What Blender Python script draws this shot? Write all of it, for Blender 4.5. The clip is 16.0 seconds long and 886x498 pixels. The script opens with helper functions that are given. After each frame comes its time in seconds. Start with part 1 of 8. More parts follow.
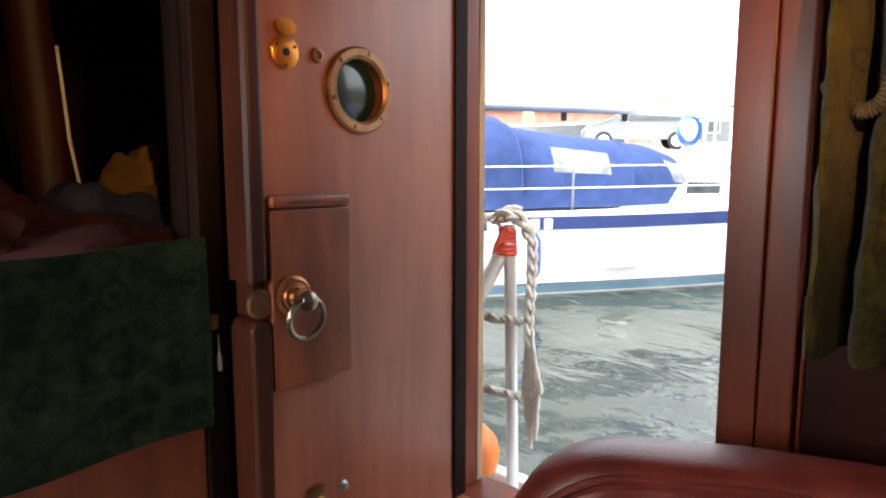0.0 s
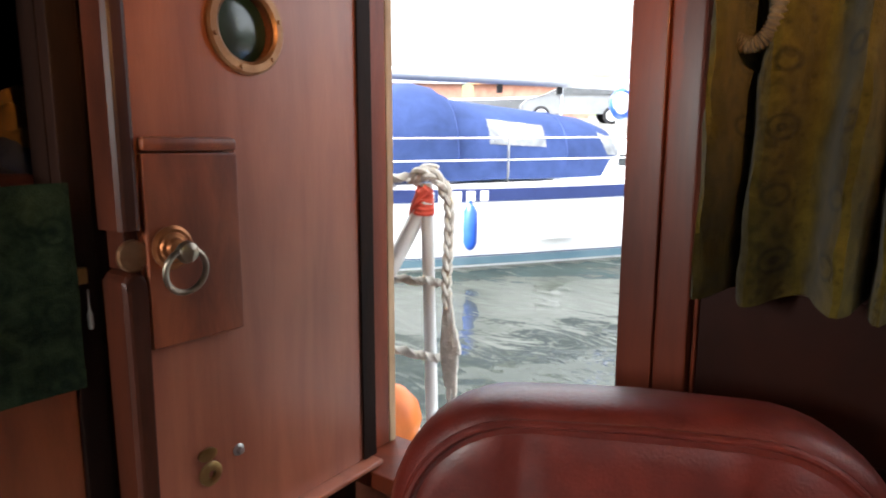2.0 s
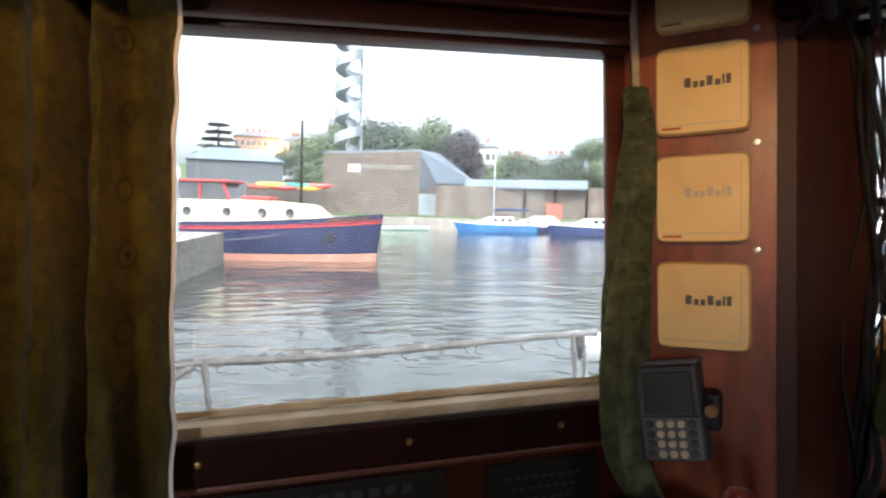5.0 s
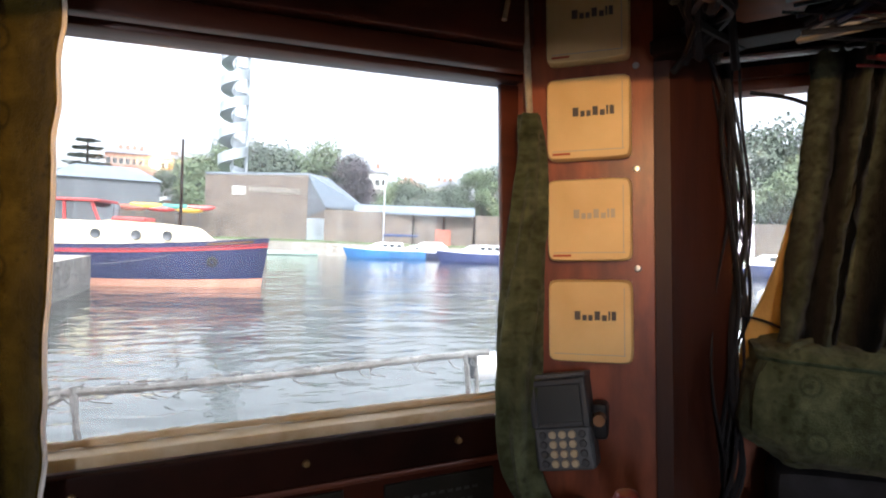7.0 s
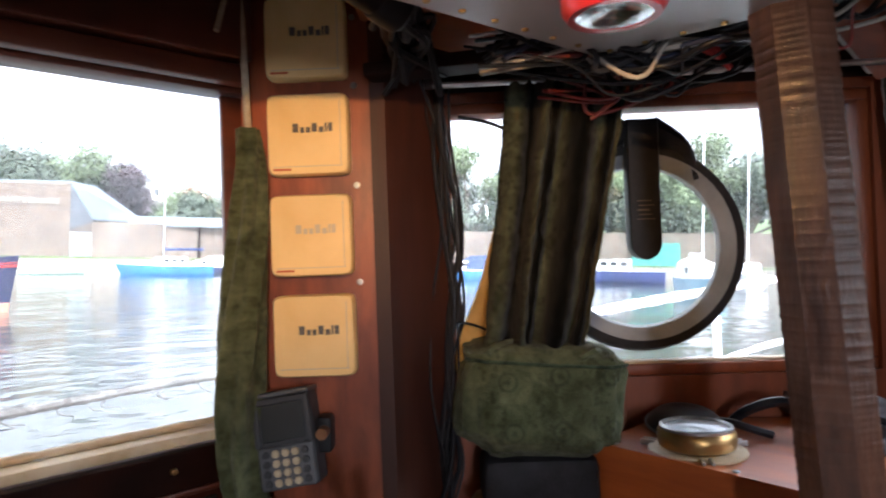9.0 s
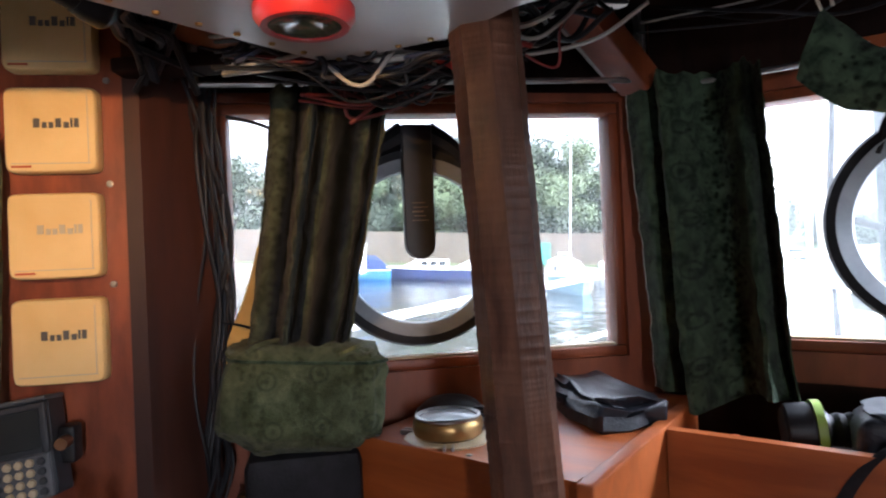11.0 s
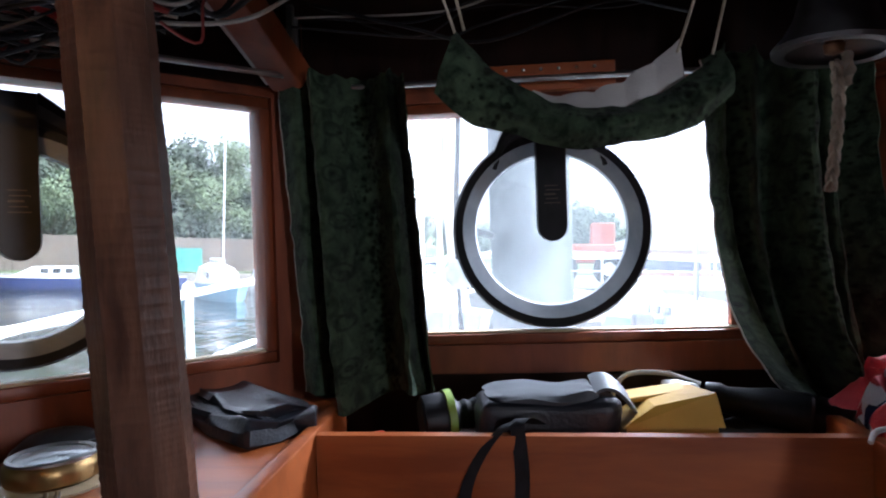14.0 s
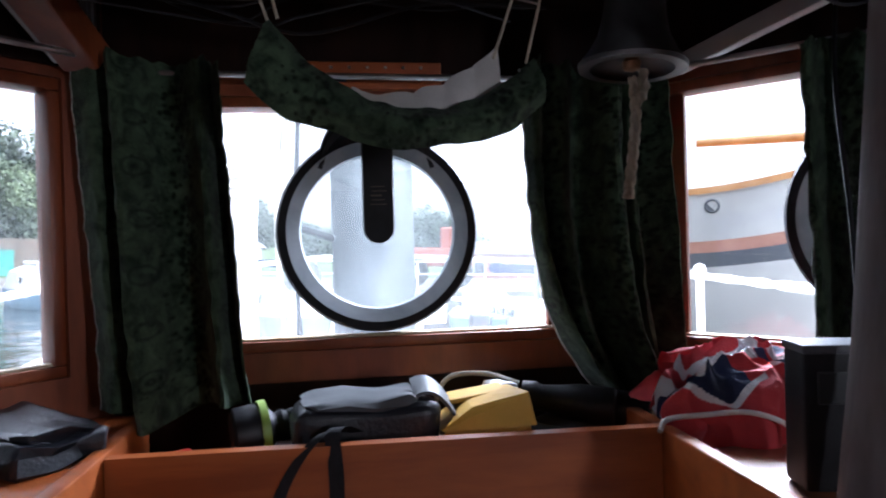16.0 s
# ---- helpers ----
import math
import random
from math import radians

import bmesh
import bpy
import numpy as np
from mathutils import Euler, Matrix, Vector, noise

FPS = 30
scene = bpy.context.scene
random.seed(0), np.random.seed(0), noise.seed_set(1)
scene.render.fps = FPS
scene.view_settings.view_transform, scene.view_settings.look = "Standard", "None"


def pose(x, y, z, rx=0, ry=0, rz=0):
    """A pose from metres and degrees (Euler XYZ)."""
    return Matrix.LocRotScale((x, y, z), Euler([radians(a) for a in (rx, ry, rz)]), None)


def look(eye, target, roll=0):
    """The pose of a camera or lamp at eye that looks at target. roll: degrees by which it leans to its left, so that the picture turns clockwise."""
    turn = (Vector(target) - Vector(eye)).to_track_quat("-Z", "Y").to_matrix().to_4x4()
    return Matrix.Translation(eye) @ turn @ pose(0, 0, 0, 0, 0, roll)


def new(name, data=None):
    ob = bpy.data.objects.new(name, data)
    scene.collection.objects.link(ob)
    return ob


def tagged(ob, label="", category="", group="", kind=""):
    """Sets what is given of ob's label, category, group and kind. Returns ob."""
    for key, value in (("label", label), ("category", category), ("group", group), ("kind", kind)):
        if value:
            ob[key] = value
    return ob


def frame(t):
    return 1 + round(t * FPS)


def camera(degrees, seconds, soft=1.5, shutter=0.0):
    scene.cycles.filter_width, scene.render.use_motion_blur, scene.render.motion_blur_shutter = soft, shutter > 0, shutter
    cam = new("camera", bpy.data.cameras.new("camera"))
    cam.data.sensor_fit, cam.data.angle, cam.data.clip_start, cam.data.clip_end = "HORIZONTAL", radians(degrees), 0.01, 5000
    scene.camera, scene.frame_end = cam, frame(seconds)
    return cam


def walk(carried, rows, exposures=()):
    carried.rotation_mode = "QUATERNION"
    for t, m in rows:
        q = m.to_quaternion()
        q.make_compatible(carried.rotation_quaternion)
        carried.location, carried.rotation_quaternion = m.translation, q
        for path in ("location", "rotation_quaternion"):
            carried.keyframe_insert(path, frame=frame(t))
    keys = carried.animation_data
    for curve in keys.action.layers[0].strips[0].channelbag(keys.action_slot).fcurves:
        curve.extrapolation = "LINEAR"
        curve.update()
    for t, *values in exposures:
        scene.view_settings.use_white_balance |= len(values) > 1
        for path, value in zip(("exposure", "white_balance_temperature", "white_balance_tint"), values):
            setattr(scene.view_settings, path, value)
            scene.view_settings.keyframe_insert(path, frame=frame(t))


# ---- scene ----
cam = camera(69.9, 16.0, 2.0, 0.3)
METRES, EYE, TILT, LEAN, TURN = 0.95, 1.5, -10.0, 0.0, 42.0
ROWS = [
    (0.0, 0.0, 0.0, 0.0, 0.0, 0.0, -0.0),
    (0.5, -0.0056, -0.0016, -0.0143, -0.64, -0.86, 0.15),
    (1.0, 0.0236, -0.0012, -0.0223, -1.06, -1.49, 0.32),
    (1.5, 0.076, 0.008, -0.0411, -1.61, -2.0, 0.49),
    (2.0, 0.0712, 0.0401, -0.0428, -5.26, -2.22, 0.51),
    (2.5, 0.0564, 0.0633, -0.0373, -12.69, -2.48, 1.18),
    (3.0, 0.0723, 0.0644, -0.027, -24.96, -3.25, 2.45),
    (3.5, 0.1442, 0.0396, -0.0074, -36.48, -4.12, 3.62),
    (4.0, 0.2352, -0.0135, 0.0219, -44.14, -3.48, 5.36),
    (4.5, 0.2737, -0.0401, 0.058, -49.62, -0.1, 6.44),
    (5.0, 0.2605, -0.0088, 0.0854, -57.33, 1.85, 6.94),
    (7.5, 0.2468, 0.0029, 0.074, -69.69, 3.03, 7.32),
    (8.0, 0.254, -0.0195, 0.0711, -74.22, 2.74, 8.01),
    (8.5, 0.2664, -0.0375, 0.0676, -80.07, 2.03, 8.76),
    (9.0, 0.2678, -0.1023, 0.067, -85.79, 1.33, 9.04),
    (11.5, 0.2442, -0.2931, 0.0362, -101.88, -1.25, 9.17),
    (12.0, 0.2703, -0.2817, 0.0332, -109.07, -2.29, 8.7),
    (12.5, 0.2816, -0.2755, 0.0345, -114.15, -3.02, 8.11),
    (13.0, 0.2867, -0.2825, 0.0301, -119.37, -3.6, 7.67),
    (13.5, 0.2907, -0.296, 0.0281, -123.66, -4.06, 7.49),
    (14.0, 0.2915, -0.3071, 0.0269, -127.37, -4.47, 7.52),
    (14.5, 0.2987, -0.3138, 0.0263, -130.07, -4.73, 7.65),
    (15.0, 0.3044, -0.3208, 0.0291, -133.24, -5.03, 7.41),
    (15.5, 0.3003, -0.3313, 0.0266, -137.05, -5.44, 6.69),
    (16.0, 0.2797, -0.3624, 0.0164, -140.62, -5.74, 6.03),
]
walk(cam, [(t, pose(0, 0, EYE, TILT, LEAN, TURN) @ pose(METRES * x, METRES * y, METRES * z, 90 + pitch, roll, yaw)) for t, x, y, z, yaw, pitch, roll in ROWS],
     [(0.0, 2.95, 6400, 9), (3.0, 2.9, 6300, 9), (3.6, 2.75, 6250, 11), (4.1, 2.35, 6250, 11), (4.5, 2.0, 6200, 11), (5.0, 2.05, 6050, 12), (7.5, 2.4, 6000, 16), (9.0, 2.85, 5900, 17), (11.5, 2.85, 5700, 17), (13.0, 2.6, 5600, 17), (16.0, 2.3, 5550, 18)])

# ---- world and light ----
WATER = -0.56
world = bpy.data.worlds.new("sky")
scene.world = world
world.use_nodes = True
wn = world.node_tree.nodes
wl = world.node_tree.links
sky = wn.new("ShaderNodeTexSky")
sky.sky_type, sky.sun_disc = "NISHITA", False
sky.sun_elevation, sky.sun_rotation = radians(52), radians(200)
sky.air_density, sky.dust_density, sky.ozone_density = 1.0, 6.0, 0.6
pale = wn.new("ShaderNodeHueSaturation")
pale.inputs["Saturation"].default_value = 0.22
pale.inputs["Value"].default_value = 1.1
wl.new(sky.outputs[0], pale.inputs["Color"])
wl.new(pale.outputs[0], wn["Background"].inputs[0])
wn["Background"].inputs[1].default_value = 0.15

sun = new("sun", bpy.data.lights.new("sun", "SUN"))
sun.data.energy, sun.data.angle, sun.data.color = 0.9, radians(20), (1.0, 0.97, 0.92)
sun.matrix_world = look((-6, -16, 22), (0, 0, 0))

# fill lamp in an invented starboard opening, and the one lit cabin lamp, both set in the frame of the boat
side_fill = new("starboard_side_fill", bpy.data.lights.new("starboard_side_fill", "AREA"))
side_fill.data.shape, side_fill.data.size, side_fill.data.size_y, side_fill.data.energy, side_fill.data.color = "RECTANGLE", 0.18, 0.42, 2.9, (1.0, 0.97, 0.93)
side_fill.matrix_world = pose(-0.70, -1.235, 1.675, 86, 0, -12)
lamp_light = new("cabin_lamp_light", bpy.data.lights.new("cabin_lamp_light", "POINT"))
lamp_light.data.energy, lamp_light.data.shadow_soft_size, lamp_light.data.color = 3.3, 0.006, (1.0, 0.52, 0.16)
lamp_light.matrix_world = pose(0.204, 0.122, 1.794)

# ---- the boat lies a little down on one side: everything aboard is set in its own frame ----
ABOARD = Matrix.Translation((0, 0, EYE)) @ Matrix.Rotation(radians(-3), 4, Vector((math.cos(radians(42)), math.sin(radians(42)), 0))) @ Matrix.Translation((0, 0, -EYE))
aboard_things = [side_fill, lamp_light]
# unseen area lamps added high outside the three bow windows to boost the sky
for name, eye, at, watts in (("front_window_fill", (2.10, -0.13, 2.50), (1.35, -0.13, 1.35), 4.5), ("port_window_fill", (1.85, 1.15, 2.45), (1.10, 0.50, 1.30), 12.0), ("starboard_window_fill", (2.3, -1.2, 2.32), (1.17, -0.60, 1.30), 36.0)):
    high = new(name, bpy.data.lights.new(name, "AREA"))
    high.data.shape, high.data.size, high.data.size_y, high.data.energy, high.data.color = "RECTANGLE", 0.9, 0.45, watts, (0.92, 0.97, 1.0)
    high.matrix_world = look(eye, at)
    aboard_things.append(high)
on_board = True


# ---- builders ----
def thing(name, label, category, loc=(0, 0, 0), rz=0.0, group="", kind=""):
    ob = new(name)
    ob.empty_display_size = 0.05
    ob.matrix_basis = pose(*loc, 0, 0, rz)
    if on_board:
        aboard_things.append(ob)
    return tagged(ob, label, category, group, kind)


def root_of(ob):
    while ob.parent:
        ob = ob.parent
    return ob


def finish(bm, name, material, smooth):
    me = bpy.data.meshes.new(name)
    bmesh.ops.recalc_face_normals(bm, faces=bm.faces[:])
    bm.to_mesh(me)
    bm.free()
    if material:
        me.materials.append(material)
    if smooth:
        me.polygons.foreach_set("use_smooth", [True] * len(me.polygons))
        me.set_sharp_from_angle(angle=radians(38))
    return me


def even_normals(ob):
    """Keep the flat faces of bevelled boards flat."""
    if len(ob.data.polygons) < 110:
        md = ob.modifiers.new("even normals", "WEIGHTED_NORMAL")
        md.keep_sharp = True
    return ob


def part(name, bm, material, parent, label="", smooth=True, local=False):
    """One mesh under a thing or a part; built in the frame of the place unless local."""
    if not local:
        bm.transform(root_of(parent).matrix_basis.inverted())
    ob = new(name, finish(bm, name, material, smooth))
    ob.parent = parent
    if smooth:
        even_normals(ob)
    return tagged(ob, label)


def solid(name, bm, material, label, category, kind="structure", smooth=False):
    ob = new(name, finish(bm, name, material, smooth))
    if on_board:
        aboard_things.append(ob)
    return tagged(ob, label, category, "", kind)


def add(bm, other, m=None):
    if m is not None:
        other.transform(m)
    me = bpy.data.meshes.new("tmp")
    other.to_mesh(me)
    other.free()
    bm.from_mesh(me)
    bpy.data.meshes.remove(me)
    return bm


def bx(c, s, r=(0, 0, 0), bev=0.0, bm=None, seg=2):
    """A box by centre and size, turned by r degrees, with rounded edges."""
    b = bmesh.new()
    bmesh.ops.create_cube(b, size=1)
    bmesh.ops.scale(b, vec=s, verts=b.verts)
    if bev:
        bmesh.ops.bevel(b, geom=b.edges[:], offset=bev, segments=seg, profile=0.5, affect="EDGES")
    return add(bm or bmesh.new(), b, pose(*c, *r))


def span(x0, x1, y0, y1, z0, z1, bev=0.0, bm=None):
    return bx(((x0 + x1) / 2, (y0 + y1) / 2, (z0 + z1) / 2), (abs(x1 - x0), abs(y1 - y0), abs(z1 - z0)), (0, 0, 0), bev, bm)


def bar(p, q, w, h, bev=0.0, bm=None, roll=0.0):
    """A straight batten of width w and height h from p to q."""
    p, q = Vector(p), Vector(q)
    d = q - p
    b = bmesh.new()
    bmesh.ops.create_cube(b, size=1)
    bmesh.ops.scale(b, vec=(d.length, w, h), verts=b.verts)
    if bev:
        bmesh.ops.bevel(b, geom=b.edges[:], offset=bev, segments=2, profile=0.5, affect="EDGES")
    m = Matrix.Translation((p + q) / 2) @ d.to_track_quat("X", "Z").to_matrix().to_4x4() @ Matrix.Rotation(radians(roll), 4, "X")
    return add(bm or bmesh.new(), b, m)


def curve_points(pts, n):
    """Catmull-Rom through pts, n steps a leg."""
    P = [Vector(p) for p in pts]
    P = [2 * P[0] - P[1]] + P + [2 * P[-1] - P[-2]]
    out = []
    for i in range(1, len(P) - 2):
        for k in range(n):
            t = k / n
            a, b, c, d = P[i - 1:i + 3]
            out.append(0.5 * ((2 * b) + (c - a) * t + (2 * a - 5 * b + 4 * c - d) * t * t + (3 * b - a - 3 * c + d) * t ** 3))
    return out + [P[-2]]


def tube(pts, r, n=8, bm=None, twist=0.0, lobes=0):
    """A tube along pts; r a number or one radius a point; lobes make it a laid rope."""
    bm = bm or bmesh.new()
    P = [Vector(p) for p in pts]
    R = r if isinstance(r, (list, tuple)) else [r] * len(P)
    rings, side = [], None
    for i, p in enumerate(P):
        d = (P[min(i + 1, len(P) - 1)] - P[max(i - 1, 0)]).normalized()
        if side is None:
            side = d.cross(Vector((0, 0, 1)) if abs(d.z) < 0.9 else Vector((1, 0, 0))).normalized()
        side = (side - d * side.dot(d)).normalized()
        up = d.cross(side)
        ring = []
        for k in range(n):
            a = 2 * math.pi * k / n + twist * i
            rr = R[i] * (1 + (0.24 * math.cos(lobes * 2 * math.pi * k / n) if lobes else 0))
            ring.append(bm.verts.new(p + (side * math.cos(a) + up * math.sin(a)) * rr))
        rings.append(ring)
    for a, b in zip(rings, rings[1:]):
        for k in range(n):
            bm.faces.new((a[k], a[(k + 1) % n], b[(k + 1) % n], b[k]))
    for ring in (rings[0], rings[-1]):
        bm.faces.new(ring)
    return bm


def rope(pts, r, bm=None, step=0.5, n=9):
    """A laid rope along a soft curve; step is its fineness in radii."""
    c = curve_points(pts, 12)
    length = sum((q - p).length for p, q in zip(c, c[1:]))
    k = int(length / (r * max(step, 0.5)) / (len(pts) - 1))
    return tube(curve_points(pts, max(6, min(90, k))), r, n, bm, 0.42 * max(step, 0.5) / 0.5 if step < 1 else 0.6, 3)


def frayed(pts, r, n=8, bm=None):
    """A worn, uneven line along a soft curve."""
    c = curve_points(pts, 40)
    return tube(c, [r * (1 + 0.35 * noise.noise(p * (0.35 / r)) + 0.25 * noise.noise(p * (1.1 / r))) for p in c], n, bm)


def plait(pts, r, bm=None, strands=3):
    """A hand-plaited rope along a soft curve: strands that weave over one another."""
    bm = bm or bmesh.new()
    c = curve_points(pts, 60)
    length = [0.0]
    for p, q in zip(c, c[1:]):
        length.append(length[-1] + (q - p).length)
    for j in range(strands):
        path = []
        for i, p in enumerate(c):
            d = (c[min(i + 1, len(c) - 1)] - c[max(i - 1, 0)]).normalized()
            side = d.cross(Vector((0.8, -0.6, 0.1))).normalized()
            up = d.cross(side)
            ph = length[i] / (r * 2.4) * 2 + j * 2 * math.pi / strands
            path.append(p + side * (0.62 * r * math.sin(ph)) + up * (0.38 * r * math.sin(2 * ph)))
        tube(path[::2] + [path[-1]], r * 0.50, 6, bm)
    return bm


def lathe(prof, n=24, m=None, bm=None):
    """A turned shape from (radius, z) pairs."""
    b = bmesh.new()
    rings = []
    for r, z in prof:
        if r < 1e-5:
            rings.append([b.verts.new((0, 0, z))])
        else:
            rings.append([b.verts.new((r * math.cos(2 * math.pi * k / n), r * math.sin(2 * math.pi * k / n), z)) for k in range(n)])
    for a, c in zip(rings, rings[1:]):
        for k in range(n):
            v = []
            for q in (a[k % len(a)], a[(k + 1) % len(a)], c[(k + 1) % len(c)], c[k % len(c)]):
                if q not in v:
                    v.append(q)
            if len(v) > 2:
                b.faces.new(v)
    return add(bm or bmesh.new(), b, m)


def aim(p, d):
    """The matrix that lays local z along d at p."""
    return Matrix.Translation(p) @ Vector(d).to_track_quat("Z", "Y").to_matrix().to_4x4()


def prism(poly, z0, z1, bm=None):
    bm = bm or bmesh.new()
    lo = [bm.verts.new((x, y, z0)) for x, y in poly]
    hi = [bm.verts.new((x, y, z1)) for x, y in poly]
    bm.faces.new(lo[::-1])
    bm.faces.new(hi)
    for k in range(len(poly)):
        j = (k + 1) % len(poly)
        bm.faces.new((lo[k], lo[j], hi[j], hi[k]))
    return bm


def sheet(f, nu, nv, thick=0.003, bm=None):
    """A cloth: f(u, v) over the unit square, given thickness."""
    b = bmesh.new()
    V = [[b.verts.new(f(i / nu, j / nv)) for i in range(nu + 1)] for j in range(nv + 1)]
    uvl = b.loops.layers.uv.new("pattern")
    for j in range(nv):
        for i in range(nu):
            fc = b.faces.new((V[j][i], V[j][i + 1], V[j + 1][i + 1], V[j + 1][i]))
            for lp, (a, c) in zip(fc.loops, ((i, j), (i + 1, j), (i + 1, j + 1), (i, j + 1))):
                lp[uvl].uv = (a / nu, c / nv)
    if thick:
        bmesh.ops.recalc_face_normals(b, faces=b.faces[:])
        bmesh.ops.solidify(b, geom=b.faces[:], thickness=thick)
    return add(bm or bmesh.new(), b)


def loft(rings, bm=None, close=True, caps=True):
    bm = bm or bmesh.new()
    R = [[bm.verts.new(p) for p in ring] for ring in rings]
    n = len(R[0])
    for a, b in zip(R, R[1:]):
        for k in range(n if close else n - 1):
            bm.faces.new((a[k], a[(k + 1) % n], b[(k + 1) % n], b[k]))
    if caps:
        bm.faces.new(R[0])
        bm.faces.new(R[-1])
    return bm


def wob(x, y, z, s, a):
    return (noise.noise(Vector((x, y, z)) * s)) * a


# ---- materials ----
def mat(name, c1, c2, rough=0.5, scale=6.0, stretch=(1, 1, 1), bump=0.15, fine=60.0, metal=0.0, coat=0.0, spec=0.5, dirt=0.25, rand=0.0, tone=None, lo=0.35, hi=0.65):
    """A procedural surface: grain between two colours, broad stains, fine relief, uneven gloss."""
    m = bpy.data.materials.new(name)
    m.use_nodes = True
    N, L = m.node_tree.nodes, m.node_tree.links
    b = N["Principled BSDF"]
    tc = N.new("ShaderNodeTexCoord")
    mp = N.new("ShaderNodeMapping")
    mp.inputs["Scale"].default_value = stretch
    L.new(tc.outputs["Object"], mp.inputs[0])
    n1 = N.new("ShaderNodeTexNoise")
    n1.inputs["Scale"].default_value, n1.inputs["Detail"].default_value, n1.inputs["Roughness"].default_value = scale, 8, 0.6
    n1.inputs["Distortion"].default_value = 0.4
    L.new(mp.outputs[0], n1.inputs["Vector"])
    ramp = N.new("ShaderNodeValToRGB")
    ramp.color_ramp.elements[0].position, ramp.color_ramp.elements[1].position = lo, hi
    ramp.color_ramp.elements[0].color, ramp.color_ramp.elements[1].color = (*c1, 1), (*c2, 1)
    L.new(n1.outputs["Fac"], ramp.inputs[0])
    n2 = N.new("ShaderNodeTexNoise")
    n2.inputs["Scale"].default_value, n2.inputs["Detail"].default_value = scale * 0.22, 4
    L.new(tc.outputs["Object"], n2.inputs["Vector"])
    r2 = N.new("ShaderNodeMapRange")
    r2.inputs["From Min"].default_value, r2.inputs["From Max"].default_value = 0.3, 0.7
    r2.inputs["To Min"].default_value, r2.inputs["To Max"].default_value = 1 - dirt, 1.0
    L.new(n2.outputs["Fac"], r2.inputs[0])
    mul = N.new("ShaderNodeVectorMath")
    mul.operation = "SCALE"
    L.new(ramp.outputs[0], mul.inputs[0])
    L.new(r2.outputs[0], mul.inputs["Scale"])
    last = mul.outputs[0]
    if rand:
        oi = N.new("ShaderNodeObjectInfo")
        rr = N.new("ShaderNodeMapRange")
        rr.inputs["To Min"].default_value, rr.inputs["To Max"].default_value = 1 - rand, 1 + rand
        L.new(oi.outputs["Random"], rr.inputs[0])
        m2 = N.new("ShaderNodeVectorMath")
        m2.operation = "SCALE"
        L.new(last, m2.inputs[0])
        L.new(rr.outputs[0], m2.inputs["Scale"])
        last = m2.outputs[0]
    L.new(last, b.inputs["Base Color"])
    r3 = N.new("ShaderNodeMapRange")
    r3.inputs["To Min"].default_value, r3.inputs["To Max"].default_value = max(0.02, rough - 0.1), min(1, rough + 0.12)
    L.new(n1.outputs["Fac"], r3.inputs[0])
    L.new(r3.outputs[0], b.inputs["Roughness"])
    b.inputs["Metallic"].default_value = metal
    b.inputs["Coat Weight"].default_value = coat
    b.inputs["Coat Roughness"].default_value = 0.28
    b.inputs["Specular IOR Level"].default_value = spec
    if bump:
        n3 = N.new("ShaderNodeTexNoise")
        n3.inputs["Scale"].default_value, n3.inputs["Detail"].default_value = fine, 6
        L.new(mp.outputs[0], n3.inputs["Vector"])
        bp = N.new("ShaderNodeBump")
        bp.inputs["Strength"].default_value, bp.inputs["Distance"].default_value = bump, 0.004
        L.new(n3.outputs["Fac"], bp.inputs["Height"])
        L.new(bp.outputs[0], b.inputs["Normal"])
    return m


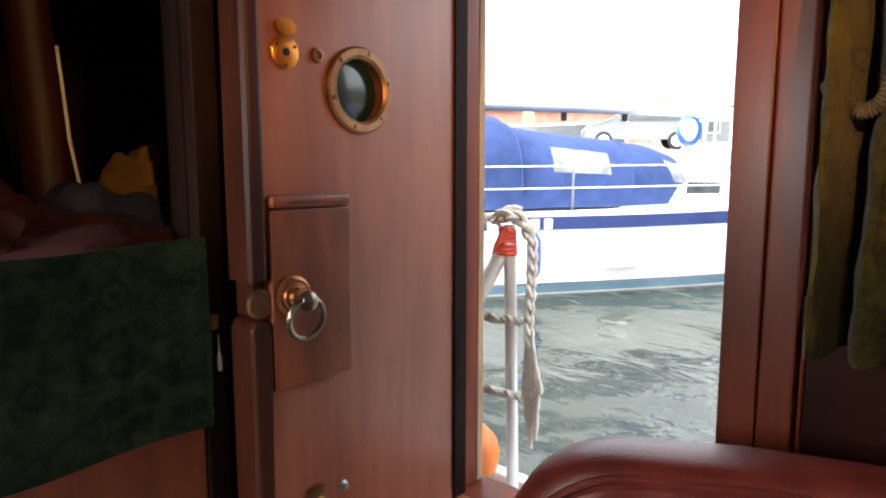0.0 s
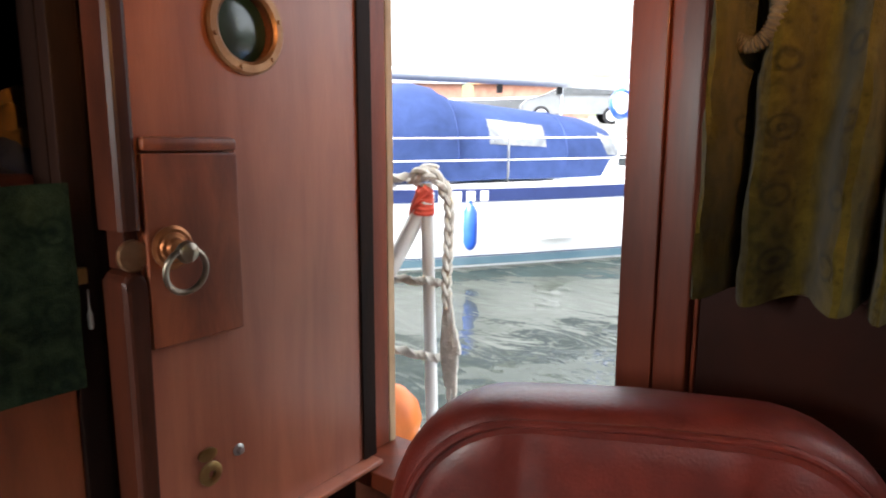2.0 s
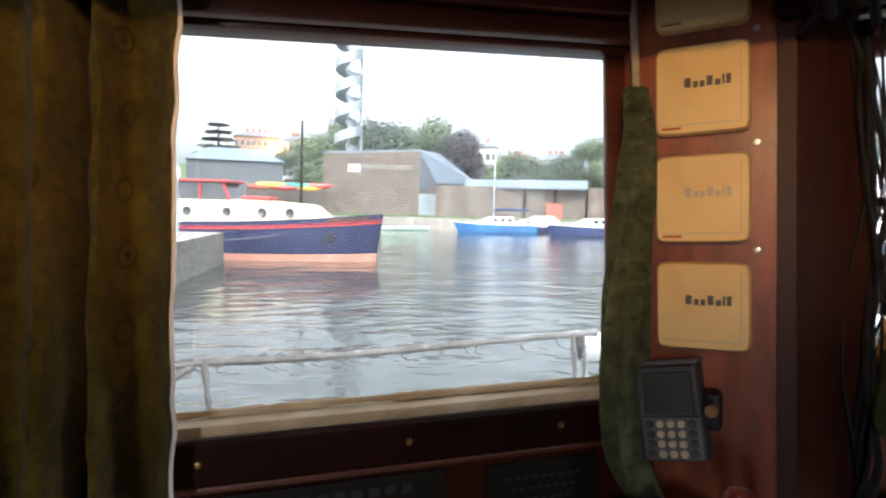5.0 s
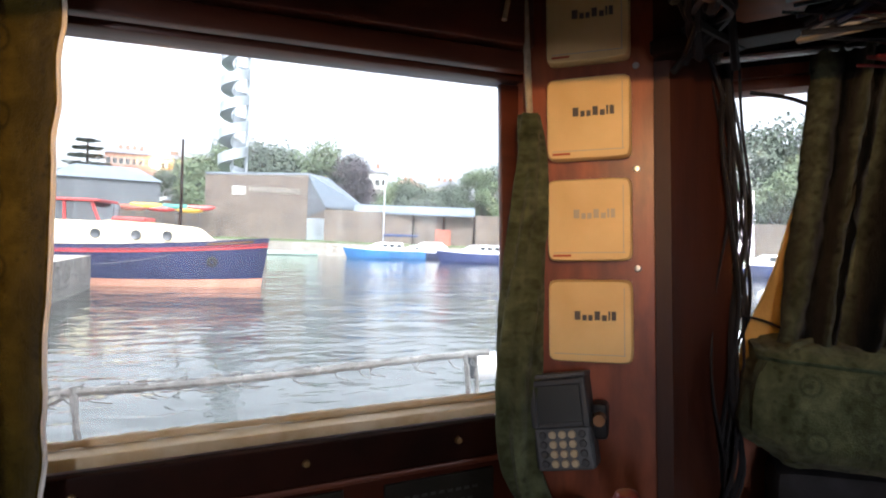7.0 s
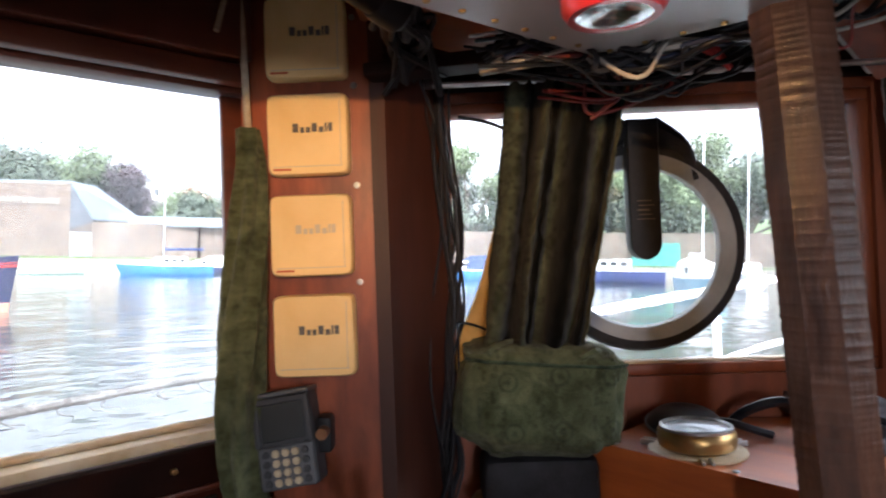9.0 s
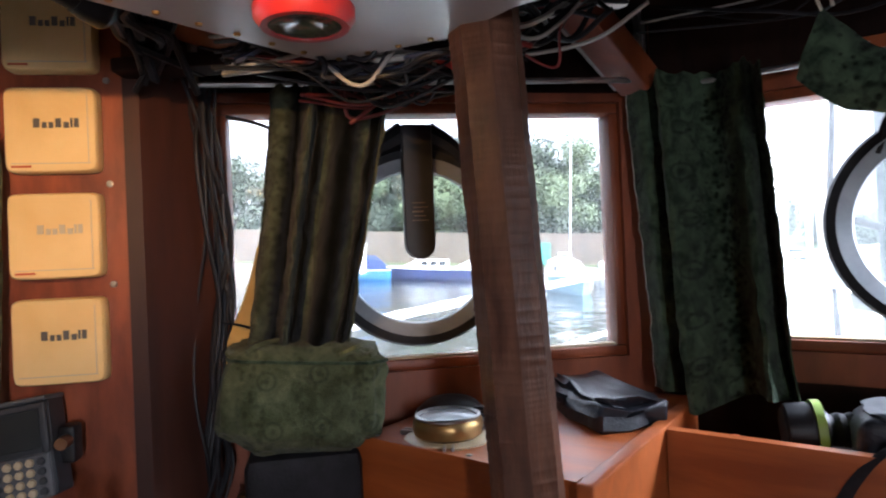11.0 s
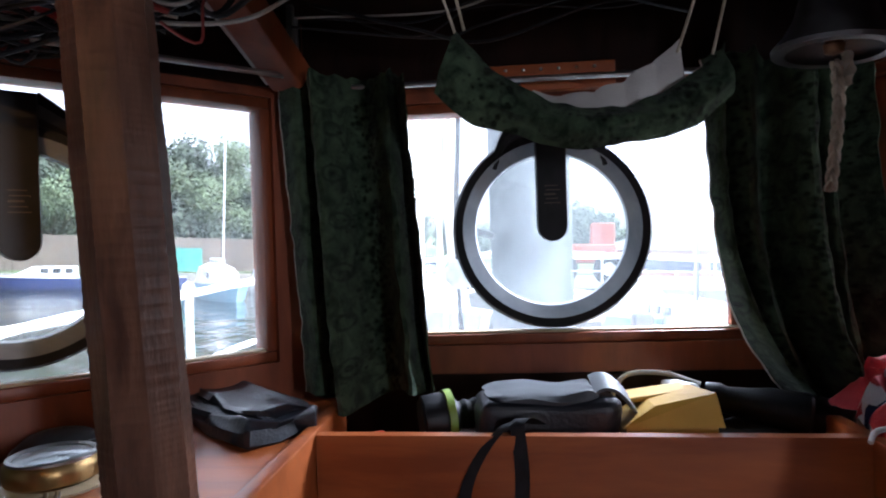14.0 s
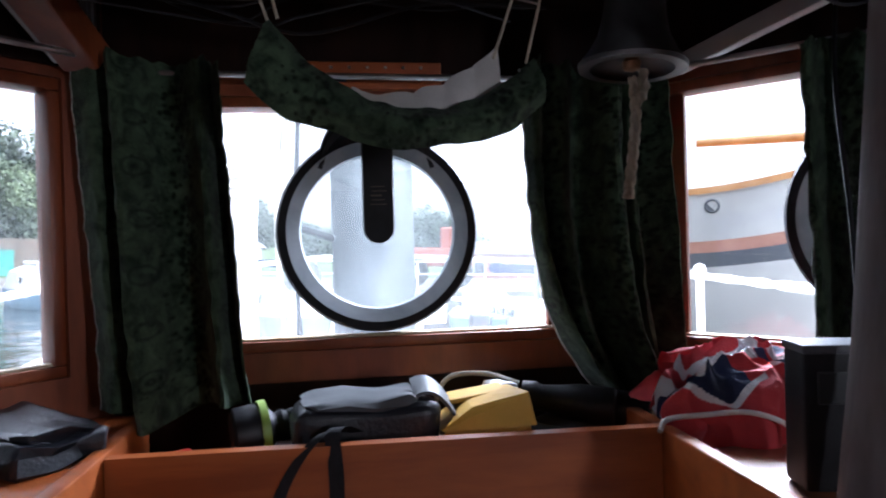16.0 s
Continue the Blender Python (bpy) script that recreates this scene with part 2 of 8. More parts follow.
def cloth_mat(name, base, light, dark, rosette=0.0, stripe=0.0, pitch=1.0):
    """Woven patterned cloth: weave relief, mottled pile, rows of small dark rosettes and stripes."""
    m = mat(name, base, light, rough=0.95, scale=34, lo=0.38, hi=0.68, bump=0.6, fine=420, spec=0.06, dirt=0.45)
    N, L = m.node_tree.nodes, m.node_tree.links
    b = N["Principled BSDF"]
    src = b.inputs["Base Color"].links[0].from_socket
    uv = N.new("ShaderNodeUVMap")
    vo = N.new("ShaderNodeTexVoronoi")
    vo.inputs["Scale"].default_value = 1.0
    vo.inputs["Randomness"].default_value = 0.12
    L.new(uv.outputs[0], vo.inputs["Vector"])
    rings = N.new("ShaderNodeMath")
    rings.operation = "SINE"
    k = N.new("ShaderNodeMath")
    k.operation = "MULTIPLY"
    k.inputs[1].default_value = 42
    L.new(vo.outputs["Distance"], k.inputs[0])
    L.new(k.outputs[0], rings.inputs[0])
    near = N.new("ShaderNodeMapRange")
    near.inputs["From Min"].default_value, near.inputs["From Max"].default_value = 0.16, 0.24
    near.inputs["To Min"].default_value, near.inputs["To Max"].default_value = 1, 0
    L.new(vo.outputs["Distance"], near.inputs[0])
    both = N.new("ShaderNodeMath")
    both.operation = "MULTIPLY"
    L.new(near.outputs[0], both.inputs[0])
    half = N.new("ShaderNodeMapRange")
    half.inputs["From Min"].default_value, half.inputs["To Max"].default_value = -0.5, rosette
    L.new(rings.outputs[0], half.inputs[0])
    L.new(half.outputs[0], both.inputs[1])
    mix = N.new("ShaderNodeMix")
    mix.data_type = "RGBA"
    L.new(both.outputs[0], mix.inputs[0])
    L.new(src, mix.inputs[6])
    mix.inputs[7].default_value = (*dark, 1)
    L.new(mix.outputs[2], b.inputs["Base Color"])
    # woven stripes along the drop, broken by a figured jacquard
    sp = N.new("ShaderNodeSeparateXYZ")
    L.new(uv.outputs[0], sp.inputs[0])
    ph = N.new("ShaderNodeMath")
    ph.operation = "MULTIPLY"
    ph.inputs[1].default_value = 2 * math.pi / pitch
    L.new(sp.outputs[0], ph.inputs[0])
    wv = N.new("ShaderNodeMath")
    wv.operation = "SINE"
    L.new(ph.outputs[0], wv.inputs[0])
    fg = N.new("ShaderNodeTexVoronoi")
    fg.feature = "SMOOTH_F1"
    fg.inputs["Scale"].default_value, fg.inputs["Randomness"].default_value = 8.0, 0.8
    L.new(uv.outputs[0], fg.inputs["Vector"])
    ad = N.new("ShaderNodeMath")
    ad.operation = "ADD"
    L.new(wv.outputs[0], ad.inputs[0])
    fs = N.new("ShaderNodeMapRange")
    fs.inputs["To Min"].default_value, fs.inputs["To Max"].default_value = (-0.3, 0.3) if stripe > 0.9 else (-1.4, 1.4)
    fs.inputs["From Min"].default_value, fs.inputs["From Max"].default_value = 0.05, 0.48
    L.new(fg.outputs["Distance"], fs.inputs[0])
    L.new(fs.outputs[0], ad.inputs[1])
    tone = N.new("ShaderNodeMapRange")
    tone.inputs["From Min"].default_value, tone.inputs["From Max"].default_value = (0.0, 1.1) if stripe > 0.9 else (-0.9, 0.7)
    tone.inputs["To Min"].default_value, tone.inputs["To Max"].default_value = 1.0 - stripe, 1.25
    L.new(ad.outputs[0], tone.inputs[0])
    sc = N.new("ShaderNodeVectorMath")
    sc.operation = "SCALE"
    L.new(mix.outputs[2], sc.inputs[0])
    L.new(tone.outputs[0], sc.inputs["Scale"])
    L.new(sc.outputs[0], b.inputs["Base Color"])
    b.inputs["Sheen Weight"].default_value = 0.08
    return m


def glass_mat(name, tint=(0.97, 0.99, 0.98), haze=0.0):
    m = bpy.data.materials.new(name)
    m.use_nodes = True
    N, L = m.node_tree.nodes, m.node_tree.links
    out = N["Material Output"]
    tr = N.new("ShaderNodeBsdfTransparent")
    tr.inputs[0].default_value = (*tint, 1)
    gl = N.new("ShaderNodeBsdfGlossy")
    gl.inputs["Roughness"].default_value = 0.02
    fr = N.new("ShaderNodeFresnel")
    fr.inputs[0].default_value = 1.45
    mx = N.new("ShaderNodeMixShader")
    L.new(fr.outputs[0], mx.inputs[0])
    L.new(tr.outputs[0], mx.inputs[1])
    L.new(gl.outputs[0], mx.inputs[2])
    last = mx.outputs[0]
    if haze:
        df = N.new("ShaderNodeBsdfTranslucent")
        df.inputs[0].default_value = (0.8, 0.85, 0.86, 1)
        nz = N.new("ShaderNodeTexNoise")
        nz.inputs["Scale"].default_value, nz.inputs["Detail"].default_value = 9, 6
        tc = N.new("ShaderNodeTexCoord")
        L.new(tc.outputs["Object"], nz.inputs["Vector"])
        rg = N.new("ShaderNodeMapRange")
        rg.inputs["From Min"].default_value, rg.inputs["From Max"].default_value, rg.inputs["To Min"].default_value, rg.inputs["To Max"].default_value = 0.35, 0.8, haze * 0.4, haze
        L.new(nz.outputs["Fac"], rg.inputs[0])
        m2 = N.new("ShaderNodeMixShader")
        L.new(rg.outputs[0], m2.inputs[0])
        L.new(last, m2.inputs[1])
        L.new(df.outputs[0], m2.inputs[2])
        last = m2.outputs[0]
    L.new(last, out.inputs[0])
    return m


def glow_mat(name, colour, strength):
    m = bpy.data.materials.new(name)
    m.use_nodes = True
    b = m.node_tree.nodes["Principled BSDF"]
    b.inputs["Base Color"].default_value = (*colour, 1)
    b.inputs["Emission Color"].default_value = (*colour, 1)
    b.inputs["Emission Strength"].default_value = strength
    return m


def water_mat():
    m = bpy.data.materials.new("harbour water")
    m.use_nodes = True
    N, L = m.node_tree.nodes, m.node_tree.links
    b = N["Principled BSDF"]
    b.inputs["Base Color"].default_value = (0.020, 0.024, 0.019, 1)
    b.inputs["Roughness"].default_value = 0.04
    b.inputs["IOR"].default_value = 1.33
    tc = N.new("ShaderNodeTexCoord")
    heights = []
    for s, w, st in ((0.32, 0.9, (1, 1.7, 1)), (1.5, 0.20, (1, 1.7, 1)), (5.0, 0.016, (1, 1, 1))):
        mp = N.new("ShaderNodeMapping")
        mp.inputs["Scale"].default_value = st
        L.new(tc.outputs["Object"], mp.inputs[0])
        n = N.new("ShaderNodeTexNoise")
        n.inputs["Scale"].default_value, n.inputs["Detail"].default_value, n.inputs["Distortion"].default_value = s, 3, 0.6
        L.new(mp.outputs[0], n.inputs["Vector"])
        k = N.new("ShaderNodeMath")
        k.operation = "MULTIPLY"
        k.inputs[1].default_value = w
        L.new(n.outputs["Fac"], k.inputs[0])
        heights.append(k)
    s1 = N.new("ShaderNodeMath")
    s2 = N.new("ShaderNodeMath")
    L.new(heights[0].outputs[0], s1.inputs[0])
    L.new(heights[1].outputs[0], s1.inputs[1])
    L.new(s1.outputs[0], s2.inputs[0])
    L.new(heights[2].outputs[0], s2.inputs[1])
    bp = N.new("ShaderNodeBump")
    bp.inputs["Strength"].default_value, bp.inputs["Distance"].default_value = 0.6, 0.2
    L.new(s2.outputs[0], bp.inputs["Height"])
    L.new(bp.outputs[0], b.inputs["Normal"])
    return m


def stone_mat(name, c1, c2, mortar, scale):
    """Coursed rubble: broken blocks with pale joints."""
    m = mat(name, c1, c2, rough=0.9, scale=0.9, bump=0.3, fine=6, dirt=0.35)
    N, L = m.node_tree.nodes, m.node_tree.links
    b = N["Principled BSDF"]
    src = b.inputs["Base Color"].links[0].from_socket
    tc = N.new("ShaderNodeTexCoord")
    mp = N.new("ShaderNodeMapping")
    mp.inputs["Scale"].default_value = (scale, scale, scale * 2)
    L.new(tc.outputs["Object"], mp.inputs[0])
    vo = N.new("ShaderNodeTexVoronoi")
    vo.feature = "DISTANCE_TO_EDGE"
    L.new(mp.outputs[0], vo.inputs["Vector"])
    vc = N.new("ShaderNodeTexVoronoi")
    L.new(mp.outputs[0], vc.inputs["Vector"])
    bw = N.new("ShaderNodeRGBToBW")
    L.new(vc.outputs["Color"], bw.inputs[0])
    rg = N.new("ShaderNodeMapRange")
    rg.inputs["To Min"].default_value, rg.inputs["To Max"].default_value = 0.4, 1.5
    L.new(bw.outputs[0], rg.inputs[0])
    sc = N.new("ShaderNodeVectorMath")
    sc.operation = "SCALE"
    L.new(src, sc.inputs[0])
    L.new(rg.outputs[0], sc.inputs["Scale"])
    ed = N.new("ShaderNodeMapRange")
    ed.inputs["From Max"].default_value = 0.07
    L.new(vo.outputs["Distance"], ed.inputs[0])
    mix = N.new("ShaderNodeMix")
    mix.data_type = "RGBA"
    L.new(ed.outputs[0], mix.inputs[0])
    mix.inputs[6].default_value = (*mortar, 1)
    L.new(sc.outputs[0], mix.inputs[7])
    L.new(mix.outputs[2], b.inputs["Base Color"])
    return m


MAHOGANY = mat("varnished mahogany", (0.29, 0.082, 0.043), (0.43, 0.140, 0.076), rough=0.42, scale=4, stretch=(4, 4, 0.5), bump=0.09, fine=70, coat=0.7, spec=0.4, dirt=0.45)
REDMAHOGANY = mat("reddish mahogany board", (0.15, 0.030, 0.010), (0.33, 0.080, 0.026), rough=0.42, scale=9, stretch=(2.5, 2.5, 0.7), bump=0.10, fine=80, coat=0.4, spec=0.4, dirt=0.5)
# shaded copy of the door's mahogany for its closing edge
SHADEEDGE = mat("mahogany edge darkened for shade", (0.035, 0.008, 0.003), (0.085, 0.019, 0.007), rough=0.5, scale=7, stretch=(4, 4, 0.5), bump=0.1, fine=80, coat=0.08, spec=0.2, dirt=0.45)
JAMBWOOD = mat("deep red mahogany jamb", (0.10, 0.016, 0.005), (0.20, 0.036, 0.011), rough=0.45, scale=5, stretch=(4, 4, 0.4), bump=0.1, fine=70, coat=0.12, spec=0.25, dirt=0.45)
MAHOGANY_X = mat("mahogany rail", (0.055, 0.011, 0.005), (0.13, 0.03, 0.011), rough=0.4, scale=5, stretch=(0.5, 4, 4), bump=0.08, fine=90, coat=0.45, dirt=0.35)
# near black for stained wood, also for shade in cabin, stile and sill
DARK = mat("dark wood, stain and shade", (0.008, 0.0035, 0.0025), (0.022, 0.0085, 0.005), rough=0.6, spec=0.1, scale=6, stretch=(3, 3, 0.6), bump=0.12, fine=70, dirt=0.4)
TEAK = mat("orange teak", (0.28, 0.060, 0.010), (0.46, 0.118, 0.022), rough=0.42, scale=5, stretch=(5, 0.6, 5), bump=0.08, fine=80, coat=0.15, dirt=0.3)
# teak paled to carry the sky's reflection besides its glossy coat
SHELFTEAK = mat("polished teak, paled for sky sheen", (0.34, 0.13, 0.06), (0.46, 0.20, 0.10), rough=0.3, scale=5, stretch=(5, 0.6, 5), bump=0.06, fine=80, coat=0.8, dirt=0.3)
FRAMEWOOD = mat("window frame wood", (0.17, 0.036, 0.010), (0.29, 0.070, 0.020), rough=0.45, scale=6, stretch=(3, 3, 0.7), bump=0.1, fine=80, dirt=0.35)
BAREWOOD = mat("weathered bare wood", (0.22, 0.12, 0.055), (0.42, 0.27, 0.15), rough=0.7, scale=9, stretch=(4, 4, 0.6), bump=0.2, fine=80, dirt=0.4)
PALEWOOD = mat("bleached sill wood", (0.5, 0.36, 0.18), (0.72, 0.6, 0.42), rough=0.6, scale=12, bump=0.2, fine=90, dirt=0.35)
HEWN = mat("adzed oak", (0.065, 0.026, 0.015), (0.17, 0.075, 0.042), rough=0.34, scale=14, stretch=(4, 4, 0.8), bump=0.25, fine=60, coat=0.45, spec=0.4, dirt=0.45)
LEATHER = mat("oxblood leather", (0.095, 0.010, 0.006), (0.17, 0.020, 0.011), rough=0.42, scale=14, bump=0.3, fine=260, coat=0.28, spec=0.3, dirt=0.4)
BRASS = mat("aged brass", (0.38, 0.24, 0.09), (0.58, 0.38, 0.16), rough=0.36, scale=20, bump=0.1, metal=1.0, dirt=0.4)
BRONZE = mat("dull bronze", (0.26, 0.125, 0.062), (0.42, 0.23, 0.12), rough=0.42, scale=20, bump=0.12, metal=0.8, dirt=0.4)
COPPERROSE = mat("copper-toned rose", (0.36, 0.12, 0.045), (0.52, 0.22, 0.09), rough=0.38, scale=24, metal=0.9, dirt=0.45)
STEELBRONZE = mat("grey worn bronze", (0.26, 0.22, 0.17), (0.45, 0.39, 0.31), rough=0.32, scale=22, bump=0.1, metal=1.0, dirt=0.4)
COPPER = mat("orange brass", (0.62, 0.21, 0.03), (0.76, 0.29, 0.05), rough=0.35, scale=20, metal=0.9, dirt=0.25)
STEEL = mat("dull steel", (0.35, 0.35, 0.35), (0.55, 0.55, 0.54), rough=0.35, scale=20, metal=1.0, bump=0.05)
BLACK = mat("black plastic", (0.006, 0.006, 0.007), (0.014, 0.014, 0.016), spec=0.25, rough=0.42, scale=30, bump=0.08, fine=300)
RUBBER = mat("perished black rubber", (0.009, 0.009, 0.011), (0.022, 0.022, 0.026), spec=0.25, rough=0.7, scale=30, bump=0.25, fine=200)
BLACKVINYL = mat("black vinyl", (0.007, 0.008, 0.012), (0.016, 0.018, 0.026), rough=0.38, scale=12, bump=0.3, fine=160)
GREYPLASTIC = mat("grey plastic", (0.06, 0.066, 0.074), (0.09, 0.096, 0.105), rough=0.5, scale=30, bump=0.06, fine=300)
DARKGREY = mat("charcoal plastic", (0.018, 0.020, 0.024), (0.03, 0.033, 0.038), rough=0.5, scale=30, bump=0.06, fine=300)
RINGGREY = mat("pale grey painted ring", (0.20, 0.225, 0.25), (0.31, 0.335, 0.36), rough=0.5, scale=12, bump=0.1, dirt=0.3)
# cream plastic with the yellow of the lamplight put into its colour
CREAM = mat("cream plastic tinted for lamplight", (0.72, 0.50, 0.20), (0.80, 0.59, 0.27), rough=0.5, scale=8, bump=0.05, fine=200, dirt=0.1)
WHITE = mat("white paint", (0.70, 0.71, 0.70), (0.82, 0.82, 0.80), rough=0.4, scale=4, bump=0.05, dirt=0.15)
GELCOAT = mat("white gelcoat", (0.74, 0.76, 0.77), (0.84, 0.85, 0.85), rough=0.25, scale=1.2, bump=0.02, dirt=0.1)
PANEL = mat("satin grey-white laminate", (0.4, 0.36, 0.336), (0.48, 0.44, 0.416), rough=0.3, scale=3, bump=0.04, dirt=0.25)
INK = mat("grey print", (0.10, 0.09, 0.08), (0.14, 0.13, 0.12), rough=0.7, bump=0)
FADED = mat("faded print", (0.52, 0.46, 0.33), (0.58, 0.50, 0.37), rough=0.7, bump=0)
DULLPRINT = mat("worn gold print", (0.07, 0.052, 0.032), (0.11, 0.082, 0.05), rough=0.6, bump=0)
REDPRINT = mat("red print", (0.45, 0.08, 0.03), (0.5, 0.1, 0.04), rough=0.7, bump=0)
GREYROPE = mat("grey weathered rope", (0.20, 0.20, 0.185), (0.38, 0.37, 0.34), rough=0.95, scale=90, bump=0.7, fine=300, dirt=0.5)
ROPE = mat("weathered white rope", (0.50, 0.47, 0.40), (0.72, 0.69, 0.62), rough=0.9, scale=60, bump=0.5, fine=300, dirt=0.35)
CORD = mat("beige cord", (0.38, 0.32, 0.23), (0.55, 0.48, 0.36), rough=0.9, scale=60, bump=0.4, fine=300)
REDTAPE = mat("red whipping twine", (0.62, 0.06, 0.035), (0.75, 0.11, 0.06), rough=0.8, scale=60, bump=0.4)
OLIVE = cloth_mat("olive curtain", (0.044, 0.031, 0.004), (0.090, 0.064, 0.010), (0.010, 0.007, 0.002), 0.9, 0.3, 2.3)
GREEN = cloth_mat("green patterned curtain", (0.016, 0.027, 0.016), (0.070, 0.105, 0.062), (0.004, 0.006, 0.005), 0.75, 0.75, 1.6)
BAGGREEN = cloth_mat("faded green patterned cloth", (0.048, 0.056, 0.026), (0.115, 0.13, 0.07), (0.016, 0.022, 0.014), 0.6, 0.2, 1.0)
LINING = mat("white curtain lining", (0.72, 0.69, 0.65), (0.85, 0.82, 0.78), rough=0.9, scale=14, bump=0.3, fine=300, dirt=0.3)
YELLOWLINING = mat("yellowed lining", (0.50, 0.30, 0.08), (0.64, 0.42, 0.14), rough=0.9, scale=14, bump=0.3, fine=300, dirt=0.3)
REDCLOTH = mat("red cloth", (0.42, 0.022, 0.03), (0.58, 0.045, 0.05), rough=0.8, scale=10, bump=0.3, fine=300)
NAVYCLOTH = mat("navy cloth", (0.010, 0.016, 0.055), (0.02, 0.03, 0.09), rough=0.85, scale=10, bump=0.3, fine=300)
WHITECLOTH = mat("white cloth", (0.72, 0.72, 0.75), (0.84, 0.84, 0.86), rough=0.8, scale=10, bump=0.3, fine=300)
DARKRED = mat("dull red jacket", (0.038, 0.005, 0.004), (0.07, 0.010, 0.008), rough=0.8, scale=10, bump=0.3)
YELLOW = mat("yellow plastic", (0.60, 0.34, 0.035), (0.72, 0.43, 0.06), rough=0.55, scale=10, bump=0.15)
DULLYELLOW = mat("ochre cloth", (0.10, 0.048, 0.008), (0.15, 0.075, 0.014), rough=0.8, scale=10, bump=0.2)
SLATE = mat("engraved dark plate", (0.007, 0.0065, 0.004), (0.015, 0.012, 0.008), spec=0.2, rough=0.5, scale=14, bump=0.2, fine=120, dirt=0.3)
ETCH = mat("worn lettering", (0.012, 0.013, 0.009), (0.020, 0.020, 0.015), rough=0.6, bump=0)
REDKNOB = mat("oxblood ball", (0.16, 0.015, 0.012), (0.2, 0.02, 0.016), rough=0.2, scale=10, bump=0, coat=0.5)
IVORY = mat("worn ivory wood", (0.42, 0.33, 0.20), (0.58, 0.47, 0.31), rough=0.4, scale=20, bump=0.1)
REDPLASTIC = mat("red plastic", (0.50, 0.02, 0.02), (0.6, 0.035, 0.03), rough=0.3, bump=0.02, coat=0.3)
BLUECABLE = mat("blue cable", (0.010, 0.014, 0.035), (0.016, 0.024, 0.06), rough=0.5, bump=0)
REDCABLE = mat("red cable", (0.13, 0.010, 0.006), (0.20, 0.016, 0.010), rough=0.5, bump=0)
GREYCABLE = mat("grey cable", (0.32, 0.30, 0.26), (0.45, 0.42, 0.37), rough=0.5, bump=0)
LIME = mat("lime rubber ring", (0.22, 0.34, 0.04), (0.3, 0.44, 0.06), rough=0.5, bump=0)
PANE = glass_mat("window glass")
SALTPANE = glass_mat("salt-hazed glass", haze=0.08)
# haze stands for light marks and for glare that lifts the view's blacks
SIDEPANE = glass_mat("marked glass with flare haze", haze=0.10)
PORTGLASS = mat("green port glass", (0.006, 0.018, 0.014), (0.02, 0.05, 0.038), rough=0.1, scale=14, bump=0.1, fine=30, coat=0.6)
DIAL = mat("compass glass", (0.10, 0.13, 0.14), (0.16, 0.19, 0.2), rough=0.08, bump=0, coat=1.0)
LCD = mat("dark display", (0.012, 0.016, 0.016), (0.02, 0.024, 0.024), rough=0.4, bump=0)
BULB = glow_mat("warm lamp glass", (1.0, 0.62, 0.22), 140.0)
TORCHGLASS = mat("reflector", (0.55, 0.55, 0.55), (0.8, 0.8, 0.8), rough=0.12, metal=1.0, scale=30, bump=0.3, fine=80)
COPPERBUOY = mat("orange vinyl", (0.72, 0.16, 0.02), (0.8, 0.22, 0.04), rough=0.45, bump=0.02)
DECKWHITE = mat("white painted deck", (0.66, 0.67, 0.66), (0.80, 0.81, 0.80), rough=0.6, scale=3, bump=0.2, fine=40, dirt=0.3)
MASTGREY = mat("grey painted mast", (0.040, 0.046, 0.053), (0.072, 0.08, 0.09), rough=0.6, scale=7, bump=0, dirt=0.35)
STRIPEDGREEN = cloth_mat("dark striped curtain", (0.038, 0.043, 0.025), (0.10, 0.11, 0.068), (0.004, 0.006, 0.005), 0.3, 0.96, 0.8)
HOSE = mat("ribbed brown hose", (0.06, 0.042, 0.026), (0.13, 0.095, 0.06), rough=0.5, scale=20, bump=0.2)
MAHOGANY.node_tree.nodes["Principled BSDF"].inputs["Coat Roughness"].default_value = 0.32
# mahogany with patchy stains, its colour lowered for the shade below the window
SHADEMAHOGANY = mat("patchy mahogany, darkened for shade", (0.008, 0.002, 0.001), (0.042, 0.009, 0.0035), rough=0.5, scale=2.2, bump=0.1, spec=0.1, dirt=0.6)
# green cloth whose colour is dimmed to carry the shade it hangs in
CABINGREEN = cloth_mat("green patterned cloth, dimmed for shade", (0.006, 0.012, 0.006), (0.027, 0.040, 0.019), (0.004, 0.008, 0.005), 0.8)
GREYPOST = mat("grey-brown worn post", (0.10, 0.075, 0.07), (0.17, 0.135, 0.125), rough=0.5, scale=8, stretch=(3, 3, 0.6), bump=0.15, spec=0.3, dirt=0.35)
DARKPOST = mat("dark mahogany post", (0.028, 0.007, 0.003), (0.062, 0.016, 0.007), rough=0.55, scale=5, stretch=(4, 4, 0.5), bump=0.1, spec=0.3, dirt=0.4)


# ---- wheelhouse: structure ----
# fore-and-aft x, athwart y, centreline at y = MID
MID = -0.13
ROOF = 1.97
SIDE = 0.965


def mirror(y):
    return 2 * MID - y


def plan_wall(bm, p, q, z0, z1, t=0.06, side=1):
    """A length of wall from p to q in plan, thickness t to the outside."""
    p, q = Vector((*p, 0)), Vector((*q, 0))
    d = (q - p).normalized()
    n = Vector((-d.y, d.x, 0)) * side
    return prism([(v.x, v.y) for v in (p, q, q + n * t, p + n * t)], z0, z1, bm)


floor_bm = span(-2.4, 1.55, -1.25, 0.99, -0.05, 0.0)
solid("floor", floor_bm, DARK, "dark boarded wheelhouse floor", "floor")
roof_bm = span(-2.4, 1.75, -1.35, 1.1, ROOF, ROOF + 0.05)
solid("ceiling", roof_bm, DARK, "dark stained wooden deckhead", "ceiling")

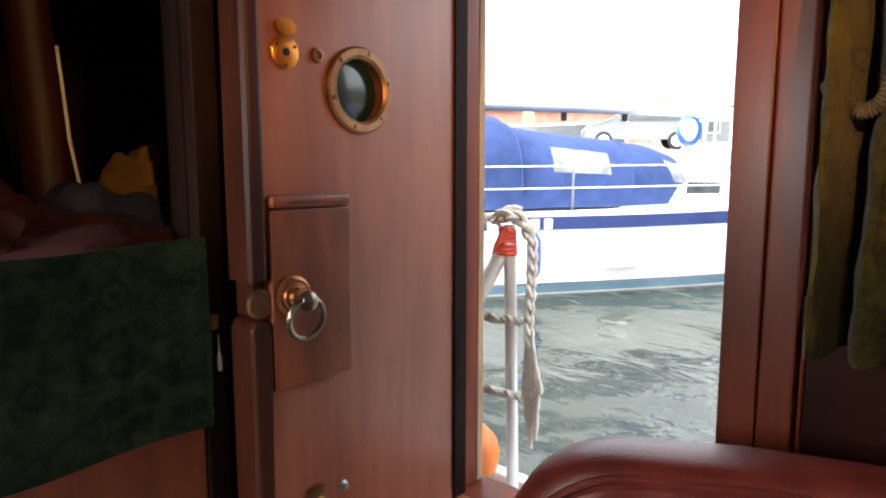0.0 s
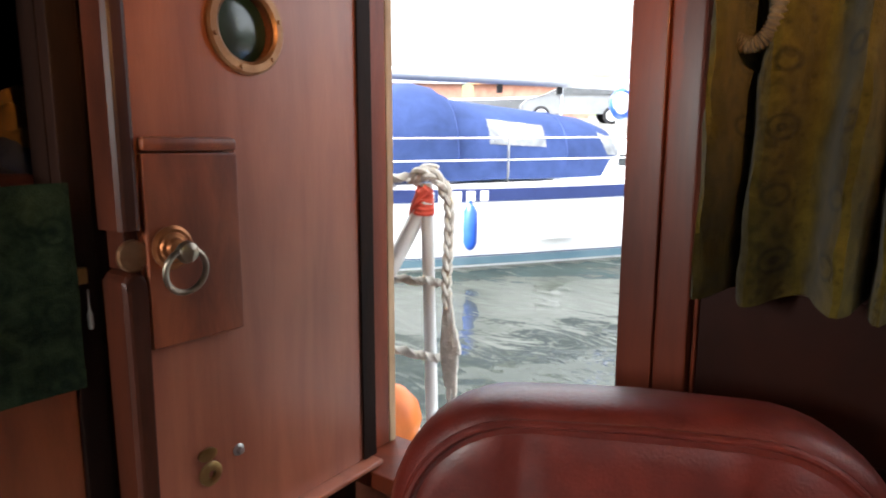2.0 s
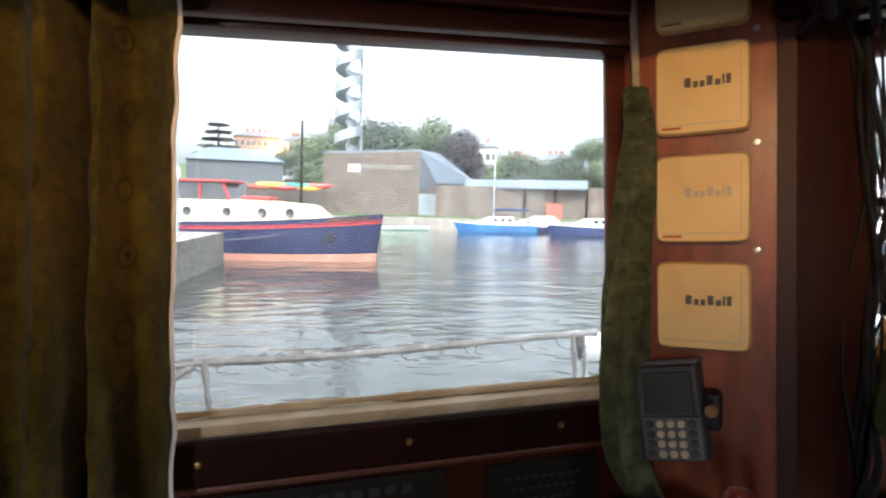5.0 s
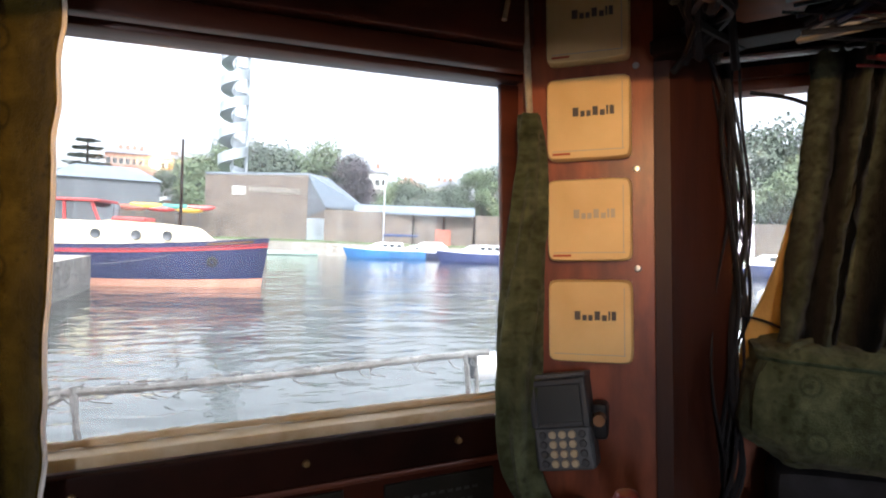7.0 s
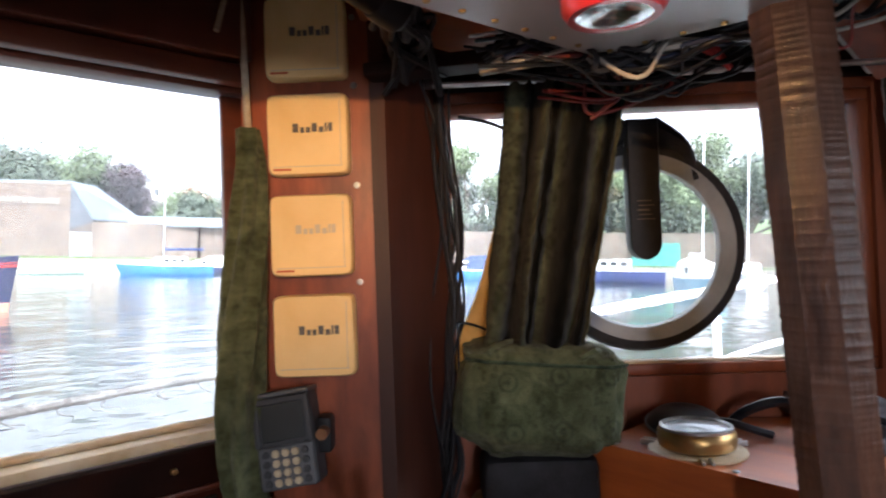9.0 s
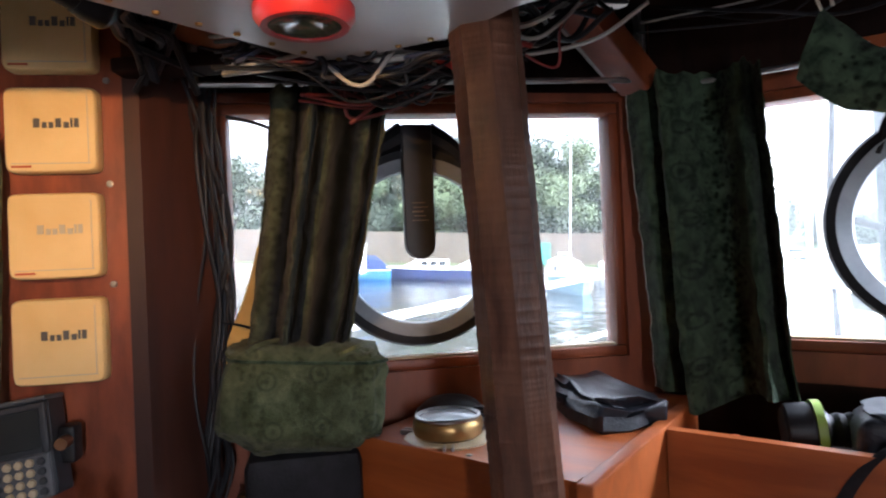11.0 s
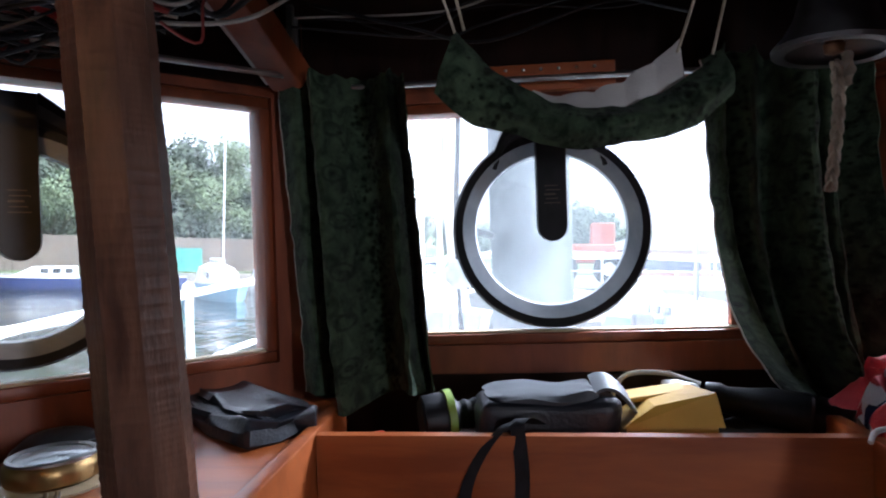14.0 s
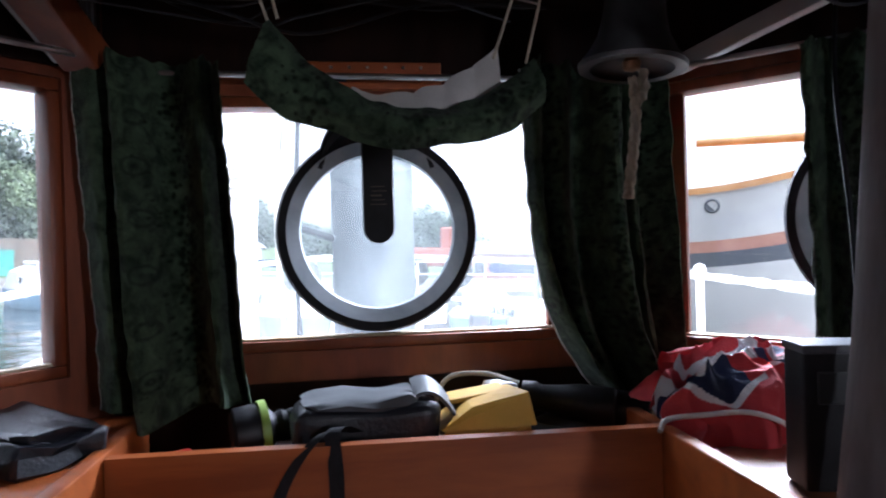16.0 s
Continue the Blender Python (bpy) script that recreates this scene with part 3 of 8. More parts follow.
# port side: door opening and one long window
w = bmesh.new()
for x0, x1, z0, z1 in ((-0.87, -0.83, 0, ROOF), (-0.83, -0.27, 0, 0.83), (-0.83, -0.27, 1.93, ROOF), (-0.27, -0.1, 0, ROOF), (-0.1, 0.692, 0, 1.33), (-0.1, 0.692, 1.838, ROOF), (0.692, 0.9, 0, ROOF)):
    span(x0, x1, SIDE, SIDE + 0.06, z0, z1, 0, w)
# cabin length split off, its near-black colour standing for the cabin's shade
solid("wall_cabin_port", span(-2.4, -0.871, SIDE, SIDE + 0.06, 0, ROOF), DARK, "cabin side wall, coloured dark for cabin shade", "wall")
solid("wall_port", w, MAHOGANY, "dark varnished mahogany wheelhouse side", "wall")
# starboard side, unseen: the slot is added to let the side fill in
w = bmesh.new()
for x0, x1, z0, z1 in ((-2.4, -0.80, 0, ROOF), (-0.80, -0.60, 0, 1.45), (-0.80, -0.60, 1.90, ROOF), (-0.60, 0.9, 0, ROOF)):
    span(x0, x1, mirror(SIDE) - 0.06, mirror(SIDE), z0, z1, 0, w)
solid("wall_starboard", w, MAHOGANY, "dark varnished mahogany wheelhouse side", "wall")

# forward corners and front, each with a window
CH = 1.83
A0, A1 = (0.972, CH - 0.972), (1.472, CH - 1.472)
w = bmesh.new()
plan_wall(w, (0.865, 0.965), (1.515, 0.315), 0, 1.37)
plan_wall(w, (0.865, 0.965), (1.515, 0.315), 1.83, ROOF)
plan_wall(w, (0.865, 0.965), A0, 1.37, 1.83)
plan_wall(w, A1, (1.515, 0.315), 1.37, 1.83)
solid("wall_port_bow", w, FRAMEWOOD, "reddish wooden angled corner of the wheelhouse", "wall")
w = bmesh.new()
m3 = lambda p: (p[0], mirror(p[1]))
plan_wall(w, m3((0.865, 0.965)), m3((1.515, 0.315)), 0, 1.37, 0.06, -1)
plan_wall(w, m3((0.865, 0.965)), m3((1.515, 0.315)), 1.83, ROOF, 0.06, -1)
plan_wall(w, m3((0.865, 0.965)), m3(A0), 1.37, 1.83, 0.06, -1)
plan_wall(w, m3(A1), m3((1.515, 0.315)), 1.37, 1.83, 0.06, -1)
solid("wall_starboard_bow", w, FRAMEWOOD, "reddish wooden angled corner of the wheelhouse", "wall")
w = bmesh.new()
F = 1.515
span(F, F + 0.06, 0.34, mirror(0.34), 0, 1.385, 0, w)
span(F, F + 0.06, 0.34, mirror(0.34), 1.815, ROOF, 0, w)
span(F, F + 0.06, 0.34, 0.20, 1.385, 1.815, 0, w)
span(F, F + 0.06, mirror(0.20), mirror(0.34), 1.385, 1.815, 0, w)
solid("wall_front", w, FRAMEWOOD, "reddish wooden wheelhouse front", "wall")

# after bulkhead with the opening into the dark cabin
w = bmesh.new()
# added length up to y = 0 keeps the starboard fill off the cabin
for y0, y1, z0, z1 in ((-1.225, 0.0, 0, ROOF), (0.0, 0.425, 0, 1.15), (0.0, 0.425, 1.93, ROOF), (0.425, 0.965, 0, ROOF)):
    span(-0.92, -0.87, y0, y1, z0, z1, 0, w)
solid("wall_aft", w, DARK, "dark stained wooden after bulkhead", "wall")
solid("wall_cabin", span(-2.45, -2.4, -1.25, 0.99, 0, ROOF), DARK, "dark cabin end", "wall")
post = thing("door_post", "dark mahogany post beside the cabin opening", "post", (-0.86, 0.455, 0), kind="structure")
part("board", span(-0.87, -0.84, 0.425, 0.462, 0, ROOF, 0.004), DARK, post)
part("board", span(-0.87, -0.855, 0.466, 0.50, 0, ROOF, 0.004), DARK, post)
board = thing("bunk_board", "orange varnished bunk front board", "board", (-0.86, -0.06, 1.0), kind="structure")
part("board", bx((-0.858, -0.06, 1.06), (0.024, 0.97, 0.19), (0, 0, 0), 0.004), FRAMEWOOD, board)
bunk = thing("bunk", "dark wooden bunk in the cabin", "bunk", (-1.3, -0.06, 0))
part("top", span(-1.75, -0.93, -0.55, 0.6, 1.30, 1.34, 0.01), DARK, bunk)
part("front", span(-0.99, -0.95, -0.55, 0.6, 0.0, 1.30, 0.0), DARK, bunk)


# frames, sills and panes
def window_set(name, label, p, q, z0, z1, depth, pane, out, sill=True):
    """Rebated frame, pane and sill in an opening from p to q; out is the way outdoors."""
    o = Vector((*out, 0)).normalized()
    P, Q = Vector((*p, 0)), Vector((*q, 0))
    c = (P + Q) / 2
    win = thing(name, label, "window", (c.x, c.y, z0), kind="structure")
    f = bmesh.new()
    fw = 0.012 if name == "window_1" else 0.018
    inset = o * 0.032
    d = (Q - P).normalized()
    for a, b in (((P + inset).to_tuple(), z0), ((P + inset).to_tuple(), z1)):
        s = 1 if b == z0 else -1
        bar(Vector((*(P + inset + d * 0.0005).xy, b + s * fw / 2)), Vector((*(Q + inset - d * 0.0005).xy, b + s * fw / 2)), 0.05, fw, 0.003, f)
    for e, s in ((P, 1), (Q, -1)):
        bar(Vector((*(e + inset + d * s * fw / 2).xy, z0 + fw + 0.0005)), Vector((*(e + inset + d * s * fw / 2).xy, z1 - fw - 0.0005)), 0.05 if abs(d.x) < 0.3 else fw, fw if abs(d.x) < 0.3 else 0.05, 0.003, f, 0 if abs(abs(d.x) - abs(d.y)) > 0.2 else 45)
    part("window_frame", f, FRAMEWOOD if name != "window_1" else MAHOGANY_X, win)
    g = bar(Vector((*(P + o * 0.04).xy, (z0 + z1) / 2)), Vector((*(Q + o * 0.04).xy, (z0 + z1) / 2)), 0.004, z1 - z0 - 0.002)
    ob = part("pane", g, pane, win, "", False)
    ob.visible_shadow = False
    if sill:
        s = bar(Vector((*(P + o * 0.026).xy, z0 + 0.02)), Vector((*(Q + o * 0.026).xy, z0 + 0.02)), 0.02, 0.005, 0.002)
        part("window_sill", s, PALEWOOD, win, "bleached strip of sill varnish")
    return win


win1 = window_set("window_1", "long side window with bleached sill, closed", (-0.1, SIDE), (0.692, SIDE), 1.335, 1.838, 0.05, SIDEPANE, (0, 1), False)
part("window_sill", span(-0.1, 0.692, SIDE - 0.004, SIDE + 0.05, 1.336, 1.351, 0.004), PALEWOOD, win1, "bleached yellow-edged sill")
part("window_sill", frayed([(-0.1, SIDE + 0.03, 1.355), (0.2, SIDE + 0.03, 1.357), (0.692, SIDE + 0.03, 1.356)], 0.005), PALEWOOD, win1, "uneven bead of old yellow putty")
window_set("window_2", "angled bow window in reddish wooden frame", A0, A1, 1.37, 1.83, 0.05, SIDEPANE, (1, 1))
window_set("window_3", "salt-hazed front window in wooden frame", (F, 0.20), (F, mirror(0.20)), 1.385, 1.815, 0.05, SALTPANE, (1, 0))
window_set("window_4", "angled bow window in reddish wooden frame", m3(A0), m3(A1), 1.37, 1.83, 0.05, PANE, (1, -1))


# clear-view screens
def clear_view(centre, out, label):
    o = Vector((*out, 0)).normalized()
    c = Vector(centre)
    t = thing("clear_view_screen", label, "window wiper", tuple(c), group="clear view screens")
    m = aim(c, o)
    part("rubber_rim", lathe([(0.158, -0.010), (0.171, -0.012), (0.176, 0.0), (0.171, 0.016), (0.156, 0.016), (0.158, -0.010)], 64, m), RUBBER, t, "perished black rubber rim")
    part("ring", lathe([(0.1575, -0.011), (0.1575, 0.014), (0.137, 0.020), (0.134, 0.016), (0.136, 0.004), (0.1575, -0.011)], 64, m), RINGGREY, t, "grey metal ring")
    disc = part("disc", lathe([(0, 0.012), (0.135, 0.012), (0.135, 0.015), (0, 0.015)], 48, m), PANE, t, "", False)
    disc.visible_shadow = False
    side = o.cross(Vector((0, 0, 1)))
    b = bmesh.new()
    prof = [(-0.0265, 0.21)] + [(-0.0265, 0.005)] + [(0.0265 * math.cos(math.pi + a * math.pi / 10), 0.005 + 0.0265 * math.sin(math.pi + a * math.pi / 10)) for a in range(1, 10)] + [(0.0265, 0.005), (0.0265, 0.21)]
    rings = []
    for dep, k in ((-0.038, 0.92), (-0.034, 1.0), (-0.012, 1.0)):
        rings.append([c + side * (x * k) + Vector((0, 0, z)) + o * dep for x, z in prof])
    loft(rings, b)
    arm = part("motor_arm", b, BLACK, t, "black motor housing")
    for i in range(5):
        part("print_line", bar(c + o * -0.0395 + side * (-0.013 + 0.002 * (i % 2)) + Vector((0, 0, 0.045 + i * 0.0075)), c + o * -0.0395 + side * (0.014 - 0.004 * (i % 3)) + Vector((0, 0, 0.045 + i * 0.0075)), 0.001, 0.0016 if i != 2 else 0.003), DULLPRINT, arm, "worn gold print")
    b = bmesh.new()
    for s in (-1, 1):
        p = [c + side * s * 0.02 + Vector((0, 0, 0.2)) + o * -0.012, c + side * s * 0.075 + Vector((0, 0, 0.165)) + o * -0.008, c + side * s * 0.10 + Vector((0, 0, 0.112)) + o * 0.0]
        tube(curve_points(p, 5), [0.022, 0.021, 0.02, 0.018, 0.016, 0.014, 0.012, 0.010, 0.009, 0.008, 0.007], 8, b)
    part("bracket", b, BLACK, t, "black curved mounting arms")
    return t


clear_view((1.234, 0.647, 1.582), (1, 1), "round black-rimmed clear-view screen in the angled window")
clear_view((1.543, -0.123, 1.585), (1, 0), "round black-rimmed clear-view screen in the front window")
clear_view((1.243, mirror(0.638), 1.585), (1, -1), "round black-rimmed clear-view screen in the angled window")

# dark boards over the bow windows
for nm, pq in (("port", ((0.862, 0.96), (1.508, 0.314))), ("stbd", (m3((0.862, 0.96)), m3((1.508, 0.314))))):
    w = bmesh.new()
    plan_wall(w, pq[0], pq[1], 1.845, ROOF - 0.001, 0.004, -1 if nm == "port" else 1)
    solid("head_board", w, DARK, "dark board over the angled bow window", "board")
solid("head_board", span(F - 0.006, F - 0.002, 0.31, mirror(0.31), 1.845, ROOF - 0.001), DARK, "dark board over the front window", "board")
# thin dark sheet that puts the shade under the front sill into colour
solid("sill_shade", span(F - 0.006, F - 0.002, 0.31, mirror(0.31), 1.2, 1.335), DARK, "dark sheet standing for the shade under the front sill", "board")

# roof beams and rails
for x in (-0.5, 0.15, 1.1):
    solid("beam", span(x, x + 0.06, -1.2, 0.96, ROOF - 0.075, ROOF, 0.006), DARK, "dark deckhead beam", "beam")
knee = thing("beam", "pale-edged wooden diagonal roof beam", "beam", (1.42, 0.30, 1.85), kind="structure")
part("beam", bar((1.455, 0.312, 1.852), (1.30, 0.362, 1.962), 0.062, 0.05, 0.006), FRAMEWOOD, knee)
part("edge", bar((1.452, 0.347, 1.862), (1.302, 0.397, 1.964), 0.008, 0.046, 0.002), PANEL, knee, "pale painted edge")
knee = thing("beam", "pale grey diagonal roof beam", "beam", (1.40, -0.55, 1.85), kind="structure")
part("beam", bar((1.43, -0.626, 1.848), (1.12, -0.752, 1.900), 0.022, 0.030, 0.004), PANEL, knee)

# port side trim: jamb, rail under the window, wainscot, ledge
trim = thing("door_frame", "reddish mahogany door frame", "door frame", (-0.26, 0.95, 0), kind="structure")
part("jamb", span(-0.300, -0.248, 0.930, 1.04, 0.836, 1.93, 0.004), JAMBWOOD, trim)
part("jamb", span(-0.2475, -0.202, 0.933, 0.964, 0.836, 1.93, 0.005), JAMBWOOD, trim)
part("jamb", span(-0.850, -0.814, 0.955, 1.0135, 0.836, 1.93, 0.004), JAMBWOOD, trim)
part("jamb", span(-0.850, -0.814, 1.014, 1.034, 0.836, 1.93, 0.003), BAREWOOD, trim, "weathered bare wood edge")
part("lintel", span(-0.850, -0.202, 0.93, 0.964, 1.931, 1.965, 0.004), JAMBWOOD, trim)
part("sill", span(-0.850, -0.202, 0.90, 1.05, 0.80, 0.835, 0.004), JAMBWOOD, trim)
rail = thing("trim", "dark mahogany rail under the side window", "trim", (0.25, 0.95, 1.3), kind="structure")
part("rail", span(-0.201, 0.68, 0.945, 0.964, 1.283, 1.335, 0.004), SHADEMAHOGANY, rail)
part("bead", span(-0.201, 0.68, 0.952, 0.964, 1.272, 1.281, 0.003), MAHOGANY_X, rail)
for x in (0.10, 0.35, 0.56):
    part("screw", lathe([(0.0, 0.006), (0.004, 0.005), (0.005, 0.0)], 10, aim((x, 0.945, 1.312), (0, -1, 0))), BRASS, rail)
ledge = thing("ledge", "dark mahogany ledge along the side", "ledge", (0.2, 0.93, 1.0), kind="structure")
part("shelf", span(-0.2, 0.55, 0.90, 0.9565, 1.035, 1.055, 0.005), SHADEMAHOGANY, ledge)
part("moulding", span(-0.2, 0.55, 0.935, 0.9565, 1.056, 1.075, 0.006), SHADEMAHOGANY, ledge)
# thin panel over the wall, its dark colour carrying the shade there
solid("wainscot", span(-0.194, 0.68, 0.957, 0.9645, 0.0, 1.2715), SHADEMAHOGANY, "mahogany panel under the side window, shade in its colour", "panel")
solid("trim", span(-0.2015, -0.1945, 0.95, 0.964, 0.9, 1.282, 0.003), JAMBWOOD, "narrow upright mahogany bead", "trim")
head = thing("trim", "dark boards over the side window", "trim", (0.25, 0.95, 1.85), kind="structure")
part("rail", span(-0.201, 0.68, 0.94, 0.964, 1.831, 1.86, 0.005), MAHOGANY_X, head)
part("rail", span(-0.201, 0.68, 0.925, 0.964, 1.862, 1.965, 0.005), MAHOGANY_X, head)

# the corner board that carries the instruments
corner = thing("corner_panel", "reddish mahogany instrument board in the corner", "panel", (0.74, 0.9, 0), kind="structure")
part("board", prism([(0.683, 0.963), (0.813, 0.833), (0.83, 0.85), (0.72, 0.963)], 0.0, ROOF), REDMAHOGANY, corner, "", False)
part("post", prism([(0.806, 0.826), (0.822, 0.812), (0.925, 0.80), (0.945, 0.885), (0.865, 0.965), (0.835, 0.85)], 0.0, ROOF), DARKPOST, corner, "", False)


# ---- things aboard ----
def uv_cloth(ob, nu, nv, su, sv):
    """Lay pattern coordinates on a cloth by height and width."""
    me = ob.data
    uv = me.uv_layers["pattern"] if "pattern" in me.uv_layers else me.uv_layers.new(name="pattern")
    co = np.empty(len(me.vertices) * 3)
    me.vertices.foreach_get("co", co)
    co = co.reshape(-1, 3)
    idx = np.empty(len(me.loops), dtype=int)
    me.loops.foreach_get("vertex_index", idx)
    flat = co[:, :2] @ np.array([su[0], su[1]])
    out = np.stack([flat[idx] * nu, co[idx, 2] * nv], 1)
    uv.data.foreach_set("uv", out.ravel())
    return ob


def lay_pattern(ob, su, sv):
    """Scale a sheet's own cloth coordinates to its size."""
    uv = ob.data.uv_layers["pattern"]
    co = np.empty(len(ob.data.loops) * 2)
    uv.data.foreach_get("uv", co)
    uv.data.foreach_set("uv", (co.reshape(-1, 2) * (su, sv)).ravel())
    return ob


def curtain(name, label, material, top0, top1, bot0, bot1, zt, zb, folds, amp, out, seed=0, lining=None, edge=(), hem=0.012, power=0.8, nv=44, late=1.0):
    """A hanging curtain between two plan points at the top and two at the bottom, folded towards out."""
    T0, T1, B0, B1 = (Vector((*p, 0)) for p in (top0, top1, bot0, bot1))
    o = Vector((*out, 0)).normalized()
    c = (T0 + T1) / 2
    t = thing(name, label, "curtain", (c.x, c.y, zb))
    nu = folds * 14

    def f(u, v, off=0.0):
        uu = u + 0.05 * math.sin(2 * math.pi * (u * 1.7 + seed)) + 0.012 * noise.noise(Vector((u * 6, v * 3, seed)))
        p = (T0.lerp(T1, uu)).lerp(B0.lerp(B1, uu), v ** late)
        ph = 2 * math.pi * folds * (u + 0.06 * noise.noise(Vector((u * 3, v * 1.2, seed + 5))))
        s = math.sin(ph)
        depth = amp * (0.55 + 0.6 * v) * math.copysign(abs(s) ** power, s) * (1 + 0.4 * noise.noise(Vector((u * 4, v * 2, seed + 9))))
        depth += 0.5 * amp * math.sin(ph * 0.5 + seed)
        p = p + o * (depth + off)
        p += Vector((0.004 * noise.noise(Vector((u * 20, v * 16, seed))), 0.004 * noise.noise(Vector((v * 20, u * 16, seed + 3))), 0))
        z = zt + (zb - zt) * v + hem * math.sin(ph * 0.5 + 1) * v + 0.016 * max(0, 1 - v / 0.05) * (noise.noise(Vector((u * 17, 0, seed))) + 0.5 * abs(math.sin(ph * 0.5)))
        return p.x, p.y, z

    d = (T1 - T0).normalized()
    lay_pattern(part("cloth", sheet(f, nu, nv, 0.0025), material, t), 13 * 1.5 * (T1 - T0).length, 13 * (zt - zb))
    for e in edge:
        part("selvedge", tube([Vector(f(e, k / 40)) - o * 0.002 + d * (0.002 if e else -0.002) for k in range(41)], 0.0026, 6), LINING, t, "pale selvedge")
    if lining:
        part("lining", sheet(lambda u, v: f(u, v * 0.99, -0.006), nu, nv, 0.001), lining, t, "pale lining")
    return t


# the open door, hinged on its far edge; u runs from the free edge to the hinge, n faces forward
DU = Vector((-0.02, 0.9998, 0))
DN = Vector((0.9998, 0.02, 0))
DK = 1.033
D0 = Vector((-0.757, 0.475, 0)) * DK


def dp(u, z, n=0.0):
    v = D0 + DU * u * DK + DN * n
    return Vector((v.x, v.y, EYE + (z - EYE) * DK))


door = thing("door_1", "open varnished mahogany wheelhouse door with porthole", "door", tuple(dp(0.43, 0.84)), kind="structure")
leaf = bmesh.new()
hole_u, hole_z, hole_r = 0.1765, 1.622, 0.052
DW, DZ0, DZ1 = 0.437, 0.87, 1.912
ring_n = 32
fr = [[leaf.verts.new(dp(hole_u + hole_r * math.cos(2 * math.pi * k / ring_n), hole_z + hole_r * math.sin(2 * math.pi * k / ring_n), n)) for k in range(ring_n)] for n in (0.0, -0.04)]


def edge_point(k, n):
    a = 2 * math.pi * k / ring_n
    cx, cz = math.cos(a), math.sin(a)
    ts = []
    if abs(cx) > 1e-6:
        ts.append(((DW if cx > 0 else 0.0) - hole_u) / cx)
    if abs(cz) > 1e-6:
        ts.append(((DZ1 if cz > 0 else DZ0) - hole_z) / cz)
    t = min(ts)
    return dp(hole_u + t * cx, hole_z + t * cz, n)


DC = ((DW, DZ1), (0.0, DZ1), (0.0, DZ0), (DW, DZ0))
ou = [[leaf.verts.new(edge_point(k, n)) for k in range(ring_n)] for n in (0.0, -0.04)]
corners = [[leaf.verts.new(dp(u, z, n)) for u, z in DC] for n in (0.0, -0.04)]
ca = [math.atan2(z - hole_z, u - hole_u) % (2 * math.pi) for u, z in DC]
for s in (0, 1):
    for k in range(ring_n):
        j = (k + 1) % ring_n
        a0, a1 = 2 * math.pi * k / ring_n, 2 * math.pi * (k + 1) / ring_n
        mid = [corners[s][i] for i in range(4) if a0 < ca[i] < a1]
        leaf.faces.new([fr[s][k], ou[s][k], *mid, ou[s][j], fr[s][j]])
for k in range(ring_n):
    j = (k + 1) % ring_n
    a0, a1 = 2 * math.pi * k / ring_n, 2 * math.pi * (k + 1) / ring_n
    leaf.faces.new((fr[0][k], fr[0][j], fr[1][j], fr[1][k]))
    mid = [i for i in range(4) if a0 < ca[i] < a1]
    if mid:
        i = mid[0]
        leaf.faces.new((ou[0][k], corners[0][i], corners[1][i], ou[1][k]))
        leaf.faces.new((corners[0][i], ou[0][j], ou[1][j], corners[1][i]))
    else:
        leaf.faces.new((ou[0][k], ou[0][j], ou[1][j], ou[1][k]))
part("leaf", leaf, MAHOGANY, door, "", False)
ANG = math.degrees(math.atan2(DU.y, DU.x))


def dbox(u0, u1, z0, z1, n0, n1, bev=0.003):
    return bx(dp((u0 + u1) / 2, (z0 + z1) / 2, (n0 + n1) / 2), ((u1 - u0) * DK, n1 - n0, (z1 - z0) * DK), (0, 0, ANG), bev)


def dlip(z0, z1, top):
    """The rounded closing strip; its head curls over to the edge where it starts below the latch."""
    rings = []
    for n, w in ((-0.042, 0.0), (0.006, 0.0), (0.012, 0.004), (0.0135, 0.008)):
        left = [(-0.030 + w, z0), (-0.030 + w, z1 - (0.012 if top else 0))]
        head = [(-0.012 + 0.012 * math.cos(math.pi - a * math.pi / 8) * (1.4 if a < 4 else 1), z1 - 0.016 + 0.016 * math.sin(a * math.pi / 8) - w) for a in range(9)] if top else [(-0.030 + w, z1), (-0.001 - w, z1)]
        rings.append([dp(u, z, n) for u, z in left + head + [(-0.001 - w, z0)]])
    return loft(rings)


part("edge_lip", dlip(1.352, DZ1, False), SHADEEDGE, door, "rounded closing edge, darkened for shade", False)
part("edge_lip", dlip(DZ0, 1.300, True), SHADEEDGE, door, "rounded closing edge, darkened for shade", False)
part("edge_lip", dbox(-0.021, -0.001, 1.301, 1.351, -0.042, 0.001, 0.003), SHADEEDGE, door, "notch for the latch")
part("lock_plate", dbox(0.002, 0.1435, 1.193, 1.448, 0.0005, 0.015, 0.0045), REDMAHOGANY, door, "raised reddish mahogany lock board")
part("lock_cap", dbox(0.002, 0.1405, 1.449, 1.468, 0.0005, 0.021, 0.0065), REDMAHOGANY, door, "moulded top of the lock board")
# shade along the hinge is put into the dark colour of this strip
part("stile", dbox(0.402, 0.437, 0.87, 1.912, 0.0005, 0.006, 0.002), DARK, door, "hinge stile coloured dark for its shade")
ring = part("porthole_ring", lathe([(0.0485, 0.0), (0.0675, 0.0), (0.0675, 0.005), (0.064, 0.009), (0.0535, 0.009), (0.0485, 0.005), (0.0485, 0.0)], 40, aim(dp(hole_u, hole_z, 0.0005), DN)), BRONZE, door, "dull bronze porthole ring")
part("porthole_glass", lathe([(0, -0.022), (0.0515, -0.022), (0.0515, -0.016), (0.034, -0.013), (0, -0.012)], 32, aim(dp(hole_u, hole_z), DN)), PORTGLASS, door, "dark green glass")
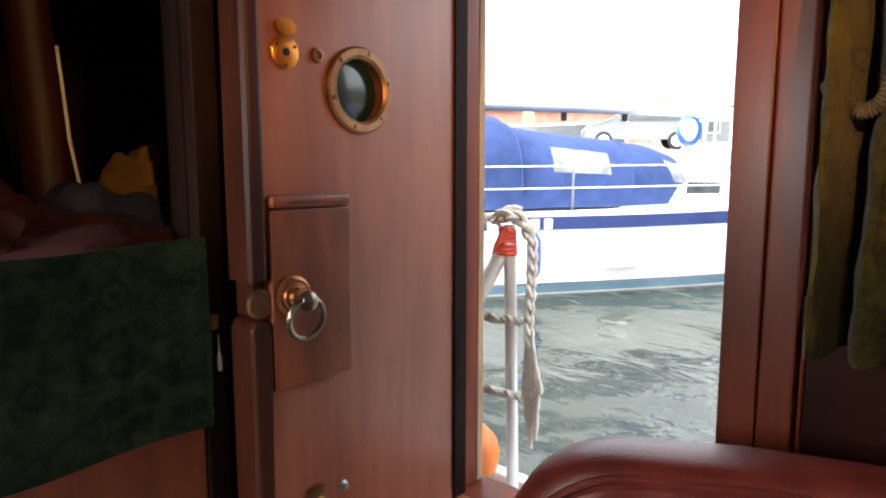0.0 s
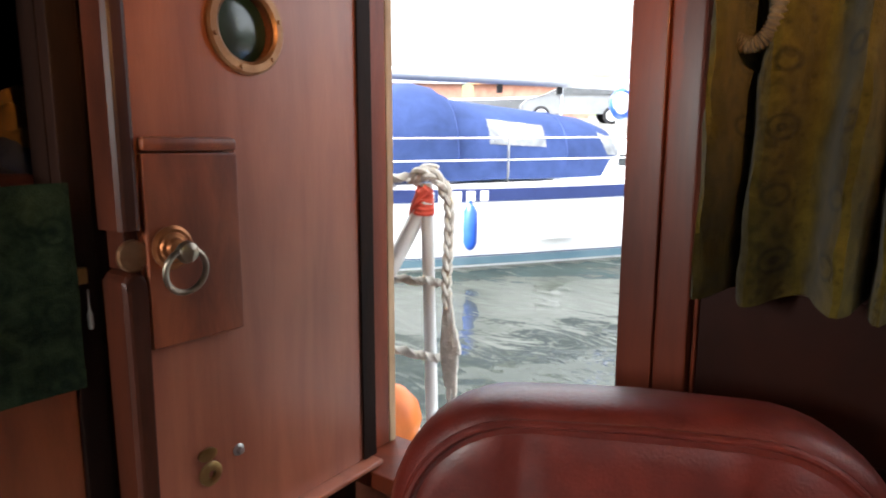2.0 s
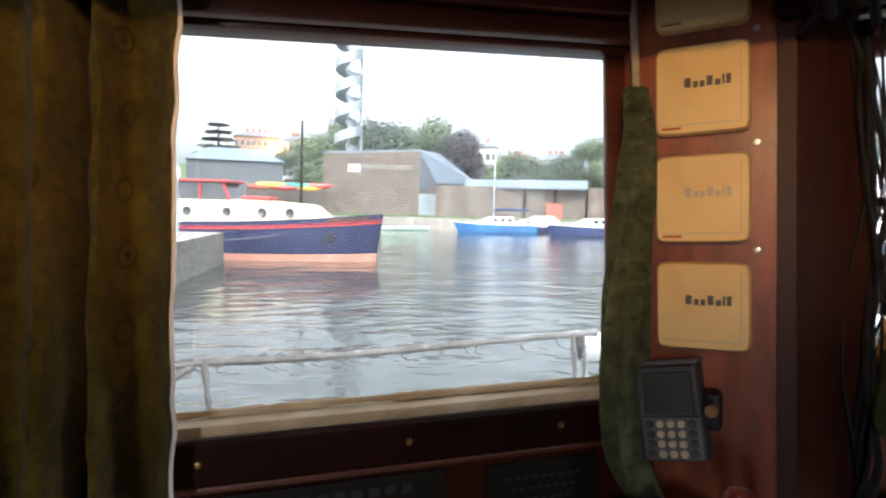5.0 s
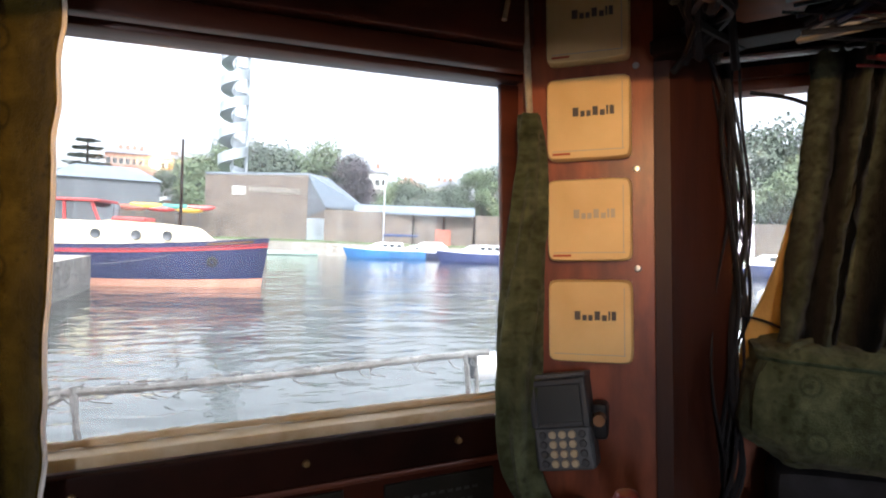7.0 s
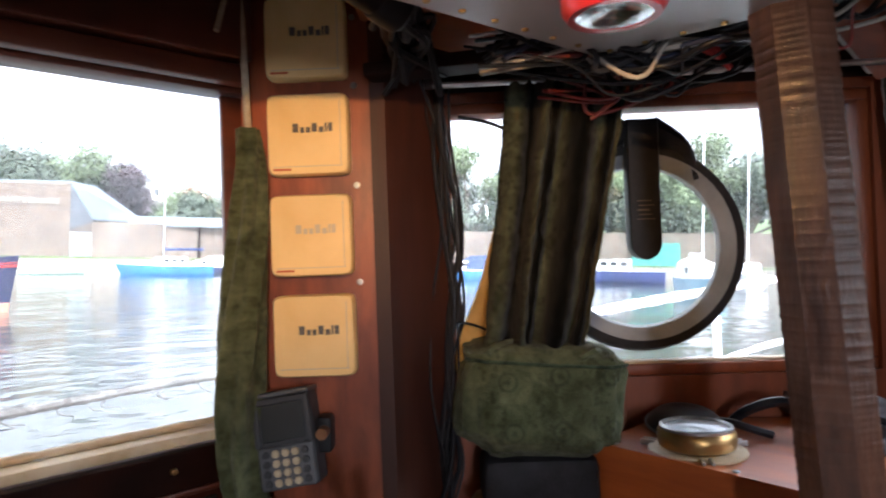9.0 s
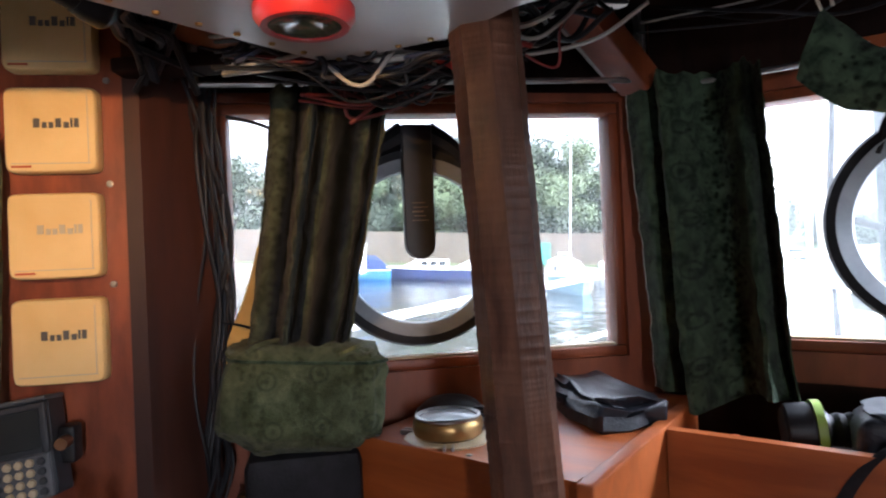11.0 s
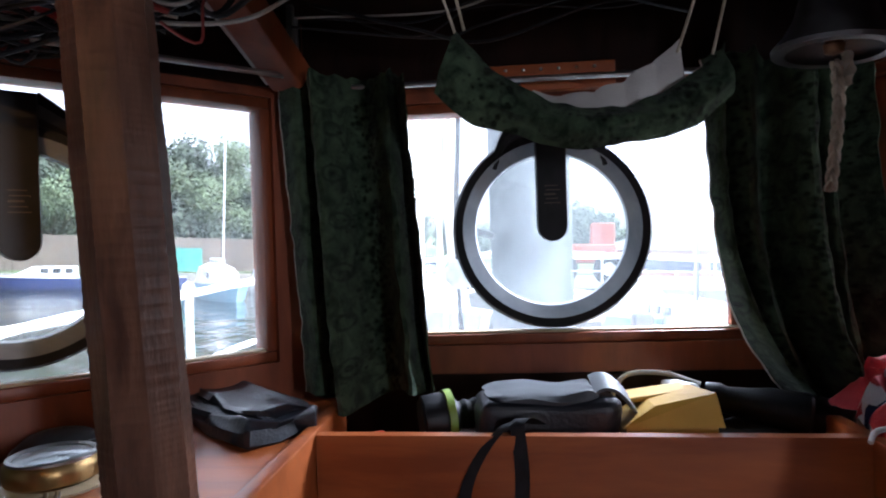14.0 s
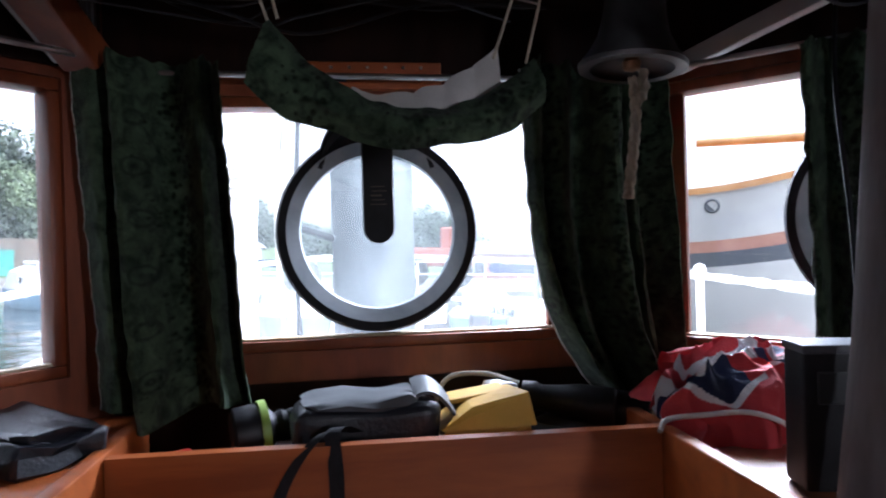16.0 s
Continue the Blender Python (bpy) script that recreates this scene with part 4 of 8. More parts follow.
for k in range(6):
    a = radians(60 * k + 15)
    part("rivet", lathe([(0, 0.003), (0.0025, 0.0028), (0.0038, 0.0)], 8, aim(dp(hole_u + 0.057 * math.cos(a), hole_z + 0.057 * math.sin(a), 0.0095), DN)), BRONZE, ring)
esc = part("escutcheon", lathe([(0.006, 0.0), (0.0235, 0.0), (0.0235, 0.003), (0.020, 0.005), (0.006, 0.005), (0.006, 0.0)], 24, aim(dp(0.042, 1.661, 0.0005), DN)), COPPER, door, "orange brass keyhole cover")
part("flap", lathe([(0, 0.0), (0.0115, 0.0), (0.0115, 0.003), (0, 0.004)], 16, aim(dp(0.041, 1.694, 0.005), DN) @ Matrix.Scale(1.55, 4, (1, 0, 0))), COPPER, esc, "swung-up brass flap")
part("keyhole", lathe([(0, 0.0), (0.005, 0.0), (0.005, 0.0055), (0, 0.0055)], 12, aim(dp(0.042, 1.661, 0.0005), DN)), BLACK, esc)
for k in (0, 1, 2):
    a = radians(120 * k + 30)
    part("rivet", lathe([(0, 0.002), (0.002, 0.0018), (0.0028, 0.0)], 8, aim(dp(0.042 + 0.0175 * math.cos(a), 1.661 + 0.0175 * math.sin(a), 0.0055), DN)), BRONZE, esc)
part("cup", lathe([(0, 0.002), (0.004, 0.002), (0.006, 0.006), (0.0105, 0.005), (0.0115, 0.0), (0, 0.0)], 20, aim(dp(0.097, 1.664, 0.0005), DN)), BRONZE, door, "small bronze cup")
rose = part("handle_rose", lathe([(0, 0.0), (0.029, 0.0), (0.030, 0.004), (0.025, 0.008), (0.021, 0.008), (0.019, 0.011), (0.014, 0.012), (0.012, 0.018), (0.0, 0.018)], 28, aim(dp(0.034, 1.326, 0.0155), DN)), COPPERROSE, door, "round copper-toned handle rose")
part("knob", lathe([(0, -0.016), (0.006, -0.016), (0.007, 0.002), (0.0125, 0.007), (0.0155, 0.014), (0.013, 0.021), (0.006, 0.025), (0, 0.0255)], 20, aim(dp(0.035, 1.323, 0.036), DN)), STEELBRONZE, rose, "worn turned knob")
part("ring_pull", tube([dp(0.033 + 0.0285 * math.sin(2 * math.pi * k / 28), 1.299 + 0.0285 * math.cos(2 * math.pi * k / 28), 0.049 + 0.003 * math.cos(2 * math.pi * k / 28)) for k in range(29)], 0.0042, 8), STEELBRONZE, rose, "hanging bronze ring")
part("latch_button", lathe([(0, 0.0), (0.0215, 0.0), (0.0215, 0.004), (0.019, 0.0065), (0, 0.007)], 28, aim(dp(-0.013, 1.320, 0.004), DN)), BRONZE, door, "flat bronze latch roller")
esc = part("escutcheon", lathe([(0.006, 0.0), (0.019, 0.0), (0.019, 0.003), (0.015, 0.005), (0.006, 0.005), (0.006, 0.0)], 24, aim(dp(0.080, 0.985, 0.0005), DN)), BRASS, door, "lower brass keyhole cover")
part("flap", lathe([(0, 0.0), (0.0105, 0.0), (0.0105, 0.003), (0, 0.004)], 16, aim(dp(0.074, 1.018, 0.005), DN) @ Matrix.Scale(1.5, 4, (1, 0, 0))), BRASS, esc, "swung-up brass flap")
part("screw", lathe([(0, 0.010), (0.005, 0.009), (0.006, 0.003), (0.010, 0.001), (0.010, 0)], 14, aim(dp(0.130, 1.002, 0.0005), DN)), STEEL, door, "small steel screw cup")
part("bottom_rail", dbox(0.0, 0.43, 0.858, 0.869, -0.02, 0.03, 0.004), MAHOGANY, door)

# cabin opening: green cloth, heaped clothes, a post
t = thing("curtain", "green patterned cloth hung across the bunk, dimmed for shade", "curtain", (-0.85, 0.1, 1.14))
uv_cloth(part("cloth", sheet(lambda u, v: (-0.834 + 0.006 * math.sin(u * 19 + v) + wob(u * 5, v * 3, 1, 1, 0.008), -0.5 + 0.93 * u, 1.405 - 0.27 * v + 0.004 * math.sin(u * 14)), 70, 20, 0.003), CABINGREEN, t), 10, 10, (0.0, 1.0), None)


def heap(name, label, material, c, sx, sy, sz, seed, category, crease=0.25, parts="cloth"):
    """A crumpled soft heap."""
    t = thing(name, label, category, c)
    b = bmesh.new()
    bmesh.ops.create_icosphere(b, subdivisions=5, radius=1)
    for v in b.verts:
        p = v.co.copy()
        k = 1 + crease * (abs(noise.noise(p * 1.6 + Vector((seed, 0, 0)))) * 1.6 - 0.4) + crease * 0.5 * abs(noise.noise(p * 4 + Vector((0, seed, 0))))
        v.co = Vector((p.x * sx * k, p.y * sy * k, max(-0.25, p.z) * sz * k))
    b.transform(Matrix.Translation(Vector(c) + Vector((0, 0, sz * 0.22))))
    part(parts, b, material, t)
    return t


heap("jacket", "crumpled dull red jacket on the bunk", DARKRED, (-1.02, 0.18, 1.345), 0.16, 0.17, 0.10, 1, "jacket", 0.5)
heap("jacket", "dark navy jacket heaped on the bunk", NAVYCLOTH, (-1.06, 0.37, 1.345), 0.11, 0.13, 0.09, 2, "jacket", 0.5)
heap("cloth", "folded red cloth edge over the bunk front", DARKRED, (-0.955, 0.34, 1.345), 0.05, 0.12, 0.06, 3, "cloth", 0.4)
heap("bag", "ochre bag with dark straps on the bunk", DULLYELLOW, (-1.12, 0.47, 1.345), 0.09, 0.085, 0.15, 4, "bag", 0.25)
sl1 = [o for o in aboard_things if o.name.startswith("jacket")]
part("sleeve", tube(curve_points([(-1.0, 0.10, 1.40), (-0.96, 0.20, 1.41), (-0.95, 0.28, 1.385)], 6), [0.04, 0.042, 0.042, 0.04, 0.04, 0.038, 0.037, 0.036, 0.035, 0.034, 0.033, 0.032, 0.03], 12), DARKRED, sl1[0])
part("sleeve", tube(curve_points([(-1.02, 0.30, 1.40), (-0.985, 0.37, 1.405), (-0.97, 0.42, 1.38)], 6), [0.034] * 13, 12), NAVYCLOTH, sl1[1])
pp = thing("post", "brown wooden cabin post", "post", (-1.2, 0.33, 0))
part("post", tube([(-1.2, 0.355, 1.34), (-1.2, 0.345, 1.6), (-1.2, 0.325, 1.965)], [0.036, 0.034, 0.033], 12), DARKPOST, pp)
part("strip", tube([(-1.165, 0.392, 1.42), (-1.165, 0.375, 1.55), (-1.165, 0.365, 1.7)], 0.003, 6), WHITE, pp, "thin white cable")
hk = thing("hook", "small brass catch with a hanging hook on the post", "hook", (-0.835, 0.42, 1.28))
part("plate", bx((-0.836, 0.437, 1.287), (0.008, 0.016, 0.022), (0, 0, 0), 0.002), BRASS, hk)
part("hook", tube(curve_points([(-0.832, 0.443, 1.268), (-0.832, 0.443, 1.235), (-0.83, 0.4425, 1.215)], 4), [0.0015] * 4 + [0.004] * 4 + [0.003], 8), STEEL, hk)

# helm chair
CH0 = Vector((-0.2, 0.735, 0))
cu, cn = Vector((0.90, 0.42, 0)).normalized(), Vector((0.42, -0.90, 0)).normalized()
chair = thing("helm_chair", "buttoned oxblood leather helm chair with piped back", "chair", (-0.2, 0.80, 0), math.degrees(math.atan2(cu.y, cu.x)))


def cp(u, n, z):
    return CH0 + cu * u + cn * n + Vector((0, 0, z))


def back_outline():
    """Rounded outline of the chair back, from one foot over the top to the other."""
    W, Zt, Zb, R = 0.279, 1.179, 0.72, 0.155
    arc = [(W - R + R * math.cos(math.pi / 2 * a / 10), Zt - R + R * math.sin(math.pi / 2 * a / 10)) for a in range(11)]
    right = [(W, Zb), (W, 0.85), (W, 0.95)] + arc
    top = [((W - R) * k / 3, Zt + 0.004 * (1 - abs(k / 3))) for k in (2, 1, 0, -1, -2)]
    return right + top + [(-x, z) for x, z in right[::-1]]


ol = back_outline()
rings = []
for n, s in ((-0.055, 0.88), (-0.050, 0.95), (-0.03, 0.99), (0.0, 1.0), (0.025, 0.995), (0.041, 0.97), (0.047, 0.935), (0.044, 0.90)):
    zc = 0.95
    rings.append([cp(x * s, n, zc + (z - zc) * s) for x, z in ol])
back = part("backrest", loft(rings), LEATHER, chair, "rolled leather back")
# quilted panels between the seams on the face turned to the cabin
def quilt(u, v):
    x = (-1 + 2 * u) * 0.246
    zt = 1.146 if abs(x) < 0.105 else 1.146 - 0.135 * (1 - math.sqrt(max(0, 1 - ((abs(x) - 0.105) / 0.142) ** 2)))
    z = 0.73 + (zt - 0.73) * v
    seam = min(abs(x + 0.125), abs(x - 0.125))
    puff = 0.009 * (1 - math.exp(-(seam / 0.018) ** 2)) * (1 - math.exp(-((1 - v) / 0.04))) - 0.003
    return cp(x, 0.044 + puff, z)
part("back_panel", sheet(quilt, 60, 30, 0.004), LEATHER, back, "seamed leather panel")
part("piping", tube(curve_points([cp(x * 0.915, 0.048, 0.95 + (z - 0.95) * 0.915) for x, z in ol], 2), 0.005, 8), LEATHER, back, "leather piping")
part("seat", bx(cp(0, 0.25, 0.66), (0.48, 0.44, 0.12), (0, 0, math.degrees(math.atan2(cu.y, cu.x))), 0.04, None, 4), LEATHER, chair, "deep leather cushion")
part("pedestal", tube([cp(0, 0.25, 0.0), cp(0, 0.25, 0.6)], [0.06, 0.05], 16), STEEL, chair)
part("base", lathe([(0, 0), (0.22, 0), (0.22, 0.02), (0.06, 0.05), (0, 0.05)], 24, Matrix.Translation(cp(0, 0.25, 0))), STEEL, chair)

# curtains of the side window
curtain("curtain", "long olive patterned curtain hanging by the door", OLIVE, (-0.195, 0.885), (0.104, 0.905), (-0.185, 0.878), (0.074, 0.895), 1.945, 1.278, 4, 0.050, (0, -1), 1.3, None, (1,), 0.007, 0.8)
ties = thing("curtain_tie", "loop of beige cord over the window corner", "cord", (0.12, 0.9, 1.86))
part("cord", tube(curve_points([(0.10, 0.905, 1.90), (0.115, 0.89, 1.85), (0.095, 0.89, 1.83), (0.105, 0.89, 1.86), (0.17, 0.91, 1.885), (0.19, 0.915, 1.88)], 8), 0.004, 6), CORD, ties)
hose = thing("hose", "ribbed grey-brown cable hose looped on the wall", "hose", (-0.13, 0.88, 1.6))
hp = curve_points([(-0.178, 0.905, 1.602), (-0.172, 0.875, 1.597), (-0.158, 0.868, 1.578), (-0.135, 0.866, 1.568), (-0.115, 0.866, 1.585), (-0.105, 0.868, 1.64), (-0.098, 0.87, 1.70), (-0.09, 0.875, 1.80), (-0.085, 0.88, 1.95)], 14)
part("hose", tube(hp, [0.0090 + (0.0016 if i % 2 else -0.001) for i in range(len(hp))], 10), HOSE, hose)
part("cord", tube([(-0.185, 0.92, 1.95), (-0.168, 0.90, 1.62)], 0.003, 6), DARK, hose)


def bundle(name, label, material, pts, radii, seed, squash=0.8, cat="curtain"):
    """A curtain twisted and tied into a hanging roll."""
    t = thing(name, label, cat, tuple(pts[-1]))
    c = curve_points(pts, 10)
    n = len(c)
    R = np.interp(np.linspace(0, 1, n), np.linspace(0, 1, len(radii)), radii)
    b = bmesh.new()
    rings = []
    for i, p in enumerate(c):
        ring = []
        for k in range(36):
            a = 2 * math.pi * k / 36
            r = R[i] * (1 + 0.22 * math.sin(5 * a + 0.22 * i + seed) + 0.12 * noise.noise(Vector((math.cos(a) * 2, math.sin(a) * 2, i * 0.15 + seed))))
            ring.append(Vector((p.x + r * math.cos(a), p.y + r * squash * math.sin(a), p.z)))
        rings.append(ring)
    uv_cloth(part("cloth", loft(rings, b), material, t), 13, 13, (0.7, 0.7), None)
    return t


bundle("curtain", "green curtain rolled and tied beside the instruments", BAGGREEN, [(0.668, 0.925, 1.765), (0.664, 0.915, 1.70), (0.655, 0.91, 1.60), (0.646, 0.915, 1.50), (0.640, 0.918, 1.38), (0.645, 0.914, 1.27), (0.675, 0.90, 1.19)], [0.015, 0.020, 0.026, 0.029, 0.030, 0.026, 0.022], 2)
cd = thing("cord", "beige cord holding the rolled curtain", "cord", (0.668, 0.92, 1.76))
part("cord", tube([(0.665, 0.93, 1.955), (0.667, 0.922, 1.75)], 0.005, 8), CORD, cd)
part("cord", tube([(0.645, 0.93, 1.955), (0.622, 0.915, 1.89)], 0.004, 8), CORD, cd)
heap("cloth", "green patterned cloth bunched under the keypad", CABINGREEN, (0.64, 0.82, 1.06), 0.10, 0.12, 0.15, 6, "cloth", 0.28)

# instrument covers on the corner board
CD = Vector((0.7071, -0.7071, 0))
CN = Vector((-0.7071, -0.7071, 0))
for i, (zc, faded) in enumerate(((1.895, 0), (1.7575, 0), (1.614, 1), (1.4715, 0))):
    c = Vector((0.734, 0.878, zc)) - CN * 0.011
    ins = thing("instrument_cover", "cream plastic instrument cover, print faded" if faded else "cream plastic instrument cover with dark print", "instrument cover", tuple(c), group="instrument covers")
    lidm = pose(c.x, c.y, c.z, 0, 0, -45)
    b = bmesh.new()
    loft([[c + CD * x * s + Vector((0, 0, z * s)) + CN * d for x, z in [(0.058 * math.copysign(min(1, abs(math.cos(a)) ** 0.16), math.cos(a)), 0.058 * math.copysign(min(1, abs(math.sin(a)) ** 0.16), math.sin(a))) for a in [2 * math.pi * (k + 0.5) / 40 for k in range(40)]]] for d, s in ((-0.011, 1.0), (0.004, 1.0), (0.009, 0.985), (0.0115, 0.955))], b)
    cov = part("cover", b, CREAM, ins)
    for k, wdt in enumerate((0.011, 0.008, 0.008, 0.010, 0.009, 0.004, 0.008)):
        x = -0.024 + sum((0.011, 0.008, 0.008, 0.010, 0.009, 0.004, 0.008)[:k]) * 1.02 + wdt / 2 + 0.002
        h = (0.017, 0.011, 0.011, 0.017, 0.011, 0.017, 0.017)[k]
        part("print_mark", bx(c + CD * x + CN * 0.0121 + Vector((0, 0, 0.006 + h / 2 - 0.006)), (wdt * 0.72, 0.0008, h * 0.72), (0, 0, -45), 0), FADED if faded else INK, cov, "", False)
    if i != 3:
        part("stripe", bx(c + CD * -0.037 + CN * 0.0119 + Vector((0, 0, -0.050)), (0.025, 0.0008, 0.003), (0, 0, -45), 0), REDPRINT, cov, "", False)
    part("border", bx(c + CN * 0.0117 + Vector((0, 0, -0.046)), (0.098, 0.0006, 0.0012), (0, 0, -45), 0), FADED, cov, "", False)
    part("border", bx(c + CD * 0.047 + CN * 0.0117, (0.0012, 0.0006, 0.094), (0, 0, -45), 0), FADED, cov, "", False)
sc = thing("screw", "pale screw heads in the corner board", "screw", (0.80, 0.84, 1.5))
for z in (1.93, 1.83, 1.685, 1.545):
    part("head", lathe([(0, 0.003), (0.004, 0.0025), (0.005, 0)], 10, aim(Vector((0.797, 0.850, z)) + CN * 0.001, CN)), STEEL, sc)

# chart computer with keypad
kc = Vector((0.698, 0.890, 1.335))
kp = thing("keypad_unit", "dark grey handset with round keys and small display", "keypad", tuple(kc))
km = pose(*kc, -8, -8, -45)


def kb(x, y, z, s, bev, material, name, label="", parent=None):
    b = bx((0, 0, 0), s, (0, 0, 0), bev, None, 3)
    b.transform(km @ Matrix.Translation((x, y, z)))
    return part(name, b, material, parent or kp, label)


body = kb(0, 0, 0, (0.080, 0.05, 0.124), 0.005, DARKGREY, "body", "charcoal plastic body")
kb(0.0, -0.0252, 0.025, (0.062, 0.003, 0.050), 0.001, LCD, "display", "dark blank display", body)
for x, z, w, h in ((-0.0345, 0.025, 0.009, 0.062), (0.0345, 0.025, 0.009, 0.062), (0, 0.0535, 0.078, 0.009)):
    kb(x, -0.0275, z, (w, 0.008, h), 0.002, DARKGREY, "bezel", "", body)
kb(0.0, -0.003, 0.0625, (0.082, 0.056, 0.006), 0.002, GREYPLASTIC, "hood", "lighter grey hood", body)
kb(0.0, -0.0265, -0.034, (0.074, 0.006, 0.056), 0.003, GREYPLASTIC, "key_panel", "grey key panel", body)
for r in range(4):
    for q in range(5):
        outer = q in (0, 4)
        b = lathe([(0, 0.0035), (0.0044, 0.003), (0.0054, 0.0)], 12)
        b.transform(km @ Matrix.Translation((-0.0265 + q * 0.01325, -0.0295, -0.0155 - r * 0.0125)) @ Matrix.Rotation(radians(90), 4, "X"))
        part("key", b, DARKGREY if outer else IVORY, body)
part("bracket", bx(kc + Vector((0.02, 0.02, -0.01)), (0.05, 0.03, 0.05), (0, 0, -45), 0.003), BLACK, kp)
clamp = thing("clamp", "small black clamp on the post", "clamp", (0.79, 0.83, 1.33))
part("jaw", bx((0.738, 0.862, 1.338), (0.022, 0.03, 0.05), (0, 0, -45), 0.006), BLACK, clamp)
part("screw", lathe([(0, 0), (0.008, 0), (0.008, 0.02), (0, 0.02)], 12, aim((0.728, 0.850, 1.345), CN)), BRONZE, clamp)

# plaques, card, helm spoke and levers under the side window
for x0, x1, z0, z1, lab in ((0.125, 0.40, 1.095, 1.268, "dark engraved plate with worn lettering"), (0.455, 0.62, 1.185, 1.265, "small dark engraved plate")):
    pl = thing("plaque", lab, "plaque", ((x0 + x1) / 2, 0.96, z0))
    plate = part("plate", span(x0, x1, 0.951, 0.9568, z0, z1, 0.002), SLATE, pl)
    rows = ((0.012, 0.70, 0.012), (0.04, 0.5, 0.004), (0.055, 0.66, 0.004), (0.078, 0.42, 0.011), (0.10, 0.6, 0.004), (0.115, 0.36, 0.004), (0.145, 0.64, 0.004)) if x1 < 0.45 else ((0.02, 0.7, 0.004), (0.035, 0.6, 0.004), (0.05, 0.5, 0.004))
    for dz, wf, h in rows:
        n = int(9 * wf) + 3
        for k in range(n):
            ww = (x1 - x0) * wf / n
            xc = (x0 + x1) / 2 + (k - (n - 1) / 2) * ww
            part("mark", bx((xc, 0.9506, z1 - dz - h / 2), (ww * 0.6, 0.0012, h)), ETCH, plate, "", False)
card = thing("card", "white card with coloured marks on the ledge", "card", (0.24, 0.89, 1.0))
cb = part("card", bx((0.25, 0.893, 1.008), (0.24, 0.004, 0.035), (-8, 0, 0), 0.001), WHITECLOTH, card)
for k in range(14):
    part("mark", bx((0.145 + k * 0.0155, 0.8900, 1.012), (0.009, 0.001, 0.010), (-8, 0, 0)), REDPRINT if k % 3 else INK, cb, "", False)
helm = thing("ship_wheel", "wooden helm wheel with ivory-worn spokes", "ship wheel", (0.52, 0.60, 0.75))
hv = Vector((-0.12, 0.16, 0.97)).normalized()
hc = Vector((0.402, 0.746, 1.206)) - hv * 0.333
hax = Vector((0.9, 0.35, 0.0))
hax = (hax - hv * hax.dot(hv)).normalized()
hu = hax.cross(hv)
part("rim", tube([hc + (hu * math.cos(a) + hv * math.sin(a)) * 0.20 for a in [2 * math.pi * k / 40 for k in range(41)]], 0.017, 10), MAHOGANY_X, helm)
a0 = math.pi / 2
for k in range(8):
    a = a0 + k * math.pi / 4
    d = hu * math.cos(a) + hv * math.sin(a)
    part("spoke", lathe([(0, 0.03), (0.012, 0.03), (0.011, 0.12), (0.014, 0.20), (0.012, 0.235), (0.015, 0.275), (0.0165, 0.31), (0.012, 0.328), (0, 0.333)], 14, aim(hc, d)), IVORY if k == 0 else MAHOGANY_X, helm, "ivory-coloured king spoke" if k == 0 else "")
part("hub", lathe([(0, -0.03), (0.05, -0.03), (0.05, 0.03), (0, 0.03)], 20, aim(hc, hax)), BRASS, helm)
helmbox = thing("helm_console", "dark mahogany helm pedestal under the side window", "console", (0.68, 0.58, 0))
part("board", bx((0.70, 0.62, 0.55), (0.12, 0.30, 1.1), (0, 0, 16), 0.01), MAHOGANY, helmbox)
part("top", bar((0.50, 0.90, 1.10), (0.62, 0.63, 1.13), 0.05, 0.025, 0.005), TEAK, helmbox)
for x, y, z in ((0.605, 0.66, 1.318), (0.640, 0.655, 1.296)):
    lv = thing("throttle_lever", "steel throttle lever with oxblood ball knob", "lever", (x + 0.06, y, 1.09), group="throttle levers")
    part("rod", tube([(x + 0.06, y, 1.09), (x + 0.005, y, z - 0.01)], 0.006, 8), STEEL, lv)
    part("knob", lathe([(0, -0.015), (0.009, -0.012), (0.0145, -0.004), (0.015, 0.003), (0.011, 0.011), (0, 0.015)], 20, Matrix.Translation((x, y, z))), REDKNOB, lv, "oxblood ball")

# dashboard
dash = thing("dashboard", "orange teak dashboard shelf under the bow windows", "dashboard", (1.2, 0.4, 1.2), kind="structure")
part("top", prism([(1.026, 0.262), (1.05, 0.622), (1.19, 0.622), (1.50, 0.325), (1.50, 0.262)], 1.284, 1.300), TEAK, dash, "", False)
part("front", prism([(1.008, 0.262), (1.032, 0.624), (1.050, 0.623), (1.026, 0.262)], 1.186, 1.304), TEAK, dash, "orange varnished front board", False)
part("lower_shelf", prism([(0.90, 0.255), (0.80, 0.80), (0.93, 0.79), (1.16, 0.66), (1.16, 0.255)], 1.165, 1.185), TEAK, dash, "lower shelf", False)
part("apron", prism([(0.89, 0.255), (0.79, 0.80), (0.80, 0.80), (0.90, 0.255)], 0.0, 1.185), MAHOGANY_X, dash, "", False)
for x, y in ((1.040, 0.59), (1.029, 0.42)):
    part("screw", lathe([(0, 0.002), (0.004, 0.0015), (0.005, 0)], 8, Matrix.Translation((x, y, 1.3045))), STEEL, dash)
tray = thing("tray", "teak chart tray under the front window", "tray", (1.35, -0.13, 1.15), kind="structure")
part("side_board", span(0.985, 1.43, 0.232, 0.254, 1.13, 1.312, 0.005), TEAK, tray)
part("side_board", span(0.95, 1.40, -0.502, -0.480, 1.13, 1.305, 0.005), TEAK, tray)
part("front_board", prism([(1.246, 0.230), (1.218, -0.478), (1.236, -0.478), (1.264, 0.230)], 1.10, 1.308), TEAK, tray, "", False)
part("moulding", prism([(1.243, 0.230), (1.215, -0.478), (1.2175, -0.478), (1.2455, 0.230)], 1.15, 1.175), TEAK, tray, "", False)
